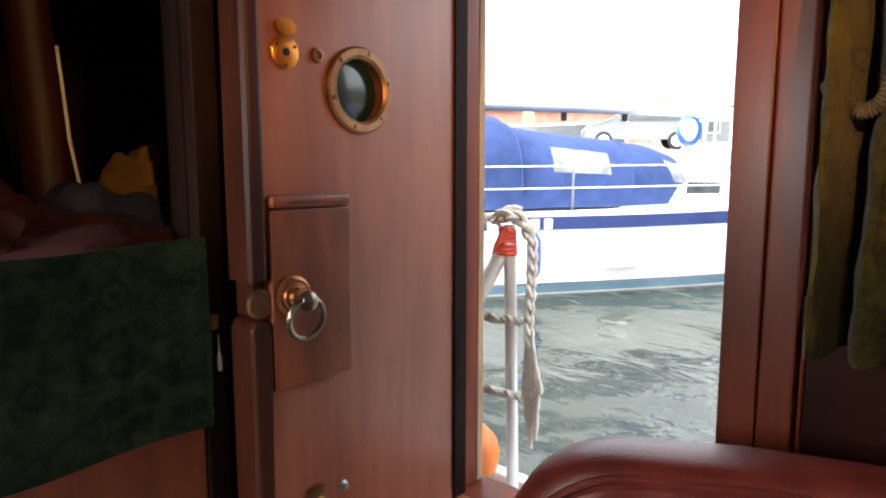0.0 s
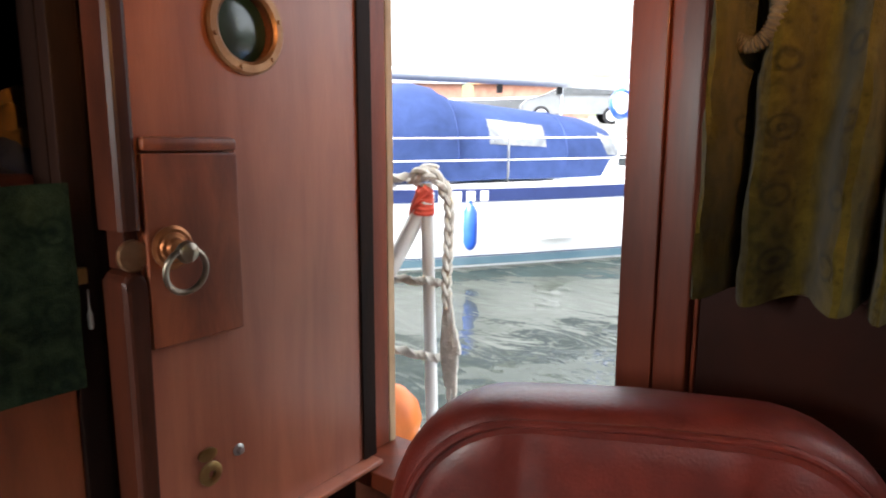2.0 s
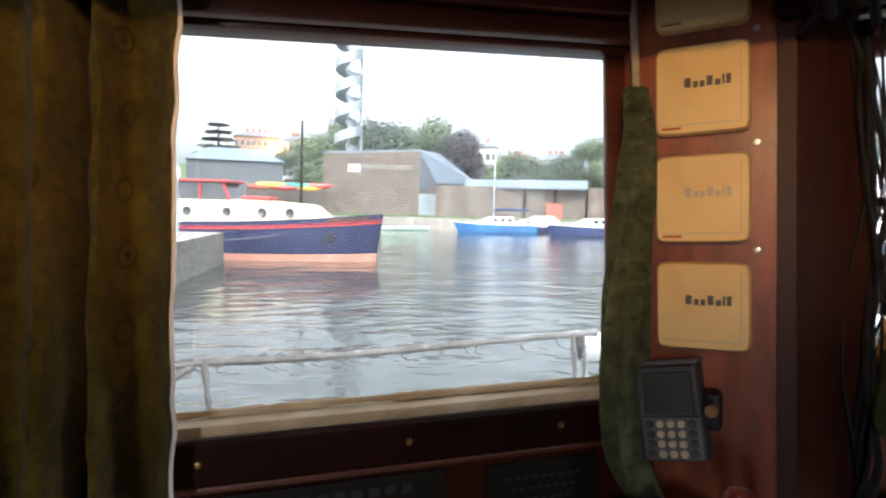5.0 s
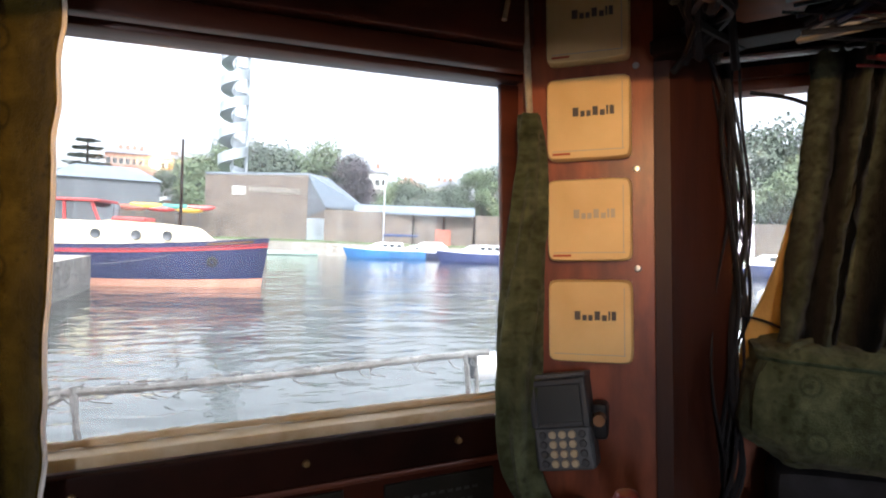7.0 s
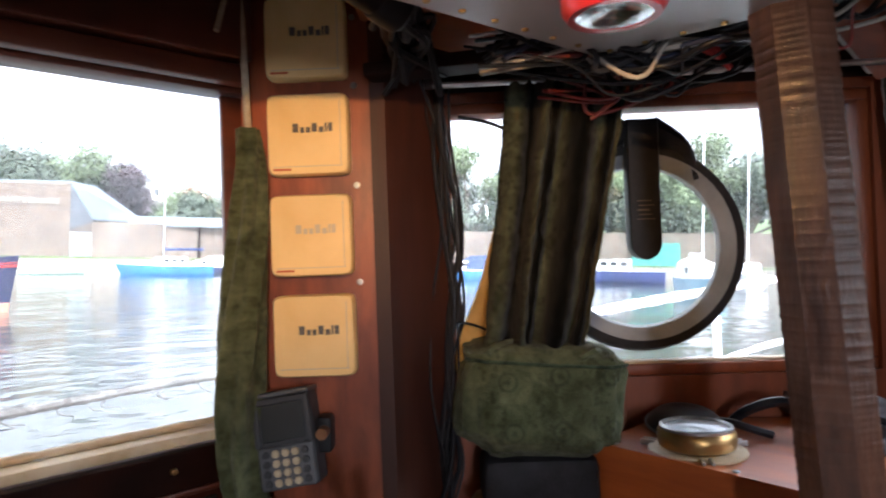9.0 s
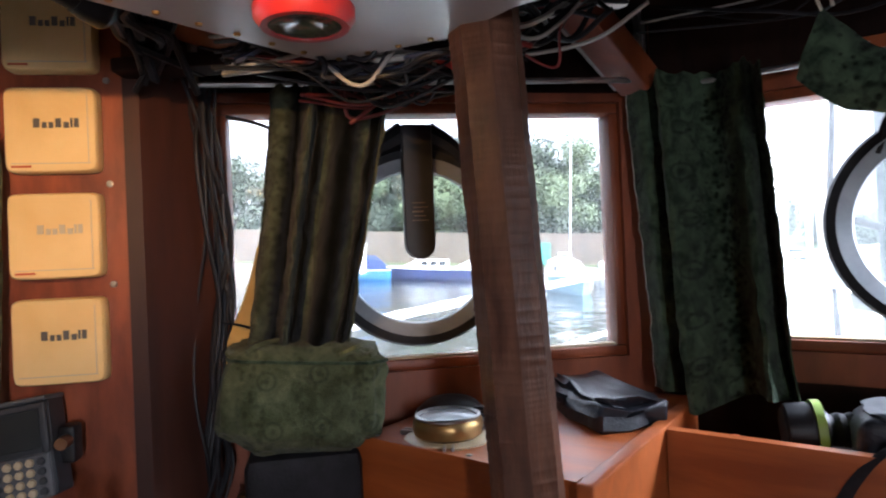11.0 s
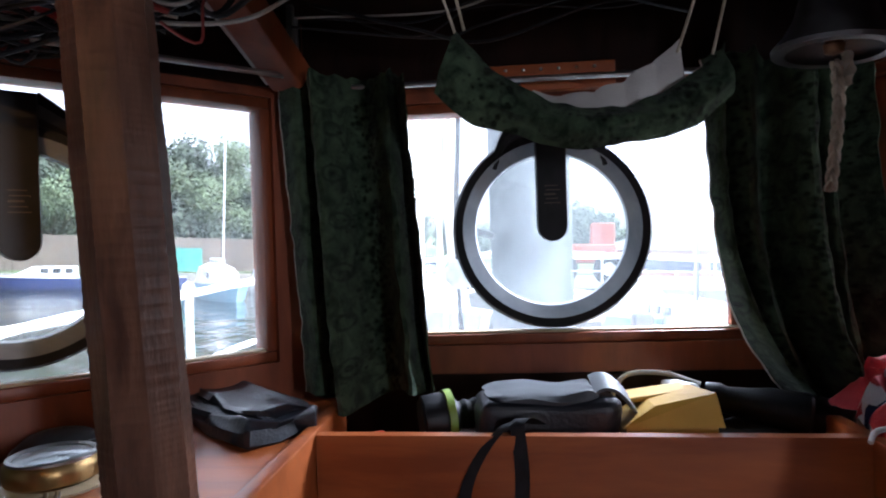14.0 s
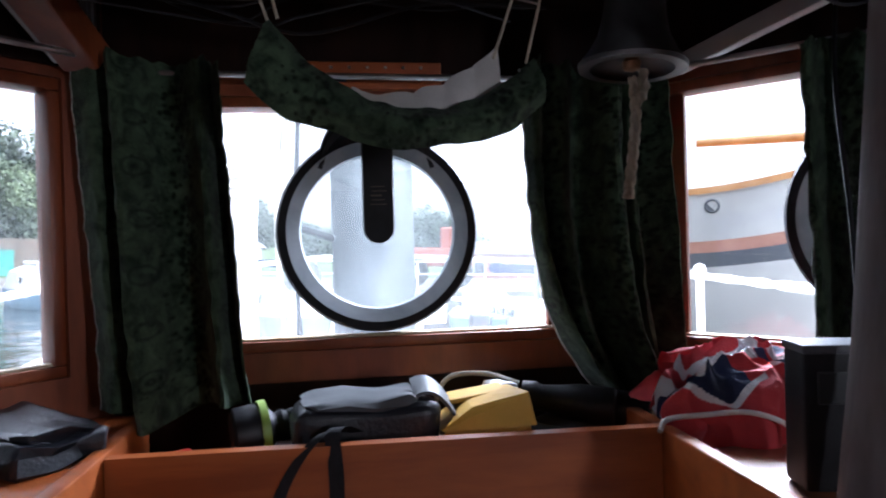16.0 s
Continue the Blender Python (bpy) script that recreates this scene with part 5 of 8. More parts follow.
part("bottom", prism([(1.265, 0.230), (1.237, -0.478), (1.513, -0.478), (1.513, 0.230)], 1.20, 1.215), TEAK, tray, "", False)
part("desk", span(0.90, 1.235, -0.48, 0.232, 1.03, 1.05, 0.004), TEAK, tray, "dark lower desk")
part("desk_front", span(0.90, 0.915, -0.48, 0.232, 0.0, 1.03, 0.0), MAHOGANY_X, tray)
sd = thing("dashboard", "orange teak shelf on the starboard bow", "dashboard", (1.2, -0.7, 1.2), kind="structure")
part("top", prism([(1.00, -0.503), (1.00, -1.20), (0.88, -1.20), (1.50, -0.60), (1.50, -0.503)][::-1], 1.268, 1.286), SHELFTEAK, sd, "", False)
part("front", prism([(0.985, -0.503), (0.985, -1.20), (0.999, -1.20), (0.999, -0.503)][::-1], 1.10, 1.284), TEAK, sd, "", False)

# brass gimballed compass
cc = Vector((1.092, 0.497, 1.3005))
cm = thing("compass", "brass bulkhead compass with domed glass on the dash", "compass", tuple(cc))
part("plate", lathe([(0, 0.0), (0.064, 0.0), (0.064, 0.003), (0.060, 0.005), (0, 0.005)], 36, Matrix.Translation(cc)), IVORY, cm, "pale round mounting plate")
bowl = part("bowl", lathe([(0, 0.005), (0.044, 0.005), (0.0495, 0.009), (0.0515, 0.018), (0.0505, 0.028), (0.047, 0.032), (0, 0.031)], 40, Matrix.Translation(cc)), BRASS, cm)
part("bezel", lathe([(0.047, 0.030), (0.0475, 0.035), (0.044, 0.0365), (0.041, 0.034), (0.041, 0.030), (0.047, 0.030)], 40, Matrix.Translation(cc)), STEEL, bowl, "bright bezel ring")
part("glass", lathe([(0, 0.0365), (0.022, 0.0355), (0.0405, 0.0325), (0.0405, 0.0315), (0, 0.0315)], 32, Matrix.Translation(cc)), DIAL, bowl, "glass over the card")
for a in (100, 215, 330):
    for k in (-5, 5):
        p = cc + Vector((0.066 * math.cos(radians(a + k)), 0.066 * math.sin(radians(a + k)), 0.004))
        part("lug", bx(p, (0.020, 0.004, 0.008), (0, 0, a), 0.001), STEEL, cm)
lid = thing("compass_cover", "black domed compass cover lying behind it", "cover", (1.19, 0.57, 1.30))
part("shell", lathe([(0.0, 0.030), (0.03, 0.028), (0.055, 0.020), (0.068, 0.007), (0.07, 0.0), (0.066, 0.0), (0.05, 0.016), (0, 0.026)], 28, pose(1.190, 0.560, 1.306, 0, -10, 40) @ Matrix.Scale(0.82, 4)), BLACK, lid)
part("rim", lathe([(0.066, 0.0), (0.073, 0.001), (0.073, 0.004), (0.066, 0.004), (0.066, 0.0)], 28, pose(1.190, 0.560, 1.305, 0, -10, 40) @ Matrix.Scale(0.82, 4)), RINGGREY, lid)
part("strap", tube(curve_points([(1.16, 0.53, 1.315), (1.17, 0.49, 1.325), (1.19, 0.46, 1.315), (1.21, 0.44, 1.306)], 8), 0.006, 6), BLACKVINYL, lid)
kn = thing("knob", "polished brass knob below the dash", "knob", (0.95, 0.77, 1.18))
part("knob", lathe([(0, 0.0), (0.012, 0), (0.010, 0.012), (0.022, 0.024), (0.024, 0.035), (0.016, 0.045), (0, 0.048)], 20, pose(0.93, 0.74, 1.186)), BRASS, kn)


def soft_box(c, s, rz, seed, puff=0.12, crease=0.02, bev=0.25):
    """A soft bag-like box."""
    b = bmesh.new()
    bmesh.ops.create_cube(b, size=1)
    bmesh.ops.bevel(b, geom=b.edges[:], offset=bev * 0.5, segments=4, profile=0.5, affect="EDGES")
    bmesh.ops.subdivide_edges(b, edges=b.edges[:], cuts=2, use_grid_fill=True)
    m = pose(*c, 0, 0, rz)
    for v in b.verts:
        p = v.co
        k = 1 + puff * (1 - 4 * p.x * p.x) * 0.5 * (1 - 4 * p.y * p.y)
        q = Vector((p.x * s[0], p.y * s[1], p.z * s[2] * k))
        q += Vector((noise.noise(p * 3 + Vector((seed, 0, 0))), noise.noise(p * 3 + Vector((0, seed, 0))), noise.noise(p * 3.5 + Vector((0, 0, seed))))) * crease
        v.co = q
    b.transform(m)
    return b


# soft things on the shelf and in the tray
bg = thing("pouch", "black vinyl pouch with handles on the dash", "pouch", (1.34, 0.40, 1.29))
part("body", soft_box((1.340, 0.370, 1.319), (0.12, 0.27, 0.036), -44, 3, 0.2, 0.016), BLACKVINYL, bg)
part("flap", soft_box((1.338, 0.365, 1.338), (0.09, 0.24, 0.012), -44, 5, 0.3, 0.012), BLACKVINYL, bg)
part("strap", tube(curve_points([(1.285, 0.40, 1.325), (1.255, 0.44, 1.345), (1.235, 0.48, 1.332), (1.245, 0.51, 1.308)], 8), 0.008, 6), BLACKVINYL, bg, "loose strap")
tc = thing("torch", "black torch with a lime rubber ring in the tray", "torch", (1.38, 0.08, 1.215))
td = Vector((0.30, -0.95, 0.06)).normalized()
tp = Vector((1.335, 0.095, 1.302))
part("head", lathe([(0, 0), (0.030, 0.0), (0.036, 0.003), (0.038, 0.03), (0.034, 0.045), (0.024, 0.055), (0, 0.055)], 24, aim(tp, td)), BLACK, tc)
part("lens", lathe([(0, 0.004), (0.028, 0.001), (0.031, -0.001), (0.0, -0.001)], 20, aim(tp, td)), LCD, tc, "dark lens")
part("ring", lathe([(0.036, 0.036), (0.041, 0.036), (0.041, 0.047), (0.036, 0.047)], 24, aim(tp, td)), LIME, tc, "lime rubber ring")
part("grip", lathe([(0, 0.055), (0.022, 0.055)] + [(0.020 + 0.003 * (i % 2), 0.06 + i * 0.008) for i in range(12)] + [(0.018, 0.16), (0, 0.16)], 20, aim(tp, td)), RUBBER, tc, "ribbed rubber grip")
rest = thing("block", "dark wooden block under the torch in the tray", "block", (1.35, 0.06, 1.215))
part("block", span(1.31, 1.42, -0.02, 0.10, 1.215, 1.266, 0.006), DARK, rest)
cas = thing("camera_case", "black and grey soft camera case in the tray", "case", (1.36, -0.1, 1.215))
part("body", soft_box((1.335, -0.085, 1.278), (0.11, 0.20, 0.125), 4, 7, 0.08, 0.01), BLACKVINYL, cas)
part("lid", soft_box((1.338, -0.08, 1.338), (0.10, 0.16, 0.022), 4, 9, 0.3, 0.01), GREYPLASTIC, cas, "grey padded lid")
part("flap", sheet(lambda u, v: (1.30 + 0.07 * v * (1 - 0.3 * u) + 0.01 * u, -0.155 - 0.075 * u, 1.345 + 0.014 * math.sin(u * 3.3 + 0.3) - 0.045 * u * u + 0.010 * v), 12, 10, 0.005), GREYPLASTIC, cas, "grey underside of the open flap")
for k, path in enumerate(([(1.275, -0.055, 1.312), (1.255, -0.040, 1.322), (1.240, -0.025, 1.317), (1.236, -0.002, 1.292), (1.234, 0.018, 1.258), (1.234, 0.028, 1.225), (1.236, 0.030, 1.19)], [(1.275, -0.075, 1.312), (1.256, -0.055, 1.326), (1.239, -0.045, 1.321), (1.235, -0.047, 1.294), (1.233, -0.049, 1.26), (1.234, -0.048, 1.228), (1.236, -0.045, 1.19)])):
    ribbon = curve_points(path, 6)
    across = Vector((-0.25, -0.95, 0.10 + 0.25 * (1 - k))).normalized() * 0.010
    out = Vector((-0.0016, 0, 0.0006))
    part("strap", loft([[p - across, p + across, p + across + out, p - across + out] for p in ribbon]), RUBBER, cas, "black webbing strap")
yb = thing("box", "open yellow plastic box lying in the tray", "box", (1.33, -0.26, 1.215))
part("body", loft([[Vector(p) for p in ((1.285, -0.190, 1.302), (1.272, -0.322, 1.306), (1.275, -0.312, 1.352), (1.29, -0.235, 1.332))], [Vector(p) for p in ((1.375, -0.195, 1.302), (1.375, -0.315, 1.306), (1.375, -0.305, 1.342), (1.375, -0.235, 1.328))]]), YELLOW, yb, "", False)
part("lid", bar((1.36, -0.205, 1.328), (1.37, -0.30, 1.338), 0.05, 0.008, 0.003), YELLOW, yb)
part("base", span(1.29, 1.38, -0.32, -0.195, 1.216, 1.302, 0.004), YELLOW, yb)
wr = thing("rag", "white rag behind the yellow box", "rag", (1.42, -0.25, 1.215))
part("cloth", soft_box((1.45, -0.315, 1.270), (0.04, 0.05, 0.115), 10, 11, 0.1, 0.006), WHITECLOTH, wr)
bi = thing("binoculars", "black rubber binoculars lying in the tray", "binoculars", (1.36, -0.40, 1.215))
for dy, dz in ((0, 0), (-0.055, -0.012)):
    part("barrel", lathe([(0, 0), (0.022, 0), (0.024, 0.02), (0.020, 0.03), (0.024, 0.06), (0.030, 0.09), (0.031, 0.14), (0.026, 0.145), (0, 0.143)], 22, aim((1.40, -0.335 + dy, 1.318 + dz), (-0.35, -0.9, -0.12))), BLACK, bi)
part("bridge", bx((1.385, -0.39, 1.312), (0.06, 0.04, 0.02), (0, 0, 50), 0.005), BLACK, bi)
part("strap", tube(curve_points([(1.45, -0.345, 1.325), (1.47, -0.29, 1.34), (1.475, -0.23, 1.335), (1.47, -0.205, 1.29), (1.46, -0.20, 1.22)], 8), 0.004, 6), GREYCABLE, bi)
part("base", bx((1.38, -0.40, 1.25), (0.10, 0.09, 0.07), (0, 0, 40), 0.02), RUBBER, bi)
rb = thing("clip", "small red clip in the tray", "clip", (1.40, 0.17, 1.215))
part("body", bx((1.35, 0.168, 1.272), (0.02, 0.03, 0.02), (0, 20, 30), 0.005), REDPLASTIC, rb)
part("arm", tube([(1.35, 0.20, 1.268), (1.35, 0.14, 1.276)], 0.003, 6), STEEL, rb)
part("foot", span(1.34, 1.36, 0.16, 0.178, 1.215, 1.266), REDPLASTIC, rb)

# bow curtains
curtain("curtain", "dark green patterned curtain in the port corner", GREEN, (1.442, 0.345), (1.43, 0.105), (1.425, 0.305), (1.42, 0.07), 1.845, 1.315, 3, 0.040, (-1, 0), 4.1, None, (0,), 0.012, 1.0)
curtain("curtain", "dark green patterned curtain in the starboard corner", GREEN, (1.425, -0.345), (1.41, -0.60), (1.43, -0.495), (1.405, -0.615), 1.842, 1.283, 4, 0.036, (-1, 0), 6.3, None, (0,), 0.012, 0.8, 44, 4.0)
curtain("curtain", "dark green curtain over the starboard bow window", GREEN, (1.235, -0.70), (1.12, -0.82), (1.225, -0.715), (1.12, -0.82), 1.82, 1.29, 3, 0.02, (-1, 1), 8.3, None)
curtain("curtain", "dark striped green curtain gathered in the bow window", STRIPEDGREEN, (0.972, 0.700), (1.092, 0.573), (0.935, 0.735), (1.032, 0.635), 1.825, 1.41, 5, 0.019, (-1, -1), 9.9, None, (), 0.012, 0.7)
yl = thing("lining", "yellowed curtain lining bulging behind the curtain", "lining", (0.98, 0.80, 1.42))


def lining_shape(u, v):
    swell = 0.088 * v * v * (3 - 2 * v) * (1 - u) * 0.7071
    ripple = 0.005 * math.sin(v * 11 + u * 5)
    return 0.995 - swell + 0.05 * u + ripple, 0.727 + swell + 0.006 * math.sin(v * 9 + u * 3), 1.74 - 0.34 * v


part("cloth", sheet(lining_shape, 12, 30, 0.003), YELLOWLINING, yl)
# soft green bag on the lower shelf
bgt = thing("bag", "soft green patterned cloth bag under the curtain", "bag", (1.03, 0.70, 1.185))
def bagshape(p, seed=3.0):
    sx, sy, sz = 0.119, 0.070, 0.080
    k = 1 + 0.10 * noise.noise(p * 2.2 + Vector((seed, 0, 0))) + 0.04 * noise.noise(p * 7)
    flat = 1.0 if p.z > -0.2 else 1 - 0.25 * (-p.z - 0.2)
    q = Vector((math.copysign(abs(p.x) ** 0.40, p.x) * sx * flat * k, math.copysign(abs(p.y) ** 0.45, p.y) * sy * flat * k, math.copysign(abs(p.z) ** 0.38, p.z) * sz * k))
    return q
b = bmesh.new()
bmesh.ops.create_icosphere(b, subdivisions=5, radius=1)
for v in b.verts:
    v.co = bagshape(v.co.normalized())
b.transform(pose(0.998, 0.694, 1.366, 0, 5, -44))
uv_cloth(part("body", b, BAGGREEN, bgt), 14, 14, (0.74, -0.67), None)
b = bmesh.new()
seamp = [pose(0.998, 0.694, 1.366, 0, 5, -44) @ (bagshape(Vector((x, -math.sqrt(max(0, 1 - x * x - 0.16)), 0.40)).normalized()) * 1.012) for x in [(-0.85 + 1.7 * i / 20) for i in range(21)]]
bst = part("base", bx((0.995, 0.695, 1.236), (0.17, 0.10, 0.105), (0, 0, -44), 0.02), RUBBER, bgt, "sagging dark underside")
part("seam", tube(seamp, 0.0025, 6), GREEN, bgt, "sewn seam")
for s in (-0.35, 0.1, 0.5):
    part("fold", tube([pose(0.998, 0.694, 1.366, 0, 5, -44) @ (bagshape(Vector((s + 0.1 * k, -0.75 + 0.25 * k, 0.62 + 0.1 * k)).normalized()) * 1.005) for k in range(4)], [0.004, 0.007, 0.006, 0.003], 6), BAGGREEN, bgt)

# valance sling with white lining
VA, VB = Vector((1.235, 0.035, 1.835)), Vector((1.255, -0.335, 1.80))
vl = thing("valance", "green patterned pelmet slung on cords, white lining showing", "valance", (1.24, -0.13, 1.67))


def sling(u, v, off=0.0):
    p = VA.lerp(VB, u)
    sag = 0.092 * (1 - (2 * u - 1) ** 2)
    h = 0.080 - 0.018 * u - 0.022 * math.sin(u * 3.14) + 0.004 * math.sin(u * 17)
    z = p.z + 0.008 - sag - h * v
    tilt = Vector((0.012 * math.sin(u * 9) - 0.020 * math.sin(v * 3.14), 0, 0))
    sidew = Vector((0, (0.03 if u < 0.5 else -0.012) * (v - 0.5) * abs(2 * u - 1), 0))
    return Vector((p.x + off, p.y, z)) + tilt + sidew + Vector((wob(u * 6, v * 3, 1, 1.5, 0.006), 0, wob(u * 9, v * 4, 7, 1.5, 0.005)))


uv_cloth(part("cloth", sheet(sling, 60, 12, 0.003), GREEN, vl), 13, 13, (0.0, 1.0), None)
part("lining", sheet(lambda u, v: sling(0.30 + 0.58 * u, 0.0) + Vector((0.035 * v + 0.012, 0.004 * math.sin(u * 30) * v, -0.006 + (0.020 + 0.048 * u) * v + 0.003 * math.sin(u * 26) * v)), 50, 10, 0.003), LINING, vl, "ruched white lining")
for p, q in (((1.235, 0.02, 1.842), (1.18, 0.06, 1.965)), ((1.235, 0.008, 1.845), (1.21, 0.035, 1.965)), ((1.255, -0.27, 1.805), (1.25, -0.325, 1.965)), ((1.255, -0.315, 1.80), (1.27, -0.36, 1.965))):
    part("cord", tube([p, q], 0.002, 6), CORD, vl)

# curtain rods
for nm, pts in (("port", [(0.90, 0.80, 1.835), (1.43, 0.305, 1.852)]), ("front", [(1.465, 0.31, 1.838), (1.465, -0.57, 1.833)]), ("stbd", [(1.43, -0.575, 1.838), (0.90, -1.08, 1.83)])):
    rd = thing("curtain_rod", "thin steel curtain rod over the windows", "curtain rod", pts[0], group="curtain rods")
    part("rod", tube(pts, 0.005, 8), STEEL, rd)
    for p in pts:
        part("bracket", bx((p[0], p[1], p[2] + 0.06), (0.012, 0.012, 0.13), (0, 0, 0), 0.002), STEEL, rd)
tb = thing("terminal_board", "orange wooden board with terminals over the window", "board", (1.49, -0.13, 1.84))
brd = part("board", span(1.492, 1.512, -0.235, 0.0, 1.822, 1.868, 0.003), TEAK, tb)
for k in range(7):
    part("terminal", lathe([(0, 0.003), (0.002, 0.0025), (0.003, 0)], 8, aim((1.4915, -0.02 - k * 0.03, 1.858), (-1, 0, 0))), STEEL, brd)
part("fuse", bx((1.489, -0.065, 1.84), (0.006, 0.02, 0.012)), BLUECABLE, brd)

# ship's bell
be = thing("bell", "dark cast ship's bell with plaited rope pull", "bell", (1.245, -0.46, 1.80))
part("bell", lathe([(0.056, 0.0), (0.072, 0.0), (0.073, 0.006), (0.060, 0.022), (0.048, 0.045), (0.042, 0.075), (0.040, 0.10), (0.030, 0.115), (0.012, 0.120), (0, 0.121)], 40, Matrix.Translation((1.245, -0.461, 1.790)) @ Matrix.Rotation(radians(4), 4, "X")), mat("dark bell bronze", (0.11, 0.108, 0.11), (0.19, 0.185, 0.185), rough=0.4, metal=0.7, scale=14, bump=0.1), be)
part("crown", tube([(1.245, -0.47, 1.915), (1.245, -0.472, 1.966)], 0.012, 10), BRONZE, be)
part("clapper", lathe([(0, 0.0), (0.011, 0.004), (0.013, 0.014), (0.006, 0.026), (0.005, 0.08), (0, 0.08)], 14, Matrix.Translation((1.245, -0.461, 1.786))), BRONZE, be)
part("rope", plait([(1.245, -0.463, 1.78), (1.245, -0.465, 1.73), (1.245, -0.460, 1.68), (1.245, -0.451, 1.615)], 0.0072), CORD, be, "plaited pink-white rope")
part("rope", rope([(1.25, -0.478, 1.792), (1.248, -0.480, 1.765), (1.248, -0.47, 1.745)], 0.0065, None, 0.5), CORD, be, "knotted loop of rope")

# hewn post
pst = thing("post", "adzed octagonal oak post standing at the dash", "post", (0.93, 0.20, 0))


def post_at(z):
    k = (z - 1.3) / 0.5
    return Vector((0.927 - 0.003 * k, 0.279 + 0.028 * k, z))


rings = []
for i in range(761):
    z = 0.9 * i / 60 if i < 60 else 0.9 + (ROOF - 0.9) * (i - 60) / 700
    c = post_at(z)
    ring = []
    for k in range(8):
        a = math.pi / 8 + k * math.pi / 4 + 0.25
        cut = abs(math.sin(math.pi * (z / 0.0125 + 0.9 * noise.noise(Vector((k * 3.1, z * 7, 0))) + k * 0.3)))
        rr = 0.0383 + 0.0013 * (1 - cut) ** 2 * (0.6 + 0.8 * noise.noise(Vector((k * 5.0, z * 11, 4)))) + 0.0014 * noise.noise(Vector((k * 2.0, z * 18, 1)))
        ring.append(c + Vector((math.cos(a) * rr, math.sin(a) * rr, 0)))
    rings.append(ring)
part("post", loft(rings), HEWN, pst, "", True)

# overhead console with the red-ringed lamp, cables below it
oc = thing("overhead_console", "pale laminate overhead instrument console", "console", (0.5, 0.2, 1.80))
part("panel", prism([(-0.05, 0.53), (0.60, 0.525), (0.887, 0.503), (0.912, 0.338), (0.882, 0.25), (0.882, -0.10), (-0.05, -0.10)][::-1], 1.802, 1.815), PANEL, oc, "satin pale underside", False)
part("body", prism([(-0.04, 0.52), (0.60, 0.515), (0.877, 0.493), (0.90, 0.338), (0.872, 0.25), (0.872, -0.09), (-0.04, -0.09)][::-1], 1.816, ROOF), DARK, oc, "", False)
for k in range(9):
    x = 0.50 + k * 0.042
    part("screw", lathe([(0, -0.003), (0.003, -0.0025), (0.004, 0)], 8, Matrix.Translation((x, 0.552 - x * 0.072, 1.8015))), BRASS, oc)
for k in range(4):
    part("screw", lathe([(0, -0.003), (0.003, -0.0025), (0.004, 0)], 8, Matrix.Translation((0.880 + 0.006 * k, 0.48 - 0.04 * k, 1.8015))), BRASS, oc)
rl = thing("spot_lamp", "round red-ringed spot lamp under the console, unlit", "lamp", (0.752, 0.398, 1.80))
part("ring", lathe([(0.032, 0.0), (0.047, 0.0), (0.047, -0.010), (0.041, -0.018), (0.034, -0.018), (0.032, 0.0)], 32, Matrix.Translation((0.752, 0.398, 1.8015))), REDPLASTIC, rl, "red plastic ring")
part("reflector", lathe([(0, -0.006), (0.012, -0.014), (0.034, -0.017), (0.035, -0.012), (0.0, -0.001)], 32, Matrix.Translation((0.752, 0.398, 1.8015))), TORCHGLASS, rl, "clear faceted lens")
tl = thing("torch", "black tubular lamp clipped under the deckhead", "lamp", (0.60, 0.62, 1.86))
part("tube", tube([(0.50, 0.60, 1.88), (0.66, 0.60, 1.835)], 0.020, 14), BLACK, tl)
part("cap", lathe([(0, 0), (0.022, 0), (0.024, 0.01), (0.024, 0.03), (0.02, 0.035), (0, 0.035)], 16, aim((0.645, 0.60, 1.84), (1, 0, -0.28))), BLACK, tl)
part("bracket", bx((0.56, 0.60, 1.925), (0.03, 0.03, 0.09), (0, 0, 0), 0.004), CREAM, tl)
cb = thing("panel", "wooden ledge above the bow window", "ledge", (0.90, 0.72, 1.85), kind="structure")
part("board", bar((0.80, 0.82, 1.84), (0.95, 0.60, 1.845), 0.05, 0.02, 0.004), DARK, cb)
part("board", bx((0.82, 0.72, 1.90), (0.20, 0.22, 0.012), (0, 18, -45), 0.003), TEAK, cb)

rnd = random.Random(11)
CABLES = (BLACK, BLACK, BLACK, RUBBER, GREYCABLE, BLUECABLE, REDCABLE, GREYCABLE, BLACK)


def cable_loom(label, starts, ends, sag, n, seed, r=(0.0018, 0.004), mats=CABLES, group="cable looms"):
    """Loose cables between two places, each hanging its own way."""
    rd = random.Random(seed)
    S, E = Vector(starts), Vector(ends)
    t = thing("cable_loom", label, "cables", tuple((S + E) / 2 - Vector((0, 0, sag))), group=group)
    for k in range(n):
        j = lambda a: Vector((rd.uniform(-a, a), rd.uniform(-a, a), rd.uniform(-a, a)))
        m = (S + E) / 2 - Vector((0, 0, sag * rd.uniform(0.3, 1.25)))
        q = [S + j(0.035), S.lerp(m, 0.6) + j(0.03), m + j(0.04), m.lerp(E, 0.5) + j(0.03), E + j(0.035)]
        part("cable", tube(curve_points(q, 7), rd.uniform(*r), 6), mats[rd.randrange(len(mats))], t)
    return t


cable_loom("tangle of black, grey and red cables under the console", (0.80, 0.60, 1.83), (1.0, 0.33, 1.83), 0.03, 26, 1)
cable_loom("tangle of cables along the bow beam", (0.92, 0.62, 1.85), (1.12, 0.38, 1.85), 0.04, 22, 2)
cable_loom("tangle of cables by the oak post", (0.98, 0.42, 1.87), (1.10, 0.22, 1.88), 0.05, 14, 3)
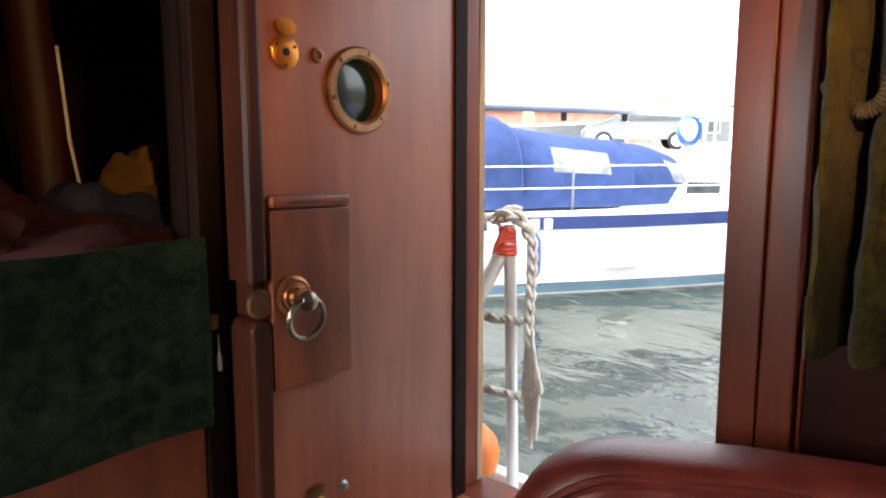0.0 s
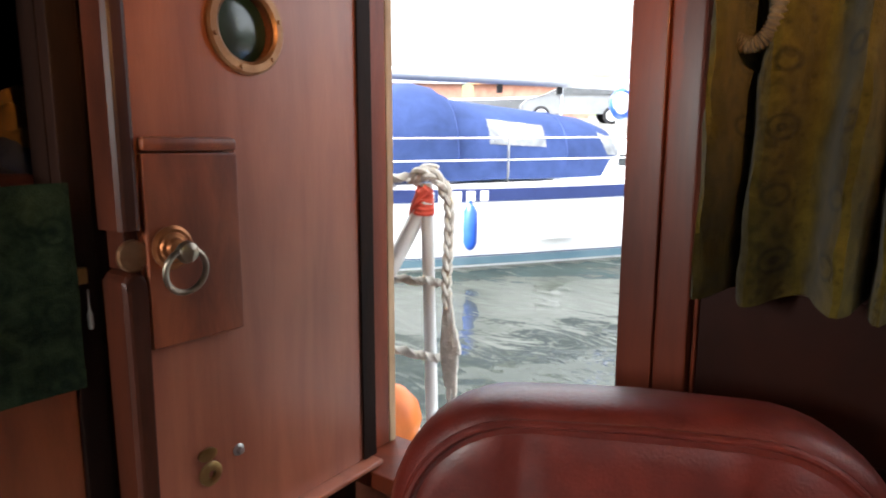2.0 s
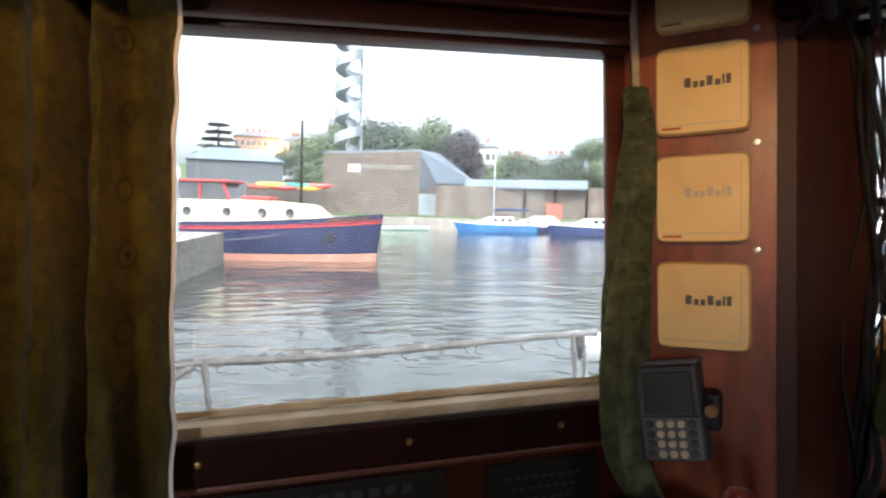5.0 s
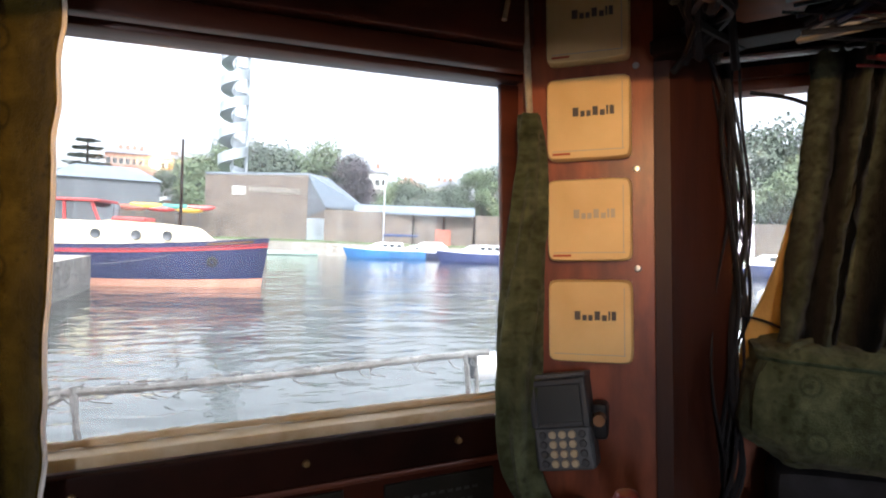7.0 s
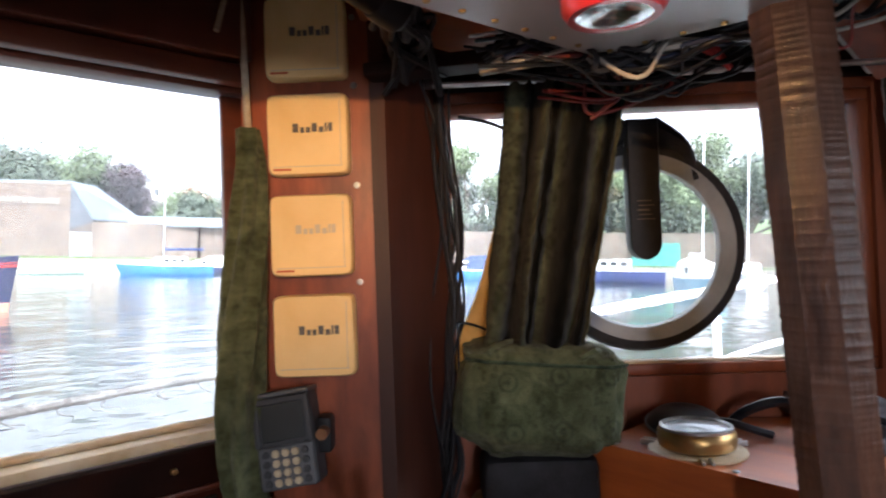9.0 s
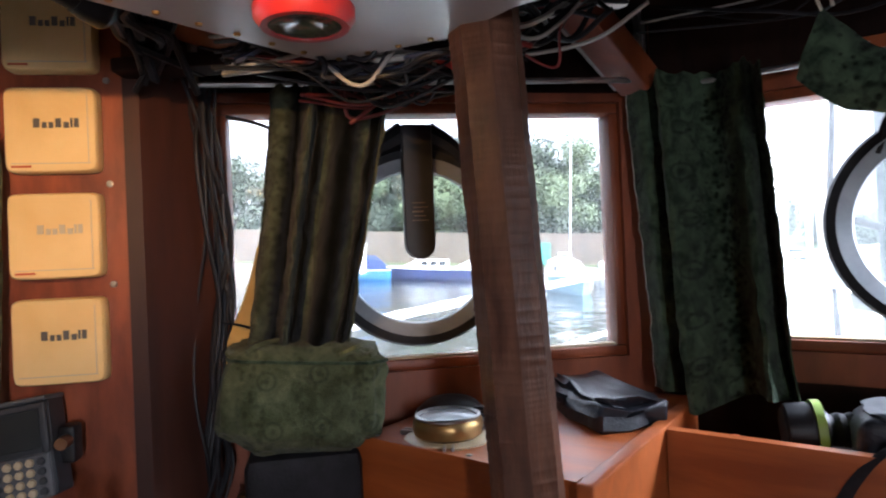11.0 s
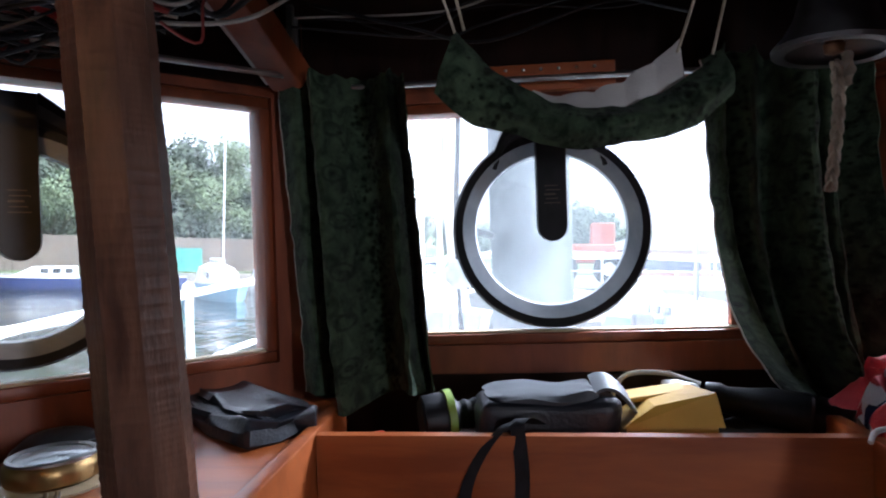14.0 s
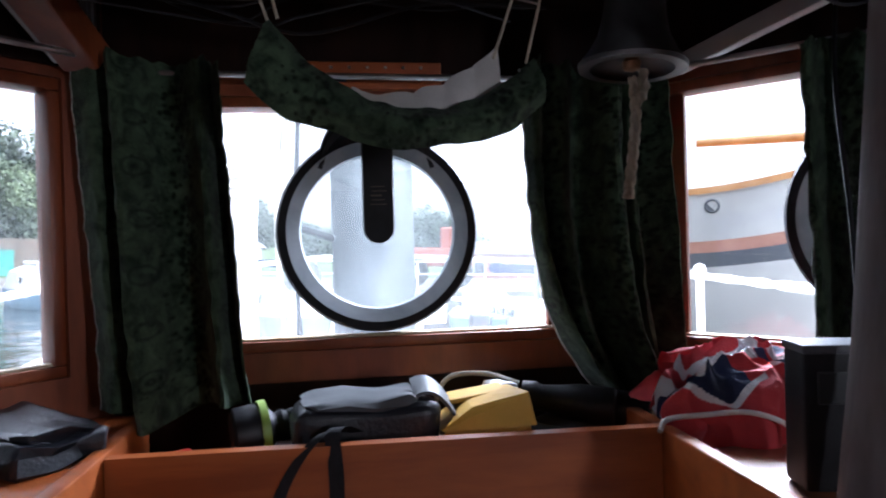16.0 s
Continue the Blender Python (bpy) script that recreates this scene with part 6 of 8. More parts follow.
cable_loom("thick black cable loom from the corner to the console", (0.84, 0.76, 1.84), (0.62, 0.56, 1.90), 0.01, 14, 4, (0.003, 0.007), (BLACK, RUBBER, BLACK))
cable_loom("black cables running along the deckhead", (1.38, 0.25, 1.93), (1.40, -0.35, 1.94), 0.015, 5, 5, (0.0015, 0.003), (BLACK, BLACK, GREYCABLE))
cable_loom("tangle of black cables over the starboard window", (1.15, -0.62, 1.90), (1.0, -0.90, 1.88), 0.04, 18, 6, (0.0015, 0.003), (BLACK, RUBBER, DARKGREY))
cable_loom("loop of red cables on the curtain", (0.98, 0.62, 1.83), (1.10, 0.52, 1.83), 0.045, 7, 7, (0.002, 0.003), (REDCABLE,))
fl = thing("cable_loom", "black cables falling down beside the corner post", "cables", (0.93, 0.79, 1.2), group="cable looms")
for k in range(20):
    x0 = 0.892 + 0.035 * rnd.random()
    y0 = 0.818 + rnd.uniform(-0.025, 0.02)
    q = [(x0 + rnd.uniform(-.03, .05), y0, 1.86)] + [(x0 + rnd.uniform(-0.02, 0.022) + (0.018 if 1.45 < z < 1.75 else 0), y0 - 0.01 + rnd.uniform(-0.014, 0.014), z) for z in (1.75, 1.62, 1.5, 1.38, 1.27)] + [(x0 + rnd.uniform(-0.02, 0.02), y0, 1.19)]
    part("cable", tube(curve_points(q, 6), rnd.uniform(0.0018, 0.0045), 6), (BLACK, RUBBER, BLACK, DARKGREY)[k % 4], fl)
part("cable", tube(curve_points([(0.94, 0.78, 1.79), (0.98, 0.74, 1.775), (1.03, 0.70, 1.74)], 6), 0.003, 6), BLACK, fl)
part("cable", tube(curve_points([(0.92, 0.79, 1.48), (0.95, 0.765, 1.47), (0.98, 0.74, 1.45)], 6), 0.002, 6), BLACK, fl)
tubes = thing("switch", "white plastic plug hanging by the post", "plug", (0.985, 0.40, 1.86))
part("plug", lathe([(0, 0), (0.012, 0), (0.014, 0.03), (0.010, 0.05), (0, 0.05)], 14, aim((0.985, 0.395, 1.815), (0.1, 0.1, 1))), WHITE, tubes)
part("cable", tube([(0.99, 0.40, 1.86), (1.0, 0.41, 1.965)], 0.004, 6), GREYCABLE, tubes)
rt = thing("clip", "red crocodile clip hanging on a cable", "clip", (1.05, 0.44, 1.80))
part("jaw", tube([(1.03, 0.46, 1.835), (1.05, 0.435, 1.825), (1.065, 0.42, 1.80)], [0.005, 0.008, 0.004], 8), REDPLASTIC, rt)
part("cable", tube([(1.03, 0.46, 1.835), (1.02, 0.47, 1.90), (1.02, 0.47, 1.965)], 0.003, 6), REDCABLE, rt)
rbx = thing("box", "red box on the deckhead by the post", "box", (0.90, 0.27, 1.93))
part("box", bx((0.93, 0.215, 1.93), (0.04, 0.04, 0.075), (0, 0, 10), 0.006), REDPLASTIC, rbx)
wl1 = thing("lamp", "small white plastic lamp on the beam", "lamp", (1.22, 0.26, 1.90))
part("shade", lathe([(0.0, 0.0), (0.026, 0.0), (0.024, 0.03), (0.012, 0.05), (0, 0.05)], 20, aim((1.16, 0.255, 1.895), (0.2, -0.2, 1))), WHITE, wl1)
part("stem", tube([(1.165, 0.25, 1.94), (1.17, 0.25, 1.968)], 0.006, 8), WHITE, wl1)

# ensign, radio, cable and grey post on the starboard bow
en = thing("flag", "crumpled red ensign with blue and white on the shelf", "flag", (1.2, -0.62, 1.28))


def ensign_surface(u, v):
    """A mound of crumpled bunting."""
    x, y = 1.262 + 0.17 * (u - 0.5), -0.612 + 0.24 * (v - 0.5)
    k = max(0.0, 1 - ((u - 0.62) / 0.62) ** 2) * max(0.0, 1 - ((v - 0.45) / 0.58) ** 2)
    q = Vector((u * 2.2, v * 2.6, 3.3))
    ridge = 1 - abs(noise.noise(q * 1.5)) * 2.2
    fine = 1 - abs(noise.noise(q * 4.0 + Vector((5, 1, 0)))) * 2.0
    z = 1.284 + 0.085 * k ** 0.6 + k ** 0.4 * (0.034 * ridge + 0.012 * fine)
    return Vector((x + 0.03 * noise.noise(q * 2 + Vector((9, 0, 0))), y + 0.035 * noise.noise(q * 2 + Vector((0, 9, 0))), max(1.283, z)))


NU, NV = 170, 200
patches = {"red_field": (bmesh.new(), REDCLOTH, "crumpled red bunting"), "white_stripe": (bmesh.new(), WHITECLOTH, "white stripes"), "blue_canton": (bmesh.new(), NAVYCLOTH, "dark blue corner")}
for a in range(NU):
    for c in range(NV):
        u, v = (a + 0.5) / NU, (c + 0.5) / NV
        w = u + 0.09 * math.sin(v * 4.2 + 0.6) + 0.04 * math.sin(v * 11)
        key = "white_stripe" if abs(w - 0.40) < 0.034 or (abs(w - 0.55) < 0.030 and v < 0.8) or (abs(v - 0.45) < 0.035 and 0.56 < w < 0.82) or abs(w - 0.22) < 0.012 and v > 0.5 else "blue_canton" if (0.44 < w < 0.50 and v < 0.7) or (0.23 < w < 0.37 and v > 0.55) or (0.60 < w < 0.68 and v < 0.35) else "red_field"
        pb = patches[key][0]
        pb.faces.new([pb.verts.new(ensign_surface(p / NU, q / NV)) for p, q in ((a, c), (a + 1, c), (a + 1, c + 1), (a, c + 1))])
for key, (pb, m, lab) in patches.items():
    bmesh.ops.remove_doubles(pb, verts=pb.verts, dist=0.0002)
    bmesh.ops.recalc_face_normals(pb, faces=pb.faces[:])
    part(key, pb, m, en, lab)
part("toggle_line", tube(curve_points([(1.205, -0.468, 1.306), (1.215, -0.485, 1.318), (1.20, -0.53, 1.325), (1.18, -0.58, 1.33), (1.155, -0.615, 1.318), (1.125, -0.62, 1.295), (1.11, -0.59, 1.284)], 10), 0.0035, 8), WHITE, en, "white toggle line")
ra = thing("radio", "black portable radio standing on the shelf", "radio", (1.040, -0.586, 1.285))
RM = pose(1.040, -0.586, 1.362, 0, 0, -13)
for nm, c, s, bv, m, lab in (("body", (0, 0, 0), (0.05, 0.086, 0.150), 0.006, BLACK, ""), ("display", (-0.026, 0.0, 0.036), (0.004, 0.060, 0.034), 0.002, LCD, "dark display window"), ("top", (0, 0, 0.076), (0.052, 0.088, 0.010), 0.003, GREYPLASTIC, "grey top")):
    b = bx((0, 0, 0), s, (0, 0, 0), bv)
    b.transform(RM @ Matrix.Translation(c))
    part(nm, b, m, ra, lab)
for k in range(4):
    b = bx((0, 0, 0), (0.001, 0.007, 0.006))
    b.transform(RM @ Matrix.Translation((-0.0258, 0.0 - 0.009 * k + 0.0, -0.010)))
    part("print_mark", b, GREYPLASTIC, ra, "", False)
part("cable", tube(curve_points([(1.18, -0.72, 1.90), (1.14, -0.68, 1.75), (1.08, -0.645, 1.58), (1.018, -0.600, 1.452), (1.002, -0.596, 1.40), (1.003, -0.592, 1.34), (0.998, -0.585, 1.295)], 8), 0.003, 6), BLACK, ra)
gp = thing("post", "grey-brown upright post on the starboard side", "post", (1.0, -0.72, 0))
part("post", tube([(0.93, -0.40, 0.0), (0.93, -0.546, 1.32), (0.93, -0.564, 1.46), (0.93, -0.606, 1.96)], 0.040, 12), GREYPOST, gp)

# warm cabin lamp under the console; its hood and dish are added to shape the light
lampc = Vector((0.204, 0.10, 1.796))
ol = thing("ceiling_lamp", "lit warm cabin lamp under the console, hood added to shape its light", "lamp", tuple(lampc))
part("bulb", lathe([(0.0, 0.011), (0.008, 0.008), (0.0115, 0.0), (0.008, -0.008), (0.0, -0.011)], 20, Matrix.Translation(lampc + Vector((0, -0.005, -0.005)))), BULB, ol, "glowing glass")
part("base", lathe([(0, -0.024), (0.050, -0.024), (0.062, -0.020), (0.062, -0.018), (0.05, -0.021), (0, -0.021)], 28, Matrix.Translation(lampc)), BRASS, ol, "added brass dish that blocks the low lamplight")
hood = []
for k in range(33):
    a = radians(166 + (402 - 166) * k / 32)
    o = Vector((math.cos(a), math.sin(a), 0))
    hood.append([lampc + o * r + Vector((0, 0, z)) for r, z in ((0.054, -0.0205), (0.054, 0.005), (0.051, 0.005), (0.051, -0.0205))])
part("hood", loft(hood), BRASS, ol, "added brass hood that keeps lamplight off bow and cabin")

# ---- own boat outside the wheelhouse ----
hullm = thing("boat_hull", "own wooden boat's white side deck and bulwark", "boat", (0, 0, -0.5), kind="structure")
part("deck", prism([(-3.5, -1.9), (0.9, -1.85), (3.4, -1.2), (5.6, MID), (3.4, 1.05), (0.9, 1.58), (-0.2, 1.50), (-3.5, 1.44)], 0.48, 0.56), DECKWHITE, hullm, "white painted deck", False)
part("side", prism([(-3.5, -1.86), (0.9, -1.81), (3.4, -1.16), (5.5, MID), (3.4, 1.0), (0.9, 1.54), (-0.2, 1.46), (-3.5, 1.40)], -0.75, 0.479), DARKGREY, hullm, "dark hull side", False)
for p, q in (((-3.5, 1.42), (-0.2, 1.48)), ((-0.2, 1.48), (0.9, 1.56)), ((0.9, 1.56), (3.4, 1.03)), ((3.4, 1.03), (5.6, MID)), ((-3.5, -1.88), (0.9, -1.83)), ((0.9, -1.83), (3.4, -1.18)), ((3.4, -1.18), (5.6, MID))):
    part("bulwark", bar((*p, 0.585), (*q, 0.585), 0.05, 0.05, 0.01), WHITE, hullm)
part("foredeck_trunk", bx((3.2, MID, 0.82), (1.7, 1.0, 0.52), (0, 0, 0), 0.05), DECKWHITE, hullm, "white raised foredeck")
mst = thing("mast", "grey painted mast on the foredeck", "mast", (3.15, -0.10, 0.8))
part("mast", tube([(3.15, -0.170, 1.05), (3.15, -0.170, 9.0)], 0.175, 24), MASTGREY, mst)
for k, (y, z) in enumerate(((0.16, 1.5), (0.13, 1.62), (0.19, 1.75), (0.15, 1.9))):
    part("halyard", tube(curve_points([(3.0, y, 1.1), (2.98, y + 0.01 * k, z), (3.02, y - 0.02, 2.6), (3.05, y - 0.04, 6.0)], 6), 0.010, 6), (ROPE, BLACK, ROPE, GREYCABLE)[k], mst)
part("winch", lathe([(0, 0), (0.06, 0), (0.045, 0.05), (0.06, 0.1), (0, 0.1)], 16, aim((2.98, 0.10, 1.45), (-1, 0.3, 0))), STEEL, mst)
part("cleat", bx((2.96, 0.06, 1.62), (0.04, 0.16, 0.03), (20, 0, 0), 0.01), BLACK, mst)
ws = thing("windlass", "white foredeck windlass and bitts", "windlass", (3.9, -0.4, 0.8))
part("drum", tube([(3.7, -0.55, 1.22), (3.7, -0.25, 1.22)], 0.07, 16), WHITE, ws)
part("bitt", span(3.65, 3.75, -0.22, -0.14, 1.08, 1.42, 0.02), WHITE, ws)
part("bitt", span(2.9, 2.98, -0.62, -0.54, 1.08, 1.28, 0.02), DARKGREY, ws)
sl = thing("furled_sail", "white furled sail in a long cover by the mast", "sail", (2.4, 0.36, 1.0))
part("sail", tube(curve_points([(2.45, 0.275, 0.82), (2.45, 0.270, 1.3), (2.45, 0.262, 1.7), (2.45, 0.262, 2.3), (2.45, 0.26, 4.0)], 6), [0.04, 0.042, 0.046, 0.042, 0.05, 0.052, 0.055, 0.05, 0.056, 0.05, 0.052, 0.05, 0.056, 0.05, 0.052, 0.05, 0.05, 0.05, 0.05, 0.05, 0.05, 0.05, 0.05, 0.05, 0.05], 14), WHITECLOTH, sl)
for z in (1.72, 1.75, 1.78, 1.81):
    part("lashing", lathe([(0.052, -0.01), (0.062, 0), (0.052, 0.01)], 16, Matrix.Translation((2.45, 0.262, z))), ROPE, sl)
# port side rails and stanchion with its rope
stn = thing("stanchion", "white gate stanchion wrapped in rope and red twine", "stanchion", (-0.985, 1.36, 0.56))
part("post", tube([(-0.972, 1.37, 0.56), (-0.987, 1.36, 1.36)], 0.0165, 14), WHITE, stn, "white painted post")
part("stay", tube([(-1.42, 1.33, 0.60), (-0.985, 1.355, 1.32)], 0.022, 12), WHITE, stn, "white slanting stay")
part("whipping", lathe([(0.020, -0.036)] + [(0.0285 + 0.0022 * (i % 2) - 0.0006 * i, -0.034 + 0.0055 * i) for i in range(13)] + [(0.017, 0.040)], 18, aim((-0.993, 1.357, 1.315), (0.1, -0.05, 1))), REDTAPE, stn, "red twine whipping")
part("whipping", tube(curve_points([(-1.03, 1.352, 1.262), (-1.012, 1.34, 1.30), (-0.99, 1.335, 1.33), (-0.968, 1.338, 1.35)], 6), 0.011, 8), REDTAPE, stn, "crossing red turns")
part("knot", plait([(-1.04, 1.37, 1.362), (-1.005, 1.345, 1.383), (-0.965, 1.345, 1.386), (-0.935, 1.355, 1.365), (-0.918, 1.357, 1.33)], 0.017), ROPE, stn, "rope knot")
part("knot", plait([(-1.005, 1.37, 1.378), (-0.985, 1.35, 1.396), (-0.96, 1.37, 1.39)], 0.017), ROPE, stn, "rope knot")
part("tail", plait([(-0.925, 1.357, 1.36), (-0.911, 1.357, 1.30), (-0.914, 1.357, 1.20), (-0.918, 1.355, 1.10), (-0.912, 1.353, 1.04)], 0.0135), ROPE, stn, "plaited hanging rope tail")
for k in range(7):
    part("tail", frayed([(-0.914 + 0.004 * (k % 3), 1.352, 1.07), (-0.924 + 0.008 * k, 1.350, 0.99 - 0.008 * k), (-0.926 + 0.0075 * k, 1.349, 0.92), (-0.918 + 0.005 * k, 1.350, 0.86 - 0.03 * (k % 4))], 0.0062, 6), ROPE, stn, "frayed rope end")
for z in (1.105, 0.90):
    part("wrap", rope([(-1.0, 1.345, z), (-0.975, 1.34, z + 0.008), (-0.95, 1.35, z), (-0.96, 1.375, z - 0.005)], 0.010, None, 0.6), ROPE, stn)
for z, nm in ((1.375, "head rope"), (1.10, "rail rope"), (0.895, "rail rope")):
    rp = thing("guard_rope", "weathered white guard rope along the side deck", "rope", (-1.9, 1.4, z), group="guard ropes")
    part("rope", rope([(-3.2, 1.42, z - 0.01), (-1.9, 1.40, z - 0.02), (-0.985, 1.36, z)], 0.012, None, 2.0), ROPE, rp)
buoy = thing("buoy", "orange round fender lying outside the door", "fender", (-1.30, 1.40, 0.56))
part("ball", lathe([(0, -0.11), (0.06, -0.095), (0.10, -0.05), (0.112, 0), (0.10, 0.05), (0.06, 0.095), (0.02, 0.115), (0.02, 0.14), (0, 0.14)], 24, Matrix.Translation((-1.165, 1.40, 0.66)) @ Matrix.Scale(0.9, 4)), COPPERBUOY, buoy)
sr = thing("guard_rope", "frayed white guard rope outside the side window", "rope", (0.2, 1.55, 1.25), group="guard ropes")
part("rope", frayed([(-0.30, 1.575, 1.318), (-0.1, 1.58, 1.303), (0.05, 1.58, 1.306), (0.22, 1.58, 1.302), (0.45, 1.58, 1.303), (0.7, 1.58, 1.310), (0.97, 1.58, 1.314)], 0.0088), GREYROPE, sr, "shaggy laid rope")
for k in range(60):
    x = -0.2 + 1.15 * k / 59 + 0.02 * math.sin(k * 7.1)
    part("frayed_end", tube(curve_points([(x, 1.578, 1.304), (x + 0.015 * math.sin(k * 3.3), 1.575, 1.318 if k % 3 else 1.288), (x + 0.03 * math.cos(k * 2.1), 1.575, 1.315 if k % 3 else 1.278)], 4), 0.0016, 5), GREYROPE, sr)
for x in (0.05, 0.90):
    part("lashing", frayed([(x, 1.575, 1.315), (x + 0.005, 1.57, 1.24), (x + 0.008, 1.575, 1.16), (x + 0.012, 1.575, 0.60)], 0.007, 6), GREYROPE, sr)
part("lashing", frayed([(0.93, 1.578, 1.315), (0.933, 1.575, 1.215), (0.915, 1.575, 1.18)], 0.006, 6), GREYROPE, sr)
part("lashing", frayed([(0.03, 1.578, 1.300), (-0.05, 1.575, 1.262), (-0.13, 1.575, 1.25)], 0.008, 6), GREYROPE, sr)
tb2 = thing("tube", "white plastic tube lashed outside", "tube", (1.05, 1.70, 1.25))
part("tube", tube([(0.97, 1.66, 1.262), (1.45, 1.60, 1.275)], 0.037, 20), WHITE, tb2)
part("mouth", lathe([(0, 0), (0.03, 0), (0.03, 0.01), (0, 0.01)], 20, aim((0.968, 1.6602, 1.262), (-1, 0.1, 0))), DARKGREY, tb2)
part("stand", tube([(1.2, 1.50, 0.56), (1.2, 1.62, 1.24)], 0.02, 8), WHITE, tb2)
# bow rails seen through the angled windows
for s, lab in ((1, "white bow rail and ropes on the port bow"), (-1, "white bow rail and ropes on the starboard bow")):
    ym = (lambda y: y) if s > 0 else mirror
    rr = thing("bow_rail", lab, "rail", (2.9, ym(1.1), 0.8), group="bow rails")
    for (x, y) in ((1.75, 1.38), (2.75, 1.17), (3.5, 0.98)):
        part("stanchion", tube([(x, ym(y), 0.56), (x, ym(y), 1.42)], 0.016, 8), WHITE, rr)
        part("cap", lathe([(0, 0.03), (0.02, 0.02), (0.026, 0), (0.02, -0.02), (0, -0.03)], 12, Matrix.Translation((x, ym(y), 1.43))), WHITE, rr)
    part("rail", frayed([(0.9, ym(1.55), 1.18), (1.75, ym(1.38), 1.34), (2.75, ym(1.17), 1.41), (3.5, ym(0.98), 1.44), (5.4, ym(-0.05), 1.50)], 0.016), WHITE, rr, "white sheathed rope")
    part("rail", frayed([(0.9, ym(1.55), 0.95), (1.75, ym(1.38), 1.06), (2.75, ym(1.17), 1.13), (3.5, ym(0.98), 1.17), (5.4, ym(-0.05), 1.25)], 0.014), WHITE, rr, "white sheathed rope")
    part("boards", bar((1.3, ym(1.40), 0.98), (2.3, ym(1.16), 1.02), 0.20, 0.05, 0.01), WHITE, rr, "white painted board")
bnd = thing("rope_coil", "white rope hanging on the starboard rail", "rope", (1.9, -1.45, 0.9))
for k in range(5):
    x, y = 1.85 + 0.03 * k, mirror(1.345) + 0.006 * k
    part("loop", tube(curve_points([(x, y, 1.34), (x - 0.02, y + 0.03, 1.22), (x, y + 0.02, 1.10 - 0.02 * k), (x + 0.03, y + 0.01, 1.2), (x + 0.015, y, 1.34)], 6), 0.006, 6), ROPE, bnd)


# ---- outside: water, quays, boats, far shore ----
on_board = False
ASPHALT = mat("pale quay paving", (0.12, 0.117, 0.11), (0.17, 0.165, 0.155), rough=0.9, scale=0.6, bump=0.3, fine=8)
STONE = stone_mat("red-brown rubble stone", (0.065, 0.048, 0.037), (0.15, 0.115, 0.09), (0.21, 0.18, 0.15), 0.9)
QUAYSTONE = stone_mat("grey quay stone", (0.19, 0.17, 0.145), (0.28, 0.255, 0.22), (0.30, 0.28, 0.25), 0.8)
ROOFMETAL = mat("pale metal roofing", (0.12, 0.15, 0.185), (0.17, 0.205, 0.245), rough=0.4, scale=0.5, stretch=(6, 1, 1), bump=0.1, fine=3)
DARKCLAD = mat("dark grey cladding", (0.065, 0.072, 0.082), (0.10, 0.11, 0.125), rough=0.6, scale=0.7, bump=0.1)
BRICK = mat("red terrace brick", (0.26, 0.12, 0.085), (0.36, 0.19, 0.14), rough=0.9, scale=1.2, bump=0.2)
RENDERW = mat("white render", (0.36, 0.355, 0.33), (0.46, 0.45, 0.42), rough=0.8, scale=0.6, bump=0.1)
WINDOWDARK = mat("dark window glass", (0.03, 0.035, 0.04), (0.06, 0.065, 0.07), rough=0.15, bump=0)
SLATEROOF = mat("slate roof", (0.12, 0.12, 0.135), (0.19, 0.19, 0.21), rough=0.7, scale=1, bump=0.2)
NAVYHULL = mat("navy hull paint", (0.008, 0.012, 0.05), (0.014, 0.02, 0.075), rough=0.3, scale=1.5, bump=0.02)
REDHULL = mat("red band paint", (0.42, 0.03, 0.03), (0.5, 0.045, 0.04), rough=0.4, bump=0.02)
ANTIFOUL = mat("faded red antifouling", (0.46, 0.20, 0.13), (0.58, 0.28, 0.19), rough=0.7, scale=2, bump=0.1)
CREAMPAINT = mat("cream cabin paint", (0.52, 0.46, 0.30), (0.60, 0.54, 0.37), rough=0.5, scale=1, bump=0.03)
CANVASBLUE = mat("blue acrylic canvas", (0.018, 0.034, 0.105), (0.03, 0.052, 0.15), rough=0.85, spec=0.2, scale=3, bump=0.2, fine=90)
STRIPEBLUE = mat("blue hull stripe", (0.018, 0.03, 0.11), (0.026, 0.042, 0.14), rough=0.35, scale=3, bump=0)
CLEARVINYL = mat("clouded clear vinyl", (0.07, 0.078, 0.09), (0.24, 0.25, 0.26), rough=0.25, scale=2.5, bump=0.3, fine=8)
SKYBLUE = mat("bright blue hull", (0.015, 0.11, 0.30), (0.025, 0.16, 0.38), rough=0.4, scale=1.5, bump=0.02)
PALEBLUE = mat("pale blue hull", (0.26, 0.46, 0.60), (0.34, 0.54, 0.68), rough=0.4, scale=1.5, bump=0.02)
FENDERBLUE = mat("blue fender", (0.015, 0.07, 0.40), (0.025, 0.10, 0.48), rough=0.35, bump=0.02)
BOOTBLUE = mat("faded blue boot top", (0.10, 0.19, 0.25), (0.17, 0.27, 0.33), rough=0.5, scale=1.5, bump=0.03)
SILVER = mat("silver car paint", (0.13, 0.14, 0.15), (0.165, 0.175, 0.185), rough=0.35, scale=2, bump=0, metal=0.3, coat=0.6)
ALU = mat("silver mast alloy", (0.52, 0.54, 0.56), (0.62, 0.64, 0.66), rough=0.4, scale=3, metal=0.5, bump=0.02)
GALV = mat("galvanised steel", (0.34, 0.38, 0.41), (0.46, 0.50, 0.53), rough=0.45, scale=2, metal=0.5, bump=0.05)
VARNISH = mat("orange varnished spar", (0.42, 0.19, 0.06), (0.55, 0.28, 0.10), rough=0.35, scale=3, bump=0.05)
LEAF = mat("summer leaves", (0.085, 0.125, 0.06), (0.155, 0.205, 0.105), rough=0.8, scale=0.35, bump=0, dirt=0.45)
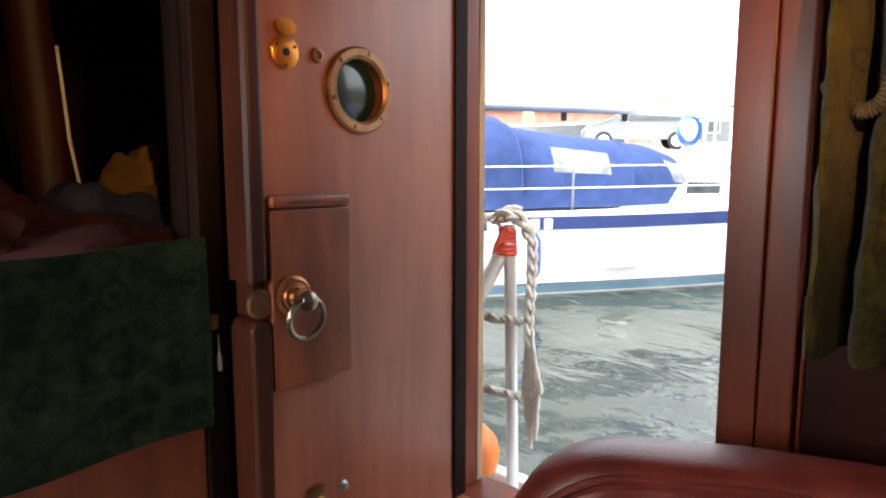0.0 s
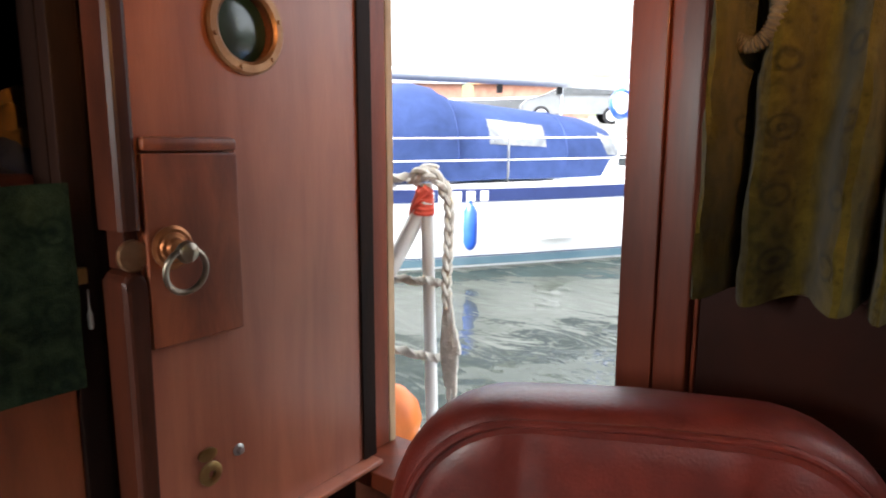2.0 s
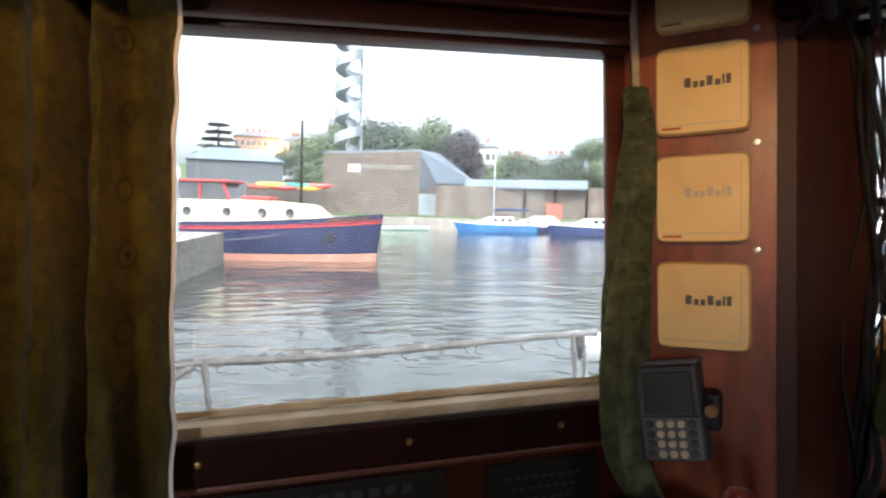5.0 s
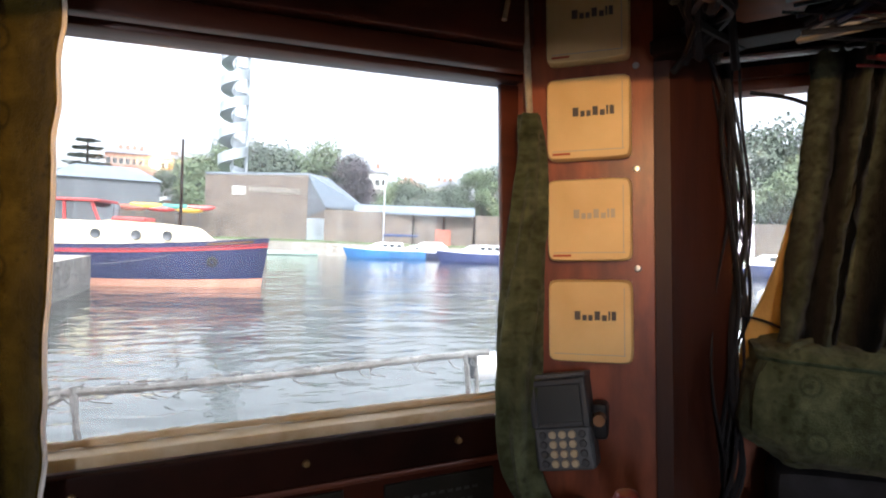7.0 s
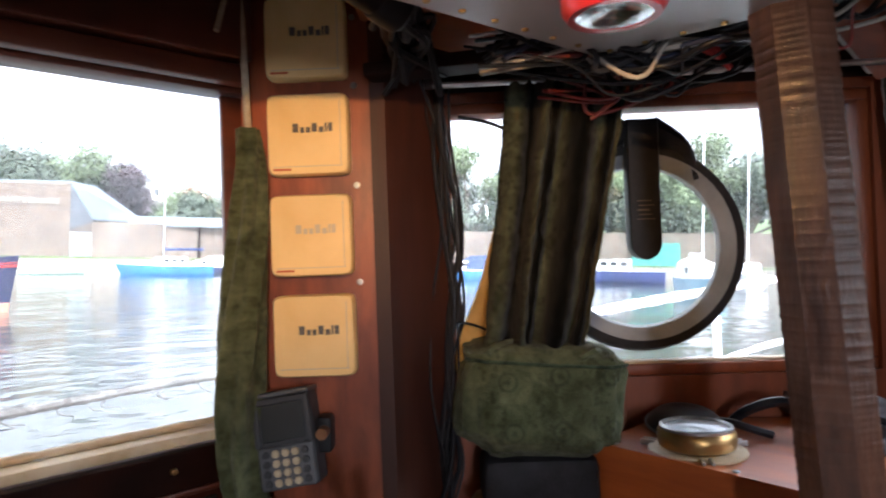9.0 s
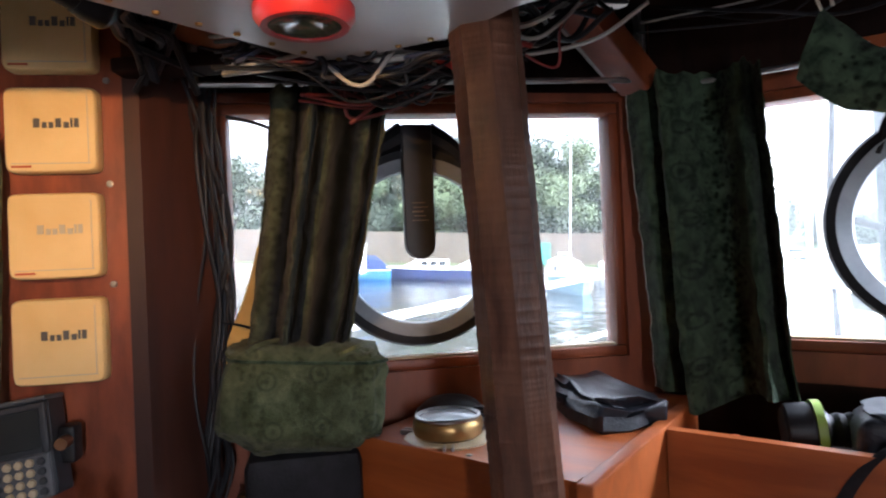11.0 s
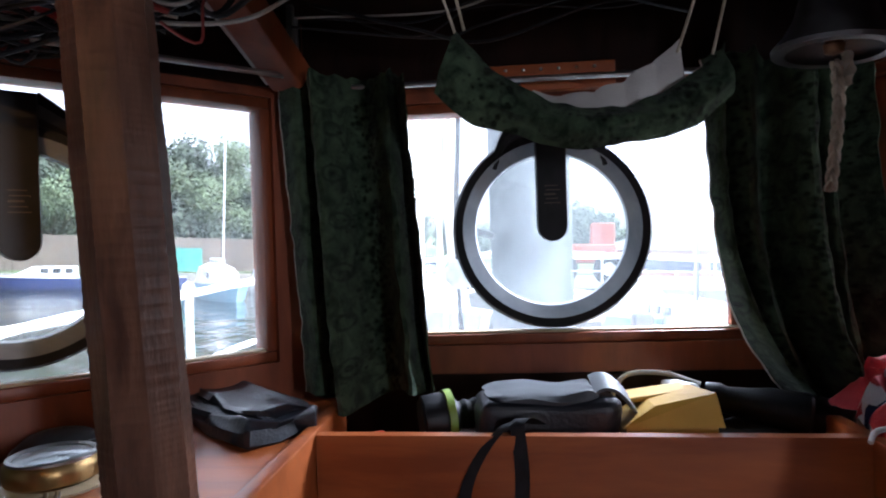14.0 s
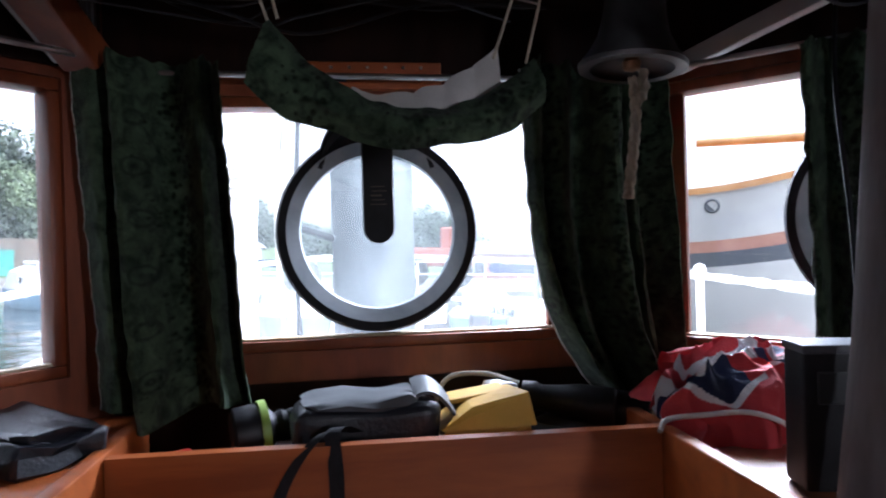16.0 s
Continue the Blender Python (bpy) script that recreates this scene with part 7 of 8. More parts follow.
LEAFDARK = mat("dark leaves", (0.052, 0.076, 0.052), (0.095, 0.125, 0.085), rough=0.8, scale=0.35, bump=0, dirt=0.45)
LEAFPURPLE = mat("copper beech leaves", (0.06, 0.05, 0.06), (0.10, 0.08, 0.095), rough=0.8, scale=0.35, bump=0, dirt=0.4)
BARK = mat("bark", (0.06, 0.045, 0.032), (0.11, 0.085, 0.06), rough=0.9, scale=2, bump=0.4)
GRASS = mat("hillside grass", (0.05, 0.085, 0.028), (0.095, 0.135, 0.045), rough=0.95, scale=0.08, bump=0.2, fine=2)
ORANGE = mat("orange buoy", (0.72, 0.16, 0.02), (0.8, 0.22, 0.04), rough=0.45, bump=0.02)
RUST = mat("rusty red paint", (0.28, 0.07, 0.045), (0.4, 0.12, 0.08), rough=0.8, scale=2, bump=0.2)
TARP = mat("green skip paint", (0.03, 0.20, 0.17), (0.05, 0.27, 0.22), rough=0.6, scale=1, bump=0.1)

SHIPWHITE = mat("grey-white ship paint", (0.34, 0.34, 0.33), (0.44, 0.44, 0.425), rough=0.5, scale=0.8, bump=0.05, dirt=0.3)
wbm = bmesh.new()
bmesh.ops.create_grid(wbm, x_segments=1, y_segments=1, size=1500)
wbm.transform(Matrix.Translation((0, 0, WATER)))
solid("water", wbm, water_mat(), "rippled grey-green harbour water", "water")


def polar(az, d, z=0.0):
    return Vector((d * math.cos(radians(az)), d * math.sin(radians(az)), z))


# land: far shore all round beyond the basin, rising to a wooded hill
rings = []
for d, z in ((66, -2.0), (66.01, 0.9), (90, 1.2), (140, 4), (230, 13), (420, 26), (1400, 30)):
    rings.append([polar(a, d * (1.0 + 0.35 * max(0, math.cos(radians(a * 1.0 + 180))) * (1 if d < 100 else 0.3)), z) for a in range(-60, 131, 5)])
solid("ground", loft(rings, None, False, False), GRASS, "grassy far shore rising to a hill", "ground")
solid("quay_wall", loft([[polar(a, 65.6, z) for a in range(18, 105, 3)] for z in (-2.0, 0.75)] + [[polar(a, 66.4, 0.75) for a in range(18, 105, 3)]], None, False, False), QUAYSTONE, "stone quay edge on the far shore", "quay")
solid("quay_near", prism([(-1.3, 24.7), (-2.3, 16.0), (-60, 12.5), (-60, 24.0), (-12, 25.5)], -2.0, 0.55), QUAYSTONE, "grey stone pier", "quay")
solid("quay_car_park", prism([(-5.5, 20.5), (-70, 17.0), (-120, 60), (-30, 90), (-6.0, 40)], 0.3, 1.08), ASPHALT, "paved quay where cars park", "quay")
solid("boundary_wall", prism([polar(a, 68.0).xy for a in range(16, 76, 4)] + [polar(a, 68.5).xy for a in range(75, 15, -4)], 0.0, 4.2), STONE, "long stone boundary wall on the far quay", "wall")
solid("boundary_wall", prism([polar(a, 68.6).xy for a in range(84, 103, 3)] + [polar(a, 69.1).xy for a in range(102, 83, -3)], 0.0, 3.2), STONE, "stone boundary wall on the far quay", "wall")


def tree(az, d, z0, h, w, leaf, label, seed, lean=0.0):
    rnd = random.Random(seed)
    base = polar(az, d, z0)
    t = thing("tree", label, "tree", tuple(base))
    b = tube(curve_points([base + Vector((0, 0, -1)), base + Vector((0.1, 0, h * 0.25)), base + Vector((0.2, 0.1, h * 0.6))], 5), [w * 0.05, w * 0.045, w * 0.04, w * 0.036, w * 0.033, w * 0.03, w * 0.026, w * 0.022, w * 0.018, w * 0.014, w * 0.01], 7)
    lobes = []
    for i in range(13):
        a, r = rnd.uniform(0, 6.28), w * 0.5 * math.sqrt(rnd.random()) * 0.8
        zz = h * rnd.uniform(0.28, 0.86)
        r *= 1.15 - 0.7 * max(0, zz / h - 0.45)
        c = base + Vector((r * math.cos(a), r * math.sin(a), zz))
        lobes.append((c, w * rnd.uniform(0.16, 0.27)))
        tube([base + Vector((0.1, 0, h * 0.22)), (base + c) / 2 + Vector((0, 0, h * 0.12)), c], [w * 0.018, w * 0.012, w * 0.005], 5, b)
    part("trunk", b, BARK, t)
    cr = bmesh.new()
    size = w * 0.0175
    for c, r in lobes:
        for _ in range(760):
            v = Vector((rnd.gauss(0, 1), rnd.gauss(0, 1), rnd.gauss(0, 0.8)))
            v = v.normalized() * r * rnd.uniform(0.55, 1.08)
            p = c + v
            n = (v.normalized() + Vector((rnd.uniform(-.7, .7), rnd.uniform(-.7, .7), rnd.uniform(-.2, .9)))).normalized()
            s = n.orthogonal().normalized() * size * rnd.uniform(0.6, 1.5)
            u = n.cross(s).normalized() * size * rnd.uniform(0.6, 1.4)
            cr.faces.new([cr.verts.new(q) for q in (p - s, p - u * 0.7 + s * 0.2, p + s, p + u)])
    part("crown", cr, leaf, t, "", False)
    return t


# trees behind the far buildings and the right-hand wood
spec = []
for i, (az, d, h, w) in enumerate([(84, 95, 15, 11), (81.5, 98, 17, 12), (79, 92, 15, 12), (76.5, 96, 16, 11), (74, 96, 14, 10), (86, 105, 14, 10), (68, 86, 9, 9), (66, 84, 8.5, 9), (63.5, 84, 9, 8), (61, 82, 12, 6), (58, 86, 13, 10), (54, 84, 14, 11)]):
    tree(az, d, 1.0, h * 0.9, w, LEAFDARK if i % 3 else LEAF, "leafy tree on the far shore", 10 + i)
tree(72.3, 92, 1.0, 12, 9, LEAFPURPLE, "dark purple copper beech on the far shore", 31)
for i, (az, d, h, w) in enumerate([(48, 80, 15, 12), (44, 78, 16, 12), (40, 80, 17, 12), (36.5, 78, 15, 12), (33, 80, 18, 13), (30, 77, 16, 12), (26.5, 78, 18, 13), (23.8, 76, 17, 11), (20.5, 78, 16, 12), (17, 82, 11, 12)]):
    tree(az, d, 1.0, h * 0.9, w * (0.82 if i % 2 else 1.0), LEAF if i % 2 else LEAFDARK, "tall green tree behind the quay wall", 50 + i)
for i, (az, d, h, w) in enumerate([(-6, 150, 12, 16), (-9, 155, 10, 18), (-3, 160, 9, 16), (3, 150, 8, 16), (9, 130, 12, 14)]):
    tree(az, d, 4.0, h, w, LEAFDARK, "distant tree on the low hill", 70 + i)
# a layered cedar
ced = thing("tree", "flat-topped dark cedar on the hill", "tree", tuple(polar(93.8, 118, 2)))
part("trunk", tube([polar(93.8, 118, 2), polar(93.8, 118, 15)], [0.5, 0.15], 6), BARK, ced)
cr = bmesh.new()
rnd = random.Random(5)
for lay in range(6):
    for _ in range(160):
        a, r = rnd.uniform(0, 6.28), (4.6 - lay * 0.6) * math.sqrt(rnd.random())
        p = polar(93.8, 118, 9 + lay * 1.25 + rnd.uniform(-.2, .2)) + Vector((r * math.cos(a), r * math.sin(a), 0))
        cr.faces.new([cr.verts.new(p + Vector(q) * rnd.uniform(.3, .6)) for q in ((-1, 0, 0), (0, -1, 0.1), (1, 0, 0.2), (0, 1, 0))])
part("crown", cr, LEAFDARK, ced, "", False)


# ---- far buildings ----
def facade_windows(owner, face_p, face_q, cols, rows, z0, dz, w, h, m=None, proud=0.04):
    """Framed windows set out on a wall from p to q."""
    P, Q = Vector((*face_p, 0)), Vector((*face_q, 0))
    d = (Q - P).normalized()
    n = Vector((d.y, -d.x, 0))
    if n.dot(P) > 0:
        n = -n
    ang = math.degrees(math.atan2(d.y, d.x))
    for r in range(rows):
        for c in range(cols):
            p = P + (Q - P) * ((c + 0.5) / cols) + n * proud + Vector((0, 0, z0 + r * dz))
            win = part("window", bx(p, (w + 0.2, 0.08, h + 0.2), (0, 0, ang), 0), RENDERW, owner, "", False)
            part("pane", bx(p + n * 0.045, (w, 0.03, h), (0, 0, ang), 0), WINDOWDARK, win, "", False)


def house(name, label, az0, az1, d, z0, z1, depth, wall, roof, cols=0, rows=0, ridge=2.0, chim=0):
    P, Q = polar(az0, d), polar(az1, d)
    u = (Q - P).normalized()
    n = Vector((u.y, -u.x, 0))
    if n.dot(P) < 0:
        n = -n
    h = thing(name, label, "building", tuple(((P + Q) / 2).xy) + (z0,))
    part("wall", prism([v.xy for v in (P, Q, Q + n * depth, P + n * depth)], z0, z1), wall, h, "", False)
    r = bmesh.new()
    e = 0.3
    a, b, c, dd = P - u * e - n * e, Q + u * e - n * e, Q + u * e + n * (depth + e), P - u * e + n * (depth + e)
    m0, m1 = (a + dd) / 2 + u * (depth * 0.3 if ridge > 1.2 else 0), (b + c) / 2 - u * (depth * 0.3 if ridge > 1.2 else 0)
    vs = [r.verts.new((*v.xy, z)) for v, z in ((a, z1), (b, z1), (c, z1), (dd, z1), (m0, z1 + ridge), (m1, z1 + ridge))]
    for f in ((0, 1, 5, 4), (2, 3, 4, 5), (1, 2, 5), (3, 0, 4), (3, 2, 1, 0)):
        r.faces.new([vs[k] for k in f])
    ro = part("roof", r, roof, h, "", False)
    for k in range(chim):
        p = m0 + (m1 - m0) * ((k + 0.5) / chim)
        part("chimney", bx((p.x, p.y, z1 + ridge), (0.9, 0.7, 1.8), (0, 0, math.degrees(math.atan2(u.y, u.x)))), BRICK, ro, "", False)
    if cols:
        facade_windows(h, P.xy, Q.xy, cols, rows, z0 + (z1 - z0) / rows * 0.5, (z1 - z0) / rows, 0.9, 1.4)
    return h


house("terrace", "red brick terrace with white windows and chimneys", 92.6, 88.9, 170, 8, 19.0, 9, BRICK, SLATEROOF, 8, 3, 1.6, 4)
house("terrace", "white rendered town house", 88.7, 86.4, 165, 8, 18.0, 9, RENDERW, SLATEROOF, 4, 3, 1.6, 2)
house("terrace", "low brick houses behind the quay", 88.2, 84.6, 110, 1, 6.0, 7, BRICK, SLATEROOF, 8, 2, 1.4, 3)
house("villa", "white villa among the trees", 71.4, 69.6, 150, 3, 16.5, 8, RENDERW, SLATEROOF, 3, 3, 1.6, 1)
house("villa", "white gabled house among the trees", 67.4, 65.4, 130, 2, 9.6, 7, RENDERW, SLATEROOF, 2, 2, 2.2, 1)
house("villa", "pale houses on the hill", 69.0, 66.5, 180, 6, 16.2, 9, RENDERW, BRICK, 4, 2, 2.0, 2)
house("villa", "large pale house with chimneys on the hill", 66.0, 62.9, 185, 6, 16.5, 9, RENDERW, SLATEROOF, 5, 2, 2.4, 3)
house("shed", "grey boatyard shed with a pale roof", 96.3, 88.5, 86, 1, 7.2, 9, DARKCLAD, ROOFMETAL, 0, 0, 1.9, 0)
house("warehouse", "red brick waterside warehouse with a slate roof", 102.2, 97.3, 78, 1, 7.3, 14, BRICK, SLATEROOF, 3, 2, 2.1, 0)
solid("boundary_wall", prism([polar(a, 70).xy for a in (94.6, 91.4, 88.2, 85.0)] + [polar(a, 70.5).xy for a in (85.0, 88.2, 91.4, 94.6)], 0.7, 3.4), STONE, "brown stone wall along the far quay", "wall")

# the stone boathouse with its sign, metal roof and lean-to
bh = thing("boathouse", "stone boathouse with a metal roof and sign", "building", tuple(polar(80.6, 70, 0.7)))
P0, P1, P2, P3 = polar(85.0, 70), polar(76.5, 70), polar(71.6, 77), polar(82.6, 81.5)
EF, EB, RB = polar(74.95, 71.0), polar(71.32, 77.0), polar(74.76, 80.0)


def slab(corners, drop):
    """A board of even thickness under four corners."""
    return loft([[Vector((*p.xy, z)) for p, z in corners], [Vector((*p.xy, z - drop)) for p, z in corners]])


part("wall", loft([[(*v.xy, 0.0) for v in (P0, P1, RB, P3)], [(*P0.xy, 7.3), (*P1.xy, 7.9), (*RB.xy, 8.4), (*P3.xy, 7.7)]]), STONE, bh, "", False)
part("roof", slab(((P0, 7.55), (P1, 8.1), (RB, 8.6), (P3, 7.9)), 0.2), ROOFMETAL, bh, "flat parapet roof", False)
slope = part("roof", slab(((P1 * 0.998, 8.0), (RB, 8.62), (EB, 4.85), (EF * 0.998, 4.66)), 0.18), ROOFMETAL, bh, "blue-grey metal roof slope", False)
for k in range(9):
    f0, f1 = P1.lerp(RB, (k + 0.5) / 9), EF.lerp(EB, (k + 0.5) / 9)
    part("seam", bar((*f0.xy, 8.05 + 0.6 * (k + 0.5) / 9), (*f1.xy, 4.7 + 0.2 * (k + 0.5) / 9), 0.07, 0.06), ROOFMETAL, slope, "", False)
part("wall", loft([[(*v.xy, 0.0) for v in (P1 * 1.001, EF, EB, RB)], [(*v.xy, 4.6) for v in (P1 * 1.001, EF, EB, RB)]]), STONE, bh, "lower stone wing", False)
part("gable", loft([[Vector((*(P1 * 0.999).xy, 3.5)), Vector((*(EF * 0.9985).xy, 4.3)), Vector((*(EF * 0.9985).xy, 4.6)), Vector((*(P1 * 0.999).xy, 7.9))], [Vector((*(P1 * 1.01).xy, 3.5)), Vector((*(EF * 1.01).xy, 4.3)), Vector((*(EF * 1.01).xy, 4.6)), Vector((*(P1 * 1.01).xy, 7.9))]]), DARKCLAD, bh, "dark slate-hung gable", False)
part("shutter", slab(((P1 * 0.9985, 3.3), (EF * 0.9985, 3.3), (EF * 1.002, 3.3), (P1 * 1.002, 3.3)), 2.6), GALV, bh, "grey shutter door", False)
ud = (P1 - P0).normalized()
nn = Vector((ud.y, -ud.x, 0))
ang = math.degrees(math.atan2(ud.y, ud.x))
sign = part("sign", bx(P0 + ud * 3.3 + nn * 0.06 + Vector((0, 0, 5.85)), (1.35, 0.08, 0.9), (0, 0, ang), 0.02), RENDERW, bh, "white board with an oval emblem", False)
part("emblem", lathe([(0.36, -0.02), (0.40, 0.0), (0.36, 0.02), (0.32, 0), (0.36, -0.02)], 20, Matrix.Translation(P0 + ud * 3.3 + nn * 0.11 + Vector((0, 0, 5.85))) @ Matrix.Rotation(radians(ang), 4, "Z") @ Matrix.Rotation(radians(90), 4, "X") @ Matrix.Scale(0.6, 4, (0, 1, 0))), DARKCLAD, sign, "", False)


def lettering(body, size, m, material, owner, depth=0.01, name="lettering"):
    cu = bpy.data.curves.new("text", "FONT")
    cu.body, cu.size, cu.extrude, cu.align_x, cu.align_y = body, size, depth, "CENTER", "CENTER"
    tmp = bpy.data.objects.new("text", cu)
    me = bpy.data.meshes.new_from_object(tmp)
    bpy.data.objects.remove(tmp)
    b = bmesh.new()
    b.from_mesh(me)
    bpy.data.meshes.remove(me)
    b.transform(m)
    return part(name, b, material, owner, "", False)


lettering("HAVEN BANKS", 0.78, Matrix.Translation(P0 + ud * 6.9 + nn * 0.05 + Vector((0, 0, 6.05))) @ Matrix.Rotation(radians(ang), 4, "Z") @ Matrix.Rotation(radians(90), 4, "X"), mat("pale letter paint", (0.30, 0.28, 0.25), (0.36, 0.34, 0.30), rough=0.8, bump=0), bh, 0.05)
lean = thing("shed", "open lean-to shed on the quay", "shed", tuple(polar(66.8, 70, 0.7)))
S0, S1 = polar(72.4, 68.6), polar(61.6, 66.9)
part("roof", loft([[(*S0.xy, 4.0), (*S1.xy, 4.0), (*(S1 * 1.05).xy, 4.9), (*(S0 * 1.05).xy, 4.9)], [(*S0.xy, 4.2), (*S1.xy, 4.2), (*(S1 * 1.05).xy, 5.1), (*(S0 * 1.05).xy, 5.1)]]), ROOFMETAL, lean, "", False)
for k in range(5):
    p = S0 + (S1 - S0) * (k / 4)
    part("post", span(p.x - 0.1, p.x + 0.1, p.y - 0.1, p.y + 0.1, 0.5, 4.0), DARK, lean, "", False)
part("back", loft([[(*(S0 * 1.045).xy, 0.5), (*(S1 * 1.045).xy, 0.5), (*(S1 * 1.05).xy, 0.5), (*(S0 * 1.05).xy, 0.5)], [(*(S0 * 1.045).xy, 4.9), (*(S1 * 1.045).xy, 4.9), (*(S1 * 1.05).xy, 4.9), (*(S0 * 1.05).xy, 4.9)]]), DARKCLAD, lean, "dark shed back wall", False)
crate = thing("crate", "orange-brown wooden hut under the lean-to", "hut", tuple(polar(64.4, 67.5, 0.75)))
part("body", bx(polar(64.4, 67.6, 1.7), (1.6, 1.4, 1.7), (0, 0, -25), 0.03), RUST, crate)

# spiral slide tower
tw = thing("slide_tower", "tall galvanised spiral stair tower", "tower", tuple(polar(82.9, 84, 1)))
c = polar(82.9, 84, 0)
side = polar(172.9, 1)
part("pole", tube([c - side * 1.6 + Vector((0, 0, 1)), c - side * 1.6 + Vector((0, 0, 24.5))], 0.22, 8), GALV, tw)
part("pole", tube([c + Vector((0, 0, 1)), c + Vector((0, 0, 24.0))], 0.12, 8), GALV, tw)
sp = bmesh.new()
turns, n = 5.0, 150
rr = []
for k in range(n + 1):
    a = 2 * math.pi * turns * k / n
    z = 8.0 + 16.0 * k / n
    o = Vector((math.cos(a), math.sin(a), 0))
    rr.append([c + o * 0.35 + Vector((0, 0, z)), c + o * 1.75 + Vector((0, 0, z)), c + o * 1.8 + Vector((0, 0, z + 1.25)), c + o * 1.72 + Vector((0, 0, z + 1.25)), c + o * 1.68 + Vector((0, 0, z + 0.1)), c + o * 0.35 + Vector((0, 0, z + 0.1))])
part("spiral", loft(rr, sp), GALV, tw)


# ---- boats ----
def hull_rings(L, B, free, draft, sheer, bowrake=0.9, transom=0.75, n=22, full=0.55, keel=0.6):
    """Half-breadth sections from stern (x=0) to bow (x=L): each a U from sheer to sheer."""
    out = []
    for i in range(n + 1):
        t = i / n
        wdt = B / 2 * (transom + (1 - transom) * math.sin(min(1, t / full) * math.pi / 2)) * (1 if t < full else max(0.012, math.cos((t - full) / (1 - full) * math.pi / 2) ** 0.72))
        zs = free + sheer * (t - 0.3) ** 2
        ring = []
        for k in range(13):
            a = -1 + 2 * k / 12
            s = abs(a)
            y = wdt * math.copysign((1 - (1 - s) ** 2.6) ** 0.55 if s > 0 else 0, a)
            y *= 1 - 0.10 * (1 - s)
            z = -draft + (zs + draft) * s ** 2.1
            x = L * t + bowrake * (t ** 3) * (z / max(zs, .1)) * 0.8
            ring.append(Vector((x, y, z)))
        out.append(ring)
    return out


def band(rings, k0, k1, s0, s1, off=0.012, y=-1):
    """A strip along one side of the hull between two fractions of its height."""
    lo, hi = [], []
    for ring in rings:
        side = [p for p in ring if (p.y <= 0) == (y < 0)]
        side = sorted(side, key=lambda p: p.z)
        for f, dst in ((s0, lo), (s1, hi)):
            z = side[-1].z * f
            for a, b in zip(side, side[1:]):
                if a.z <= z <= b.z + 1e-9:
                    q = a + (b - a) * ((z - a.z) / max(1e-6, b.z - a.z))
                    dst.append(Vector((q.x, q.y + off * y, q.z)))
                    break
            else:
                dst.append(side[-1] + Vector((0, off * y, 0)))
    return loft([lo[k0:k1], hi[k0:k1]], None, False, False)


def deck_of(rings, drop=0.02):
    b = bmesh.new()
    L = [b.verts.new(r[0] + Vector((0, 0.02, -drop))) for r in rings]
    R = [b.verts.new(r[-1] + Vector((0, -0.02, -drop))) for r in rings]
    for k in range(len(rings) - 1):
        b.faces.new((L[k], L[k + 1], R[k + 1], R[k]))
    return b


# the white sailing yacht alongside; local x forward, its near side is y < 0
yaw = math.degrees(math.atan2(0.835, 0.55))
yacht = thing("sailing_yacht", "white sailing yacht with blue stripe and blue canvas tent", "yacht", (-5.66, 5.06, WATER), yaw)
yacht.matrix_basis = pose(-5.6, 5.15, WATER, 0, 0, yaw) @ Matrix.Translation((0, 1.25, 0))
yr = hull_rings(8.3, 2.9, 1.12, 0.35, 0.30, 1.1, 0.78)
part("hull", loft(yr, None, False, False), GELCOAT, yacht, "white gelcoat hull", True, True)
part("deck", deck_of(yr), GELCOAT, yacht, "", False, True)
part("stripe", band(yr, 0, 23, 0.80, 0.95), STRIPEBLUE, yacht, "broad blue sheer stripe", True, True)
part("boot_top", band(yr, 0, 23, 0.03, 0.13), BOOTBLUE, yacht, "pale blue boot top", True, True)
part("boot_line", band(yr, 0, 23, 0.135, 0.15), STRIPEBLUE, yacht, "thin dark line", True, True)
tr = bmesh.new()
tr.faces.new([tr.verts.new(p) for p in yr[0]])
part("transom", tr, GELCOAT, yacht, "", False, True)
cab = []
for x, wd, h in ((3.3, 0.95, 0.50), (3.5, 0.95, 0.52), (5.0, 0.85, 0.46), (6.2, 0.6, 0.30), (6.8, 0.45, 0.05)):
    cab.append([Vector((x, y * wd, 1.12 + z * h)) for y, z in ((-1.06, -0.15), (-1.0, 0.55), (-0.88, 0.92), (-0.5, 1.06), (0.5, 1.06), (0.88, 0.92), (1.0, 0.55), (1.06, -0.15))])
cabin = part("coachroof", loft(cab), GELCOAT, yacht, "white coachroof", True, True)
for x0, x1 in ((4.35, 4.95), (5.2, 5.7)):
    part("window", bar((x0, -0.985, 1.36), (x1, -0.925, 1.345), 0.02, 0.17, 0.008), WINDOWDARK, cabin, "long dark window", True, True)
# cockpit tent: arched sections
tent = []
for x, wd, h in ((0.1, 0.9, 0.6), (0.3, 1.05, 1.05), (0.9, 1.12, 1.24), (1.4, 1.12, 1.27), (1.7, 1.12, 1.20), (1.9, 1.1, 1.07), (2.3, 1.08, 1.02), (3.1, 1.05, 0.93), (3.5, 1.02, 0.88), (4.0, 0.97, 0.82), (4.35, 0.9, 0.70), (4.6, 0.84, 0.45), (4.78, 0.8, 0.25)):
    tent.append([Vector((x, wd * math.copysign(min(1, abs(math.sin(a)) ** 0.7), math.sin(a)) * (1.0), 1.14 + h * max(0, math.cos(a)) ** 0.62)) for a in [(-90 + 180 * k / 14) * math.pi / 180 for k in range(15)]])
for ring in tent:
    for p in ring:
        p.z += wob(p.x * 1.0, p.y, p.z, 2.5, 0.02)
tent_ob = part("cockpit_tent", loft(tent, None, False, False), CANVASBLUE, yacht, "blue canvas cockpit tent", True, True)


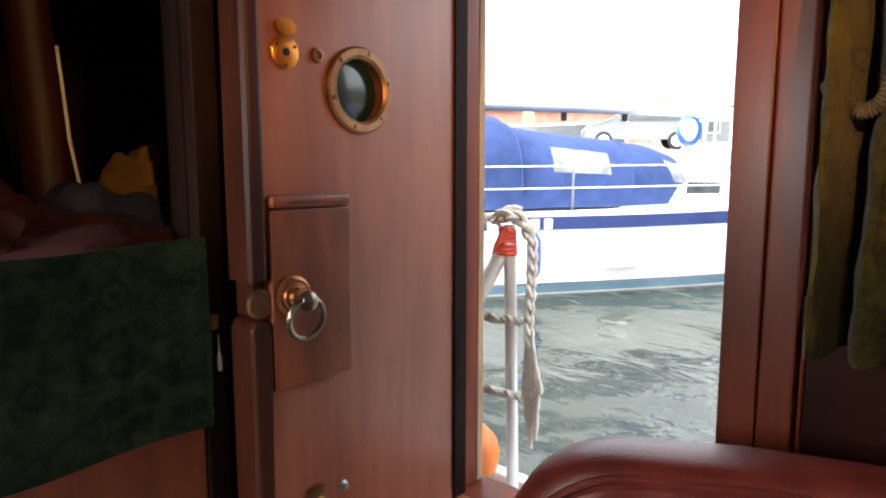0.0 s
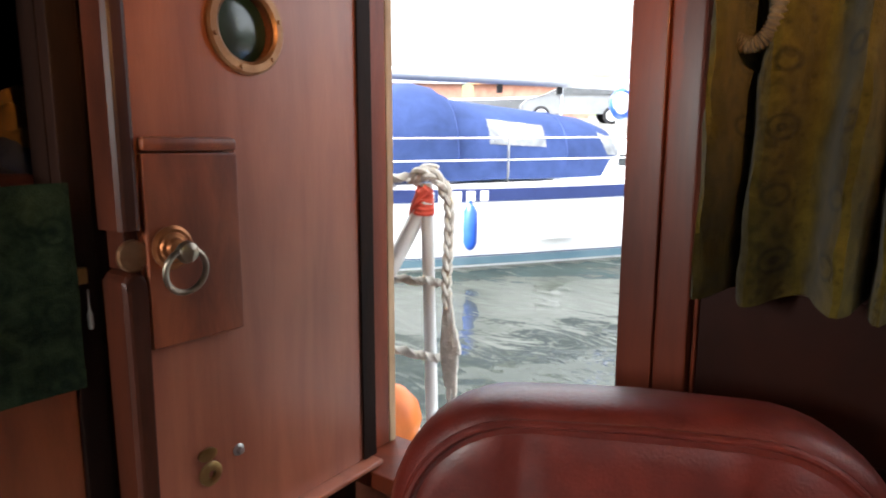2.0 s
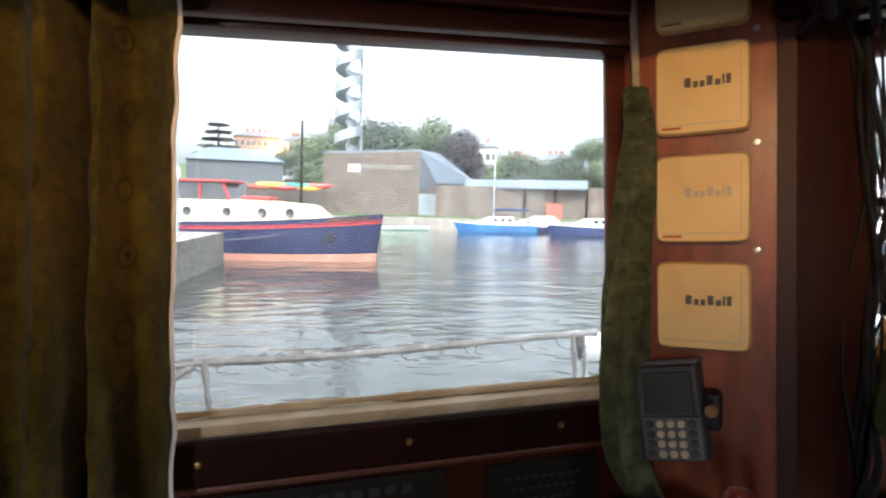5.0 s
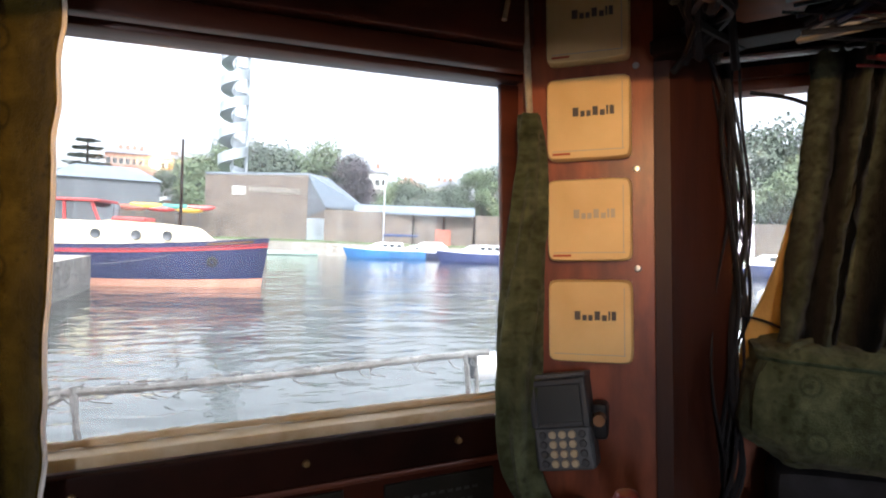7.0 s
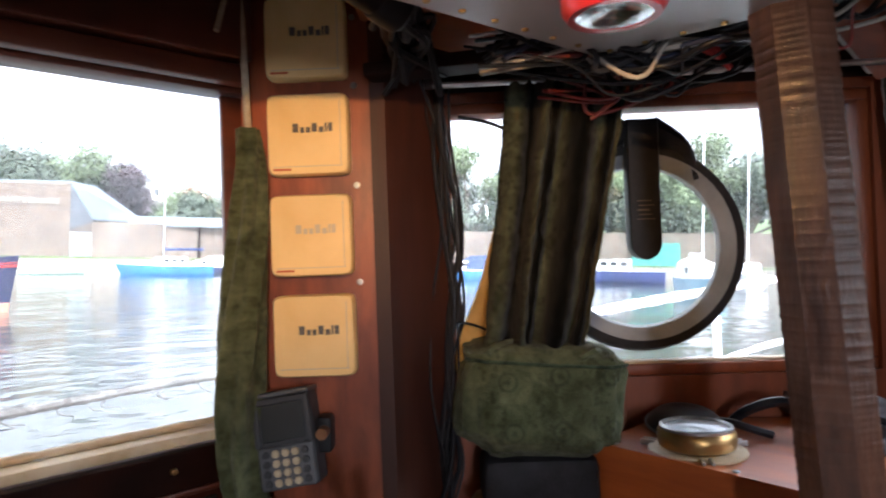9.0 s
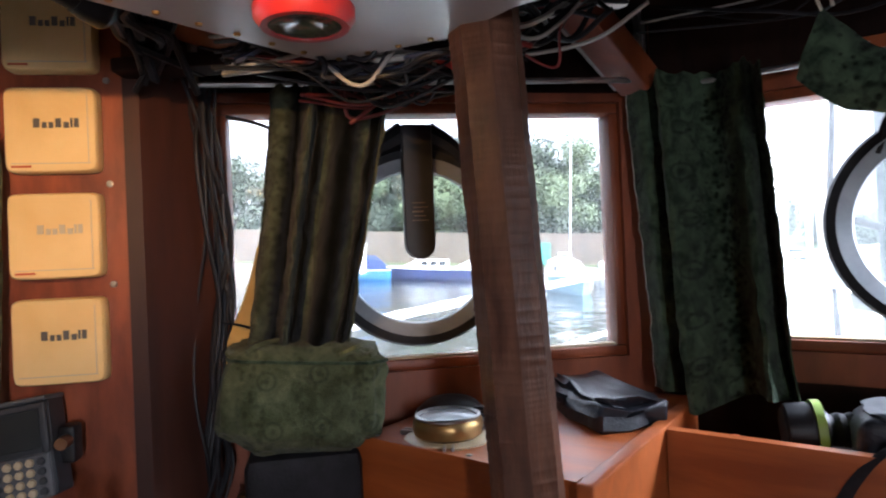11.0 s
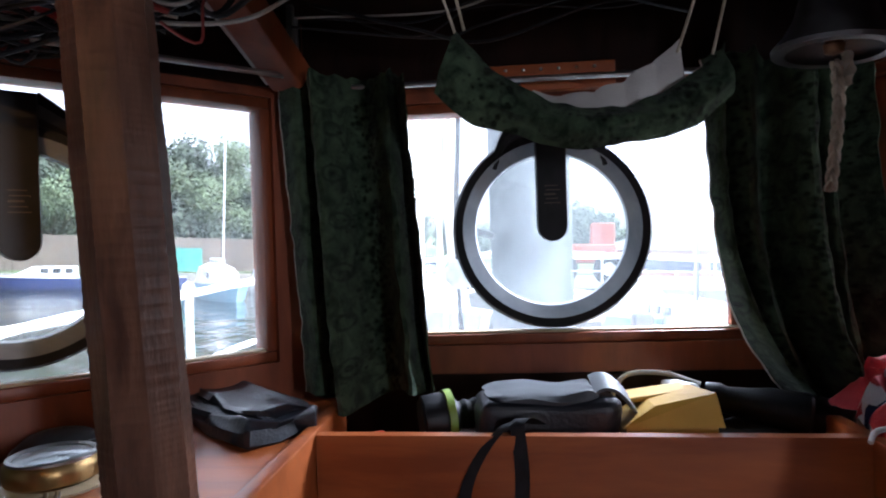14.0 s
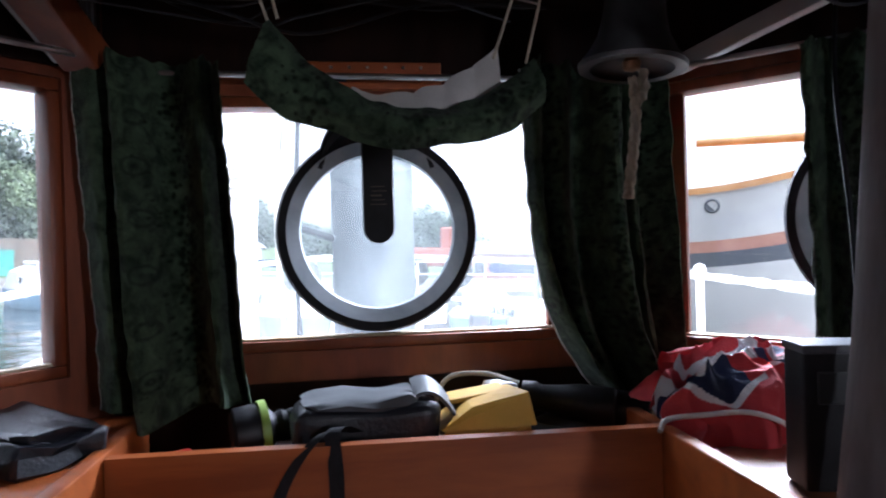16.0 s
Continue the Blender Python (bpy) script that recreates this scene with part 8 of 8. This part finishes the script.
def on_tent(x, k):
    for a, b in zip(tent, tent[1:]):
        if a[0].x <= x <= b[0].x:
            f = (x - a[0].x) / (b[0].x - a[0].x)
            q = a[int(k)].lerp(b[int(k)], f)
            q2 = a[min(14, int(k) + 1)].lerp(b[min(14, int(k) + 1)], f)
            return q.lerp(q2, k - int(k))
    return tent[-1][int(k)]


def tent_patch(x0, x1, k0, k1, name, label, material, taper=0.0):
    rows = []
    for j in range(7):
        rows.append([on_tent(x0 + (x1 - x0) * i / 8 + taper * j / 6, k0 + (k1 - k0) * j / 6) + Vector((0, -0.006, 0.003)) for i in range(9)])
    part(name, loft(rows, None, False, False), material, tent_ob, label, True, True)


tent_patch(2.3, 3.15, 1.3, 3.2, "vinyl_window", "clouded clear vinyl window", CLEARVINYL)
tent_patch(4.2, 4.6, 1.0, 3.0, "vinyl_window", "clouded clear vinyl window", CLEARVINYL, -0.14)
tent_patch(0.35, 0.8, 1.2, 3.4, "vinyl_window", "clouded clear vinyl window", CLEARVINYL)
for x in (1.85, 3.5):
    part("seam", tube([on_tent(x, k / 2) + Vector((0, -0.004, 0.004)) for k in range(1, 28)], 0.012, 5), CANVASBLUE, tent_ob, "", True, True)
# rails, boom, mast, fender
for x in (0.3, 2.45, 4.9, 6.9):
    part("stanchion", tube([(x, -1.30 + 0.05 * max(0, x - 5), 1.10), (x, -1.30 + 0.05 * max(0, x - 5), 1.72)], 0.014, 6), STEEL, yacht, "", True, True)
for z in (1.42, 1.70):
    part("guard_wire", tube([(0.0, -1.2, z), (2.45, -1.30, z), (4.9, -1.30, z), (8.9, -0.5, z + 0.1)], 0.008, 5), WHITE, yacht, "", True, True)
part("pushpit", tube(curve_points([(-0.05, -0.9, 1.1), (0.0, -1.1, 1.7), (0.5, -1.25, 1.72), (0.95, -1.3, 1.1)], 6), 0.016, 6), STEEL, yacht, "", True, True)
part("boom", tube([(-0.3, 0, 2.57), (5.9, 0, 2.44)], 0.085, 12), ALU, yacht, "grey alloy boom", True, True)
part("mast", tube([(6.1, 0, 1.4), (6.1, 0, 12.5)], 0.085, 12), ALU, yacht, "", True, True)
part("kicker", tube([(3.95, 0, 1.7), (3.95, 0, 2.44)], 0.02, 6), ALU, yacht, "", True, True)
for x in (2.9, 3.9):
    part("block", bx((x, 0, 2.36), (0.09, 0.05, 0.13), (0, 0, 0), 0.015), BLACK, yacht, "", True, True)
part("fender", lathe([(0.0, -0.30), (0.05, -0.27), (0.085, -0.2), (0.09, 0.0), (0.085, 0.2), (0.05, 0.27), (0.02, 0.3), (0.02, 0.34), (0.0, 0.34)], 16, Matrix.Translation((1.85, -1.5, 0.60))), FENDERBLUE, yacht, "blue sausage fender", True, True)
part("outlet", bx((3.1, -1.42, 0.42), (0.55, 0.10, 0.10), (0, 0, 0), 0.03), GELCOAT, yacht, "moulded hull fitting", True, True)
for i, ch in enumerate((0.17, 0.15, 0.15, 0.15, 0.14)):
    b = bx((1.32 + i * 0.185, -1.445, 0.985), (ch * 0.82, 0.006, 0.13), (0, 0, 0.8), 0.003)
    part("nameplate_bar", b, WHITE, yacht, "white letter-sized mark", False, True)
part("horseshoe_buoy", lathe([(0.13, -0.05), (0.2, -0.06), (0.24, 0), (0.2, 0.06), (0.13, 0.05), (0.1, 0), (0.13, -0.05)], 20, aim((4.68, -0.5, 2.15), (0.2, -1, 0))), FENDERBLUE, yacht, "blue and white life ring", True, True)
part("buoy_cover", lathe([(0.0, 0.0), (0.13, 0.0), (0.17, 0.04), (0.13, 0.07), (0, 0.07)], 16, aim((4.63, -0.52, 2.17), (0.2, -1, 0))), WHITE, yacht, "", True, True)

# parked silver hatchback on the quay; local x forward
CARP = polar(115.2, 24.6, 1.08)
car = thing("car", "silver hatchback parked on the quay", "car", tuple(CARP))
car.matrix_basis = pose(*CARP, 0, 0, 115.2 + 96)
prof = [(-1.95, 0.35), (-2.0, 0.75), (-1.88, 1.0), (-1.62, 1.38), (-1.2, 1.5), (-0.3, 1.53), (0.35, 1.42), (1.15, 1.02), (1.75, 0.86), (2.0, 0.66), (2.02, 0.35)]
rings = []
for y, k, t in ((-0.84, 0.94, 0.0), (-0.86, 0.97, 0.0), (-0.74, 1.0, 0.06), (0.74, 1.0, 0.06), (0.86, 0.97, 0.0), (0.84, 0.94, 0.0)):
    rings.append([Vector((x * k, y * (1 - 0.16 * max(0, z - 0.95) / 0.55), z)) for x, z in prof])
part("body", loft(rings), SILVER, car, "", True, True)
for s in (-1, 1):
    y = s * 0.80
    part("window", loft([[Vector((x, y + s * e - s * 0.16 * (z - 0.95) * 0.75, z)) for x, z in ((-1.35, 1.03), (0.75, 1.03), (0.15, 1.36), (-0.35, 1.43), (-1.15, 1.40))] for e in (0.0, 0.05)]), WINDOWDARK, car, "", False, True)
    for x in (-1.25, 1.25):
        wh = part("wheel", lathe([(0, -0.1), (0.2, -0.1), (0.31, -0.09), (0.31, 0.09), (0.2, 0.1), (0, 0.1)], 20, Matrix.Translation((x, s * 0.80, 0.31)) @ Matrix.Rotation(radians(90), 4, "X")), RUBBER, car, "", True, True)
        part("rim", lathe([(0, -0.03), (0.06, -0.02), (0.19, 0.0), (0.21, -0.01), (0.21, -0.03)], 14, Matrix.Translation((x, s * 0.905, 0.31)) @ Matrix.Rotation(radians(90 * s), 4, "X")), ALU, wh, "", True, True)
    part("mirror", bx((0.72, s * 0.92, 1.06), (0.12, 0.14, 0.1), (0, 0, 0), 0.03), SILVER, car, "", True, True)

# old lifeboat-shaped motor vessel with a navy hull; local x towards the bow
bdir = math.degrees(math.atan2(24.12 - 25.95, 4.1 + 1.28))
barge = thing("motor_vessel", "navy and red motor vessel with cream cabin moored bow out", "boat", (0, 0, 0))
barge.matrix_basis = pose(4.1, 24.12, WATER, 0, 0, bdir) @ Matrix.Translation((-11.6, 1.55, 0))
br = hull_rings(11.5, 3.5, 1.45, 0.5, 0.95, 0.35, 0.7, 24, 0.6)
part("hull", loft(br, None, False, False), NAVYHULL, barge, "navy painted hull", True, True)
part("deck", deck_of(br, 0.12), CREAMPAINT, barge, "", False, True)
part("red_band", band(br, 0, 25, 0.80, 0.84, 0.03), REDHULL, barge, "red rubbing strake", True, True)
part("red_band", band(br, 0, 25, 0.865, 0.885, 0.03), REDHULL, barge, "red rubbing strake", True, True)
part("antifouling", band(br, 0, 25, 0.0, 0.17, 0.02), ANTIFOUL, barge, "faded red boot top", True, True)
part("name_board", band(br, 20, 24, 0.915, 0.955, 0.03), DULLYELLOW, barge, "yellow name marks", True, True)
part("emblem", lathe([(0.12, -0.01), (0.2, 0), (0.12, 0.02), (0.08, 0), (0.12, -0.01)], 14, aim((9.9, -1.18, 0.95), (0.35, -1, 0.1))), SLATE, barge, "dark round crest", True, True)
cab = []
for x, wd, h in ((0.5, 1.2, 0.95), (6.8, 1.2, 0.95), (9.0, 0.95, 0.8), (9.6, 0.8, 0.35)):
    cab.append([Vector((x, y * wd, 1.35 + z * h)) for y, z in ((-1.05, 0), (-1.0, 0.8), (-0.9, 1.0), (0, 1.08), (0.9, 1.0), (1.0, 0.8), (1.05, 0))])
cabin = part("cabin", loft(cab), CREAMPAINT, barge, "cream trunk cabin", True, True)
for x in (1.2, 2.6, 4.2, 5.8, 7.2, 8.3):
    part("porthole", lathe([(0, 0), (0.13, 0), (0.17, 0.03), (0.19, 0)], 14, aim((x, -1.24, 1.85), (0, -1, 0.05))), WINDOWDARK, cabin, "", True, True)
part("wheelhouse", loft([[Vector((x, y, z)) for x, y, z in ((3.4, -0.9, 2.3), (5.8, -0.9, 2.3), (5.8, 0.9, 2.3), (3.4, 0.9, 2.3))], [Vector((x, y, z)) for x, y, z in ((3.6, -0.85, 3.0), (5.5, -0.85, 3.0), (5.5, 0.85, 3.0), (3.6, 0.85, 3.0))]]), WINDOWDARK, barge, "glazed wheelhouse", False, True)
part("wheelhouse_roof", bx((4.5, 0, 3.06), (2.5, 2.0, 0.1), (0, 0, 0), 0.03), REDHULL, barge, "red roof", True, True)
for x, x2 in ((3.4, 3.6), (4.6, 4.55), (5.8, 5.5)):
    part("pillar", bar((x, -0.93, 2.28), (x2, -0.88, 3.02), 0.08, 0.08), REDHULL, barge, "", False, True)
part("hatch", bx((6.7, 0, 2.42), (1.2, 1.2, 0.16), (0, 0, 0), 0.05), REDHULL, barge, "red hatch", True, True)
part("funnel", tube([(6.2, -0.4, 2.3), (6.2, -0.4, 2.95)], 0.12, 10), DARKCLAD, barge, "", True, True)
part("mast", tube([(8.4, 0, 2.2), (8.4, 0, 5.6)], [0.07, 0.05], 8), DARK, barge, "", True, True)
part("mooring_line", tube(curve_points([(9.6, -1.2, 1.6), (7.5, -1.72, 0.95), (3.0, -1.85, 0.5)], 8), 0.011, 5), GREYROPE, barge, "", True, True)


def small_boat(az, d, yaw, L, hullm, label, tent=None, mast=0.0, cabin=True, sheer=0.4, z0=WATER):
    p = polar(az, d, z0)
    bt = thing("boat", label, "boat", tuple(p))
    bt.matrix_basis = pose(*p, 0, 0, yaw) @ Matrix.Translation((-L / 2, 0, 0))
    hr = hull_rings(L, L * 0.31, L * 0.12, 0.3, sheer, L * 0.09, 0.75, 16)
    part("hull", loft(hr, None, False, False), hullm, bt, "", True, True)
    part("deck", deck_of(hr, 0.05), GELCOAT, bt, "", False, True)
    part("rubbing_strake", band(hr, 0, 17, 0.92, 1.0, 0.03), GELCOAT, bt, "", True, True)
    part("rubbing_strake", band(hr, 0, 17, 0.92, 1.0, 0.03, 1), GELCOAT, bt, "", True, True)
    z = L * 0.12
    if cabin:
        cr = [[Vector((x, y * wd, z + zz * h)) for y, zz in ((-1, 0), (-0.93, 0.85), (-0.7, 1), (0.7, 1), (0.93, 0.85), (1, 0))] for x, wd, h in ((L * 0.3, L * 0.11, L * 0.10), (L * 0.62, L * 0.10, L * 0.09), (L * 0.78, L * 0.06, 0.05))]
        cb = part("cabin", loft(cr), GELCOAT, bt, "", True, True)
        for s in (-1, 1):
            for k in range(3):
                x = L * (0.35 + 0.09 * k)
                part("window", bx((x, s * L * 0.107, z + L * 0.055), (L * 0.06, 0.05, L * 0.04), (0, 0, 0), 0), WINDOWDARK, cb, "", False, True)
    if tent:
        part("cover", loft([[Vector((x, y * wd, z + h * zz)) for y, zz in ((-1, 0), (-0.8, 0.7), (0, 1), (0.8, 0.7), (1, 0))] for x, wd, h in ((L * 0.05, L * 0.1, L * 0.08), (L * 0.15, L * 0.13, L * 0.16), (L * 0.45, L * 0.13, L * 0.15), (L * 0.55, L * 0.1, L * 0.09))]), tent, bt, "boat cover", True, True)
    if mast:
        part("mast", tube([(L * 0.55, 0, z), (L * 0.55, 0, z + mast)], 0.07, 6), ALU, bt, "", True, True)
        part("boom", tube([(L * 0.55, 0, z + 1.4), (L * 0.1, 0, z + 1.45)], 0.14, 6), CANVASBLUE if tent is None else tent, bt, "furled sail", True, True)
    return bt


small_boat(69.4, 62, 165, 7.5, SKYBLUE, "bright blue sailing boat moored on the far side", None, 7.0)
small_boat(66.5, 65, 160, 6.5, NAVYHULL, "dark blue covered launch on the far side", GELCOAT)
small_boat(60.8, 60, 170, 8.0, STRIPEBLUE, "white and blue motor cruiser on the far side")
cano = thing("canoe", "pale green canoe lying at the quay", "canoe", tuple(polar(77.6, 64.6, WATER)))
part("hull", loft([[polar(77.6, 64.6, WATER) + Vector((x, y * wdt, z)) for y, z in ((-1, 0.4), (-0.7, 0.05), (0, 0), (0.7, 0.05), (1, 0.4))] for x, wdt in ((-2.5, 0.02), (-1.5, 0.35), (0, 0.45), (1.5, 0.35), (2.5, 0.02))], None, False, False), mat("pale green hull", (0.36, 0.5, 0.42), (0.44, 0.58, 0.5), bump=0), cano)
small_boat(44, 56, 150, 8, SKYBLUE, "white and blue moored motor boat", CANVASBLUE)
small_boat(36.5, 58, 120, 9, STRIPEBLUE, "blue hulled moored cruiser")
small_boat(31.5, 58, 115, 9.5, STRIPEBLUE, "blue hulled moored cruiser with white topsides")
small_boat(24.0, 42, 215, 8.5, PALEBLUE, "pale blue yacht under a white cover", WHITECLOTH, 9.5)
small_boat(20.5, 52, 200, 9, GELCOAT, "white yacht moored ahead", None, 10.0)
skip = thing("container", "green container on the far quay", "container", tuple(polar(27.6, 67, 0.8)))
part("body", bx(polar(27.6, 67.2, 2.0), (2.0, 4.5, 2.3), (0, 0, 27.6), 0.03), TARP, skip)

# boatyard ahead and to starboard
solid("quay_front", prism([polar(a, dd).xy for a, dd in ((-70, 30), (-45, 26), (-20, 24), (0, 24), (13, 27), (17, 40), (17, 66))] + [(66, -10), (66, -120), (20, -120)], -2.0, 0.85), ASPHALT, "pale boatyard quay ahead", "quay")
house("shed", "cream boatyard hut with a dark roof", 13.0, 7.6, 40, 0.85, 2.9, 5, CREAMPAINT, SLATEROOF, 3, 1, 1.3, 0)
house("shed", "long low boatyard shed", -9, -19, 60, 0.85, 3.2, 8, BRICK, SLATEROOF, 6, 1, 1.3, 0)
tr2 = thing("tractor", "rusty red boatyard tractor", "tractor", tuple(polar(-7.5, 28, 0.85)))
part("body", bx(polar(-7.5, 28, 2.15), (1.4, 2.6, 0.8), (0, 0, -7), 0.12), RUST, tr2)
part("cab", bx(polar(-9.0, 28.2, 2.9), (1.3, 1.0, 1.1), (0, 0, -7), 0.1), RUST, tr2)
for a in (-5.6, -9.6):
    w5 = part("wheel", lathe([(0.28, -0.18), (0.62, -0.16), (0.66, 0), (0.62, 0.16), (0.28, 0.18), (0.28, -0.18)], 20, aim(polar(a, 27.2, 1.52), polar(a, -1))), RUBBER, tr2)
    part("rim", lathe([(0, -0.05), (0.28, -0.08), (0.30, 0.08), (0, 0.05)], 14, aim(polar(a, 27.15, 1.52), polar(a, -1))), WHITE, w5)
for i, (az, d, yw, L) in enumerate(((5.5, 19, 200, 7.5), (-12, 20, 170, 7.0), (-16, 17, 190, 6.5), (-3.5, 21, 185, 6.5))):
    small_boat(az, d, yw, L, (GELCOAT, PALEBLUE, GELCOAT, RENDERW)[i], "small white boat moored ahead", None, (8.5, 0, 9.0, 7.5)[i])
rail2 = thing("quay_rail", "white railings along the boatyard quay", "railing", tuple(polar(-6, 25, 0.85)))
for k in range(12):
    p = polar(9 - 3 * k, 25.2, 0.85)
    part("post", tube([p, p + Vector((0, 0, 1.1))], 0.04, 6), WHITE, rail2)
for z in (0.6, 1.08):
    part("rail", tube([polar(9 - 3 * k, 25.2, 0.85 + z) for k in range(12)], 0.03, 6), WHITE, rail2)

# the white sailing ship to starboard with varnished spars
sp2 = polar(-36, 14.5, WATER)
ship = thing("sailing_ship", "large white wooden ship with varnished rail and spars", "ship", tuple(sp2))
ship.matrix_basis = pose(*sp2, 0, 0, -36 - 78) @ Matrix.Translation((-4.3, 1.5, 0))
sr2 = hull_rings(6.5, 3.6, 3.78, 0.5, 2.9, 1.0, 0.8, 24, 0.5)
part("hull", loft(sr2, None, False, False), SHIPWHITE, ship, "white topsides", True, True)
part("deck", deck_of(sr2, 0.1), VARNISH, ship, "", False, True)
for sd2 in (-1, 1):
    part("lower_hull", band(sr2, 0, 25, 0.0, 0.66, 0.03, sd2), DARKCLAD, ship, "black lower hull", True, True)
    part("waterline", band(sr2, 0, 25, 0.66, 0.72, 0.03, sd2), BRICK, ship, "brown weathered band", True, True)
    part("cap_rail", band(sr2, 0, 25, 0.965, 1.0, 0.08, sd2), VARNISH, ship, "varnished cap rail", True, True)
    for x in (2.9, 4.6):
        part("porthole", lathe([(0, 0), (0.10, 0), (0.12, 0.04), (0.15, 0.02), (0.15, 0)], 14, aim((x, sd2 * (1.78 if x < 4 else 1.55), 3.45), (0, sd2, 0))), DARKCLAD, ship, "", True, True)
part("spar", tube([(2.8, 0, 5.05), (8.0, 0, 5.15)], [0.09, 0.14], 10), VARNISH, ship, "varnished boom", True, True)
part("mast", tube([(6.3, 0, 3.5), (6.3, 0, 14)], 0.16, 10), VARNISH, ship, "", True, True)
for x in (4.6, 5.4):
    part("shroud", tube([(x, -1.3, 4.2), (6.3, 0, 13)], 0.02, 5), ROPE, ship, "", True, True)
solid("pontoon", prism([polar(a, dd).xy for a, dd in ((-22, 6.2), (-22, 10.5), (-34, 11.5), (-50, 11.5), (-50, 6.2), (-34, 6.0))][::-1], -0.5, 0.15), mat("weathered pontoon boards", (0.22, 0.19, 0.15), (0.32, 0.28, 0.22), rough=0.9, scale=2, stretch=(1, 8, 1), bump=0.3, fine=20), "weathered wooden pontoon alongside", "pontoon")

# behind the yacht: laid-up hull, quay buildings, posts
small_boat(124.0, 30, 34, 8.0, SILVER, "laid-up grey hull standing on the quay", None, 0, False, 0.5, 1.08)
house("shed", "low quay building with an orange roof", 124, 114, 46, 1.08, 3.4, 6, BRICK, VARNISH, 0, 0, 0.9, 0)
house("shed", "dark boat store across the quay", 113, 103, 62, 1.08, 4.2, 9, DARKCLAD, SLATEROOF, 4, 1, 1.6, 0)
house("shed", "pale workshop across the quay", 136, 125, 60, 1.08, 4.0, 9, BRICK, SLATEROOF, 0, 0, 1.2, 0)
qr = thing("quay_rail", "white railings and post on the quay", "railing", tuple(polar(110, 23.5, 1.08)))
for k in range(6):
    p = polar(111.5 - k * 1.2, 23.2, 1.08)
    part("post", tube([p, p + Vector((0, 0, 1.0))], 0.035, 6), WHITE, qr)
part("rail", tube([polar(111.5 - k * 1.2, 23.2, 2.05) for k in range(6)], 0.03, 6), WHITE, qr)
part("pole", tube([polar(109.9, 26, 1.08), polar(109.9, 26, 4.4)], 0.06, 8), WHITE, qr)

# lamp post standing on the pier
lp = thing("street_lamp", "slim grey lamp post with a small sign on the pier", "street lamp", tuple(polar(96.6, 22, 0.55)))
foot = polar(96.6, 22, 0.55)
part("pole", tube([foot, foot + Vector((0, 0, 1.2)), foot + Vector((-0.02, 0, 4.3))], [0.06, 0.045, 0.035], 10), GALV, lp)
part("collar", lathe([(0, 0), (0.09, 0), (0.09, 0.03), (0.06, 0.09), (0, 0.09)], 12, Matrix.Translation(foot)), GALV, lp)
part("head", bx(foot + Vector((-0.06, -0.05, 4.36)), (0.16, 0.26, 0.15), (0, 0, 10), 0.03), GALV, lp, "grey lamp head")
part("sign", bx(foot + Vector((0, -0.07, 2.0)), (0.17, 0.02, 0.34), (0, 0, 6), 0.005), WHITE, lp, "small white notice")

# bright kayaks racked on the far quay
for k, (az, m) in enumerate(((90.4, RUST), (89.4, YELLOW), (88.3, REDHULL), (87.2, TARP), (86.2, YELLOW), (85.4, REDHULL))):
    c = polar(az, 67.4, 3.45 + 0.25 * (k % 2))
    side = polar(az - 90, 1)
    ky = thing("kayak", "bright kayak racked above the quay wall", "kayak", tuple(c), group="kayaks")
    part("hull", tube(curve_points([c - side * 1.5 + Vector((0, 0, 0.12)), c - side * 0.7, c + side * 0.7, c + side * 1.5 + Vector((0, 0, 0.12))], 6), [0.03, 0.1, 0.16, 0.2, 0.23, 0.25, 0.27, 0.28, 0.28, 0.28, 0.28, 0.28, 0.27, 0.25, 0.23, 0.2, 0.16, 0.1, 0.03], 8), m, ky)
    part("rack_post", tube([Vector((c.x, c.y, 0.8)), Vector((c.x, c.y, c.z - 0.2))], 0.06, 6), DARKCLAD, ky)


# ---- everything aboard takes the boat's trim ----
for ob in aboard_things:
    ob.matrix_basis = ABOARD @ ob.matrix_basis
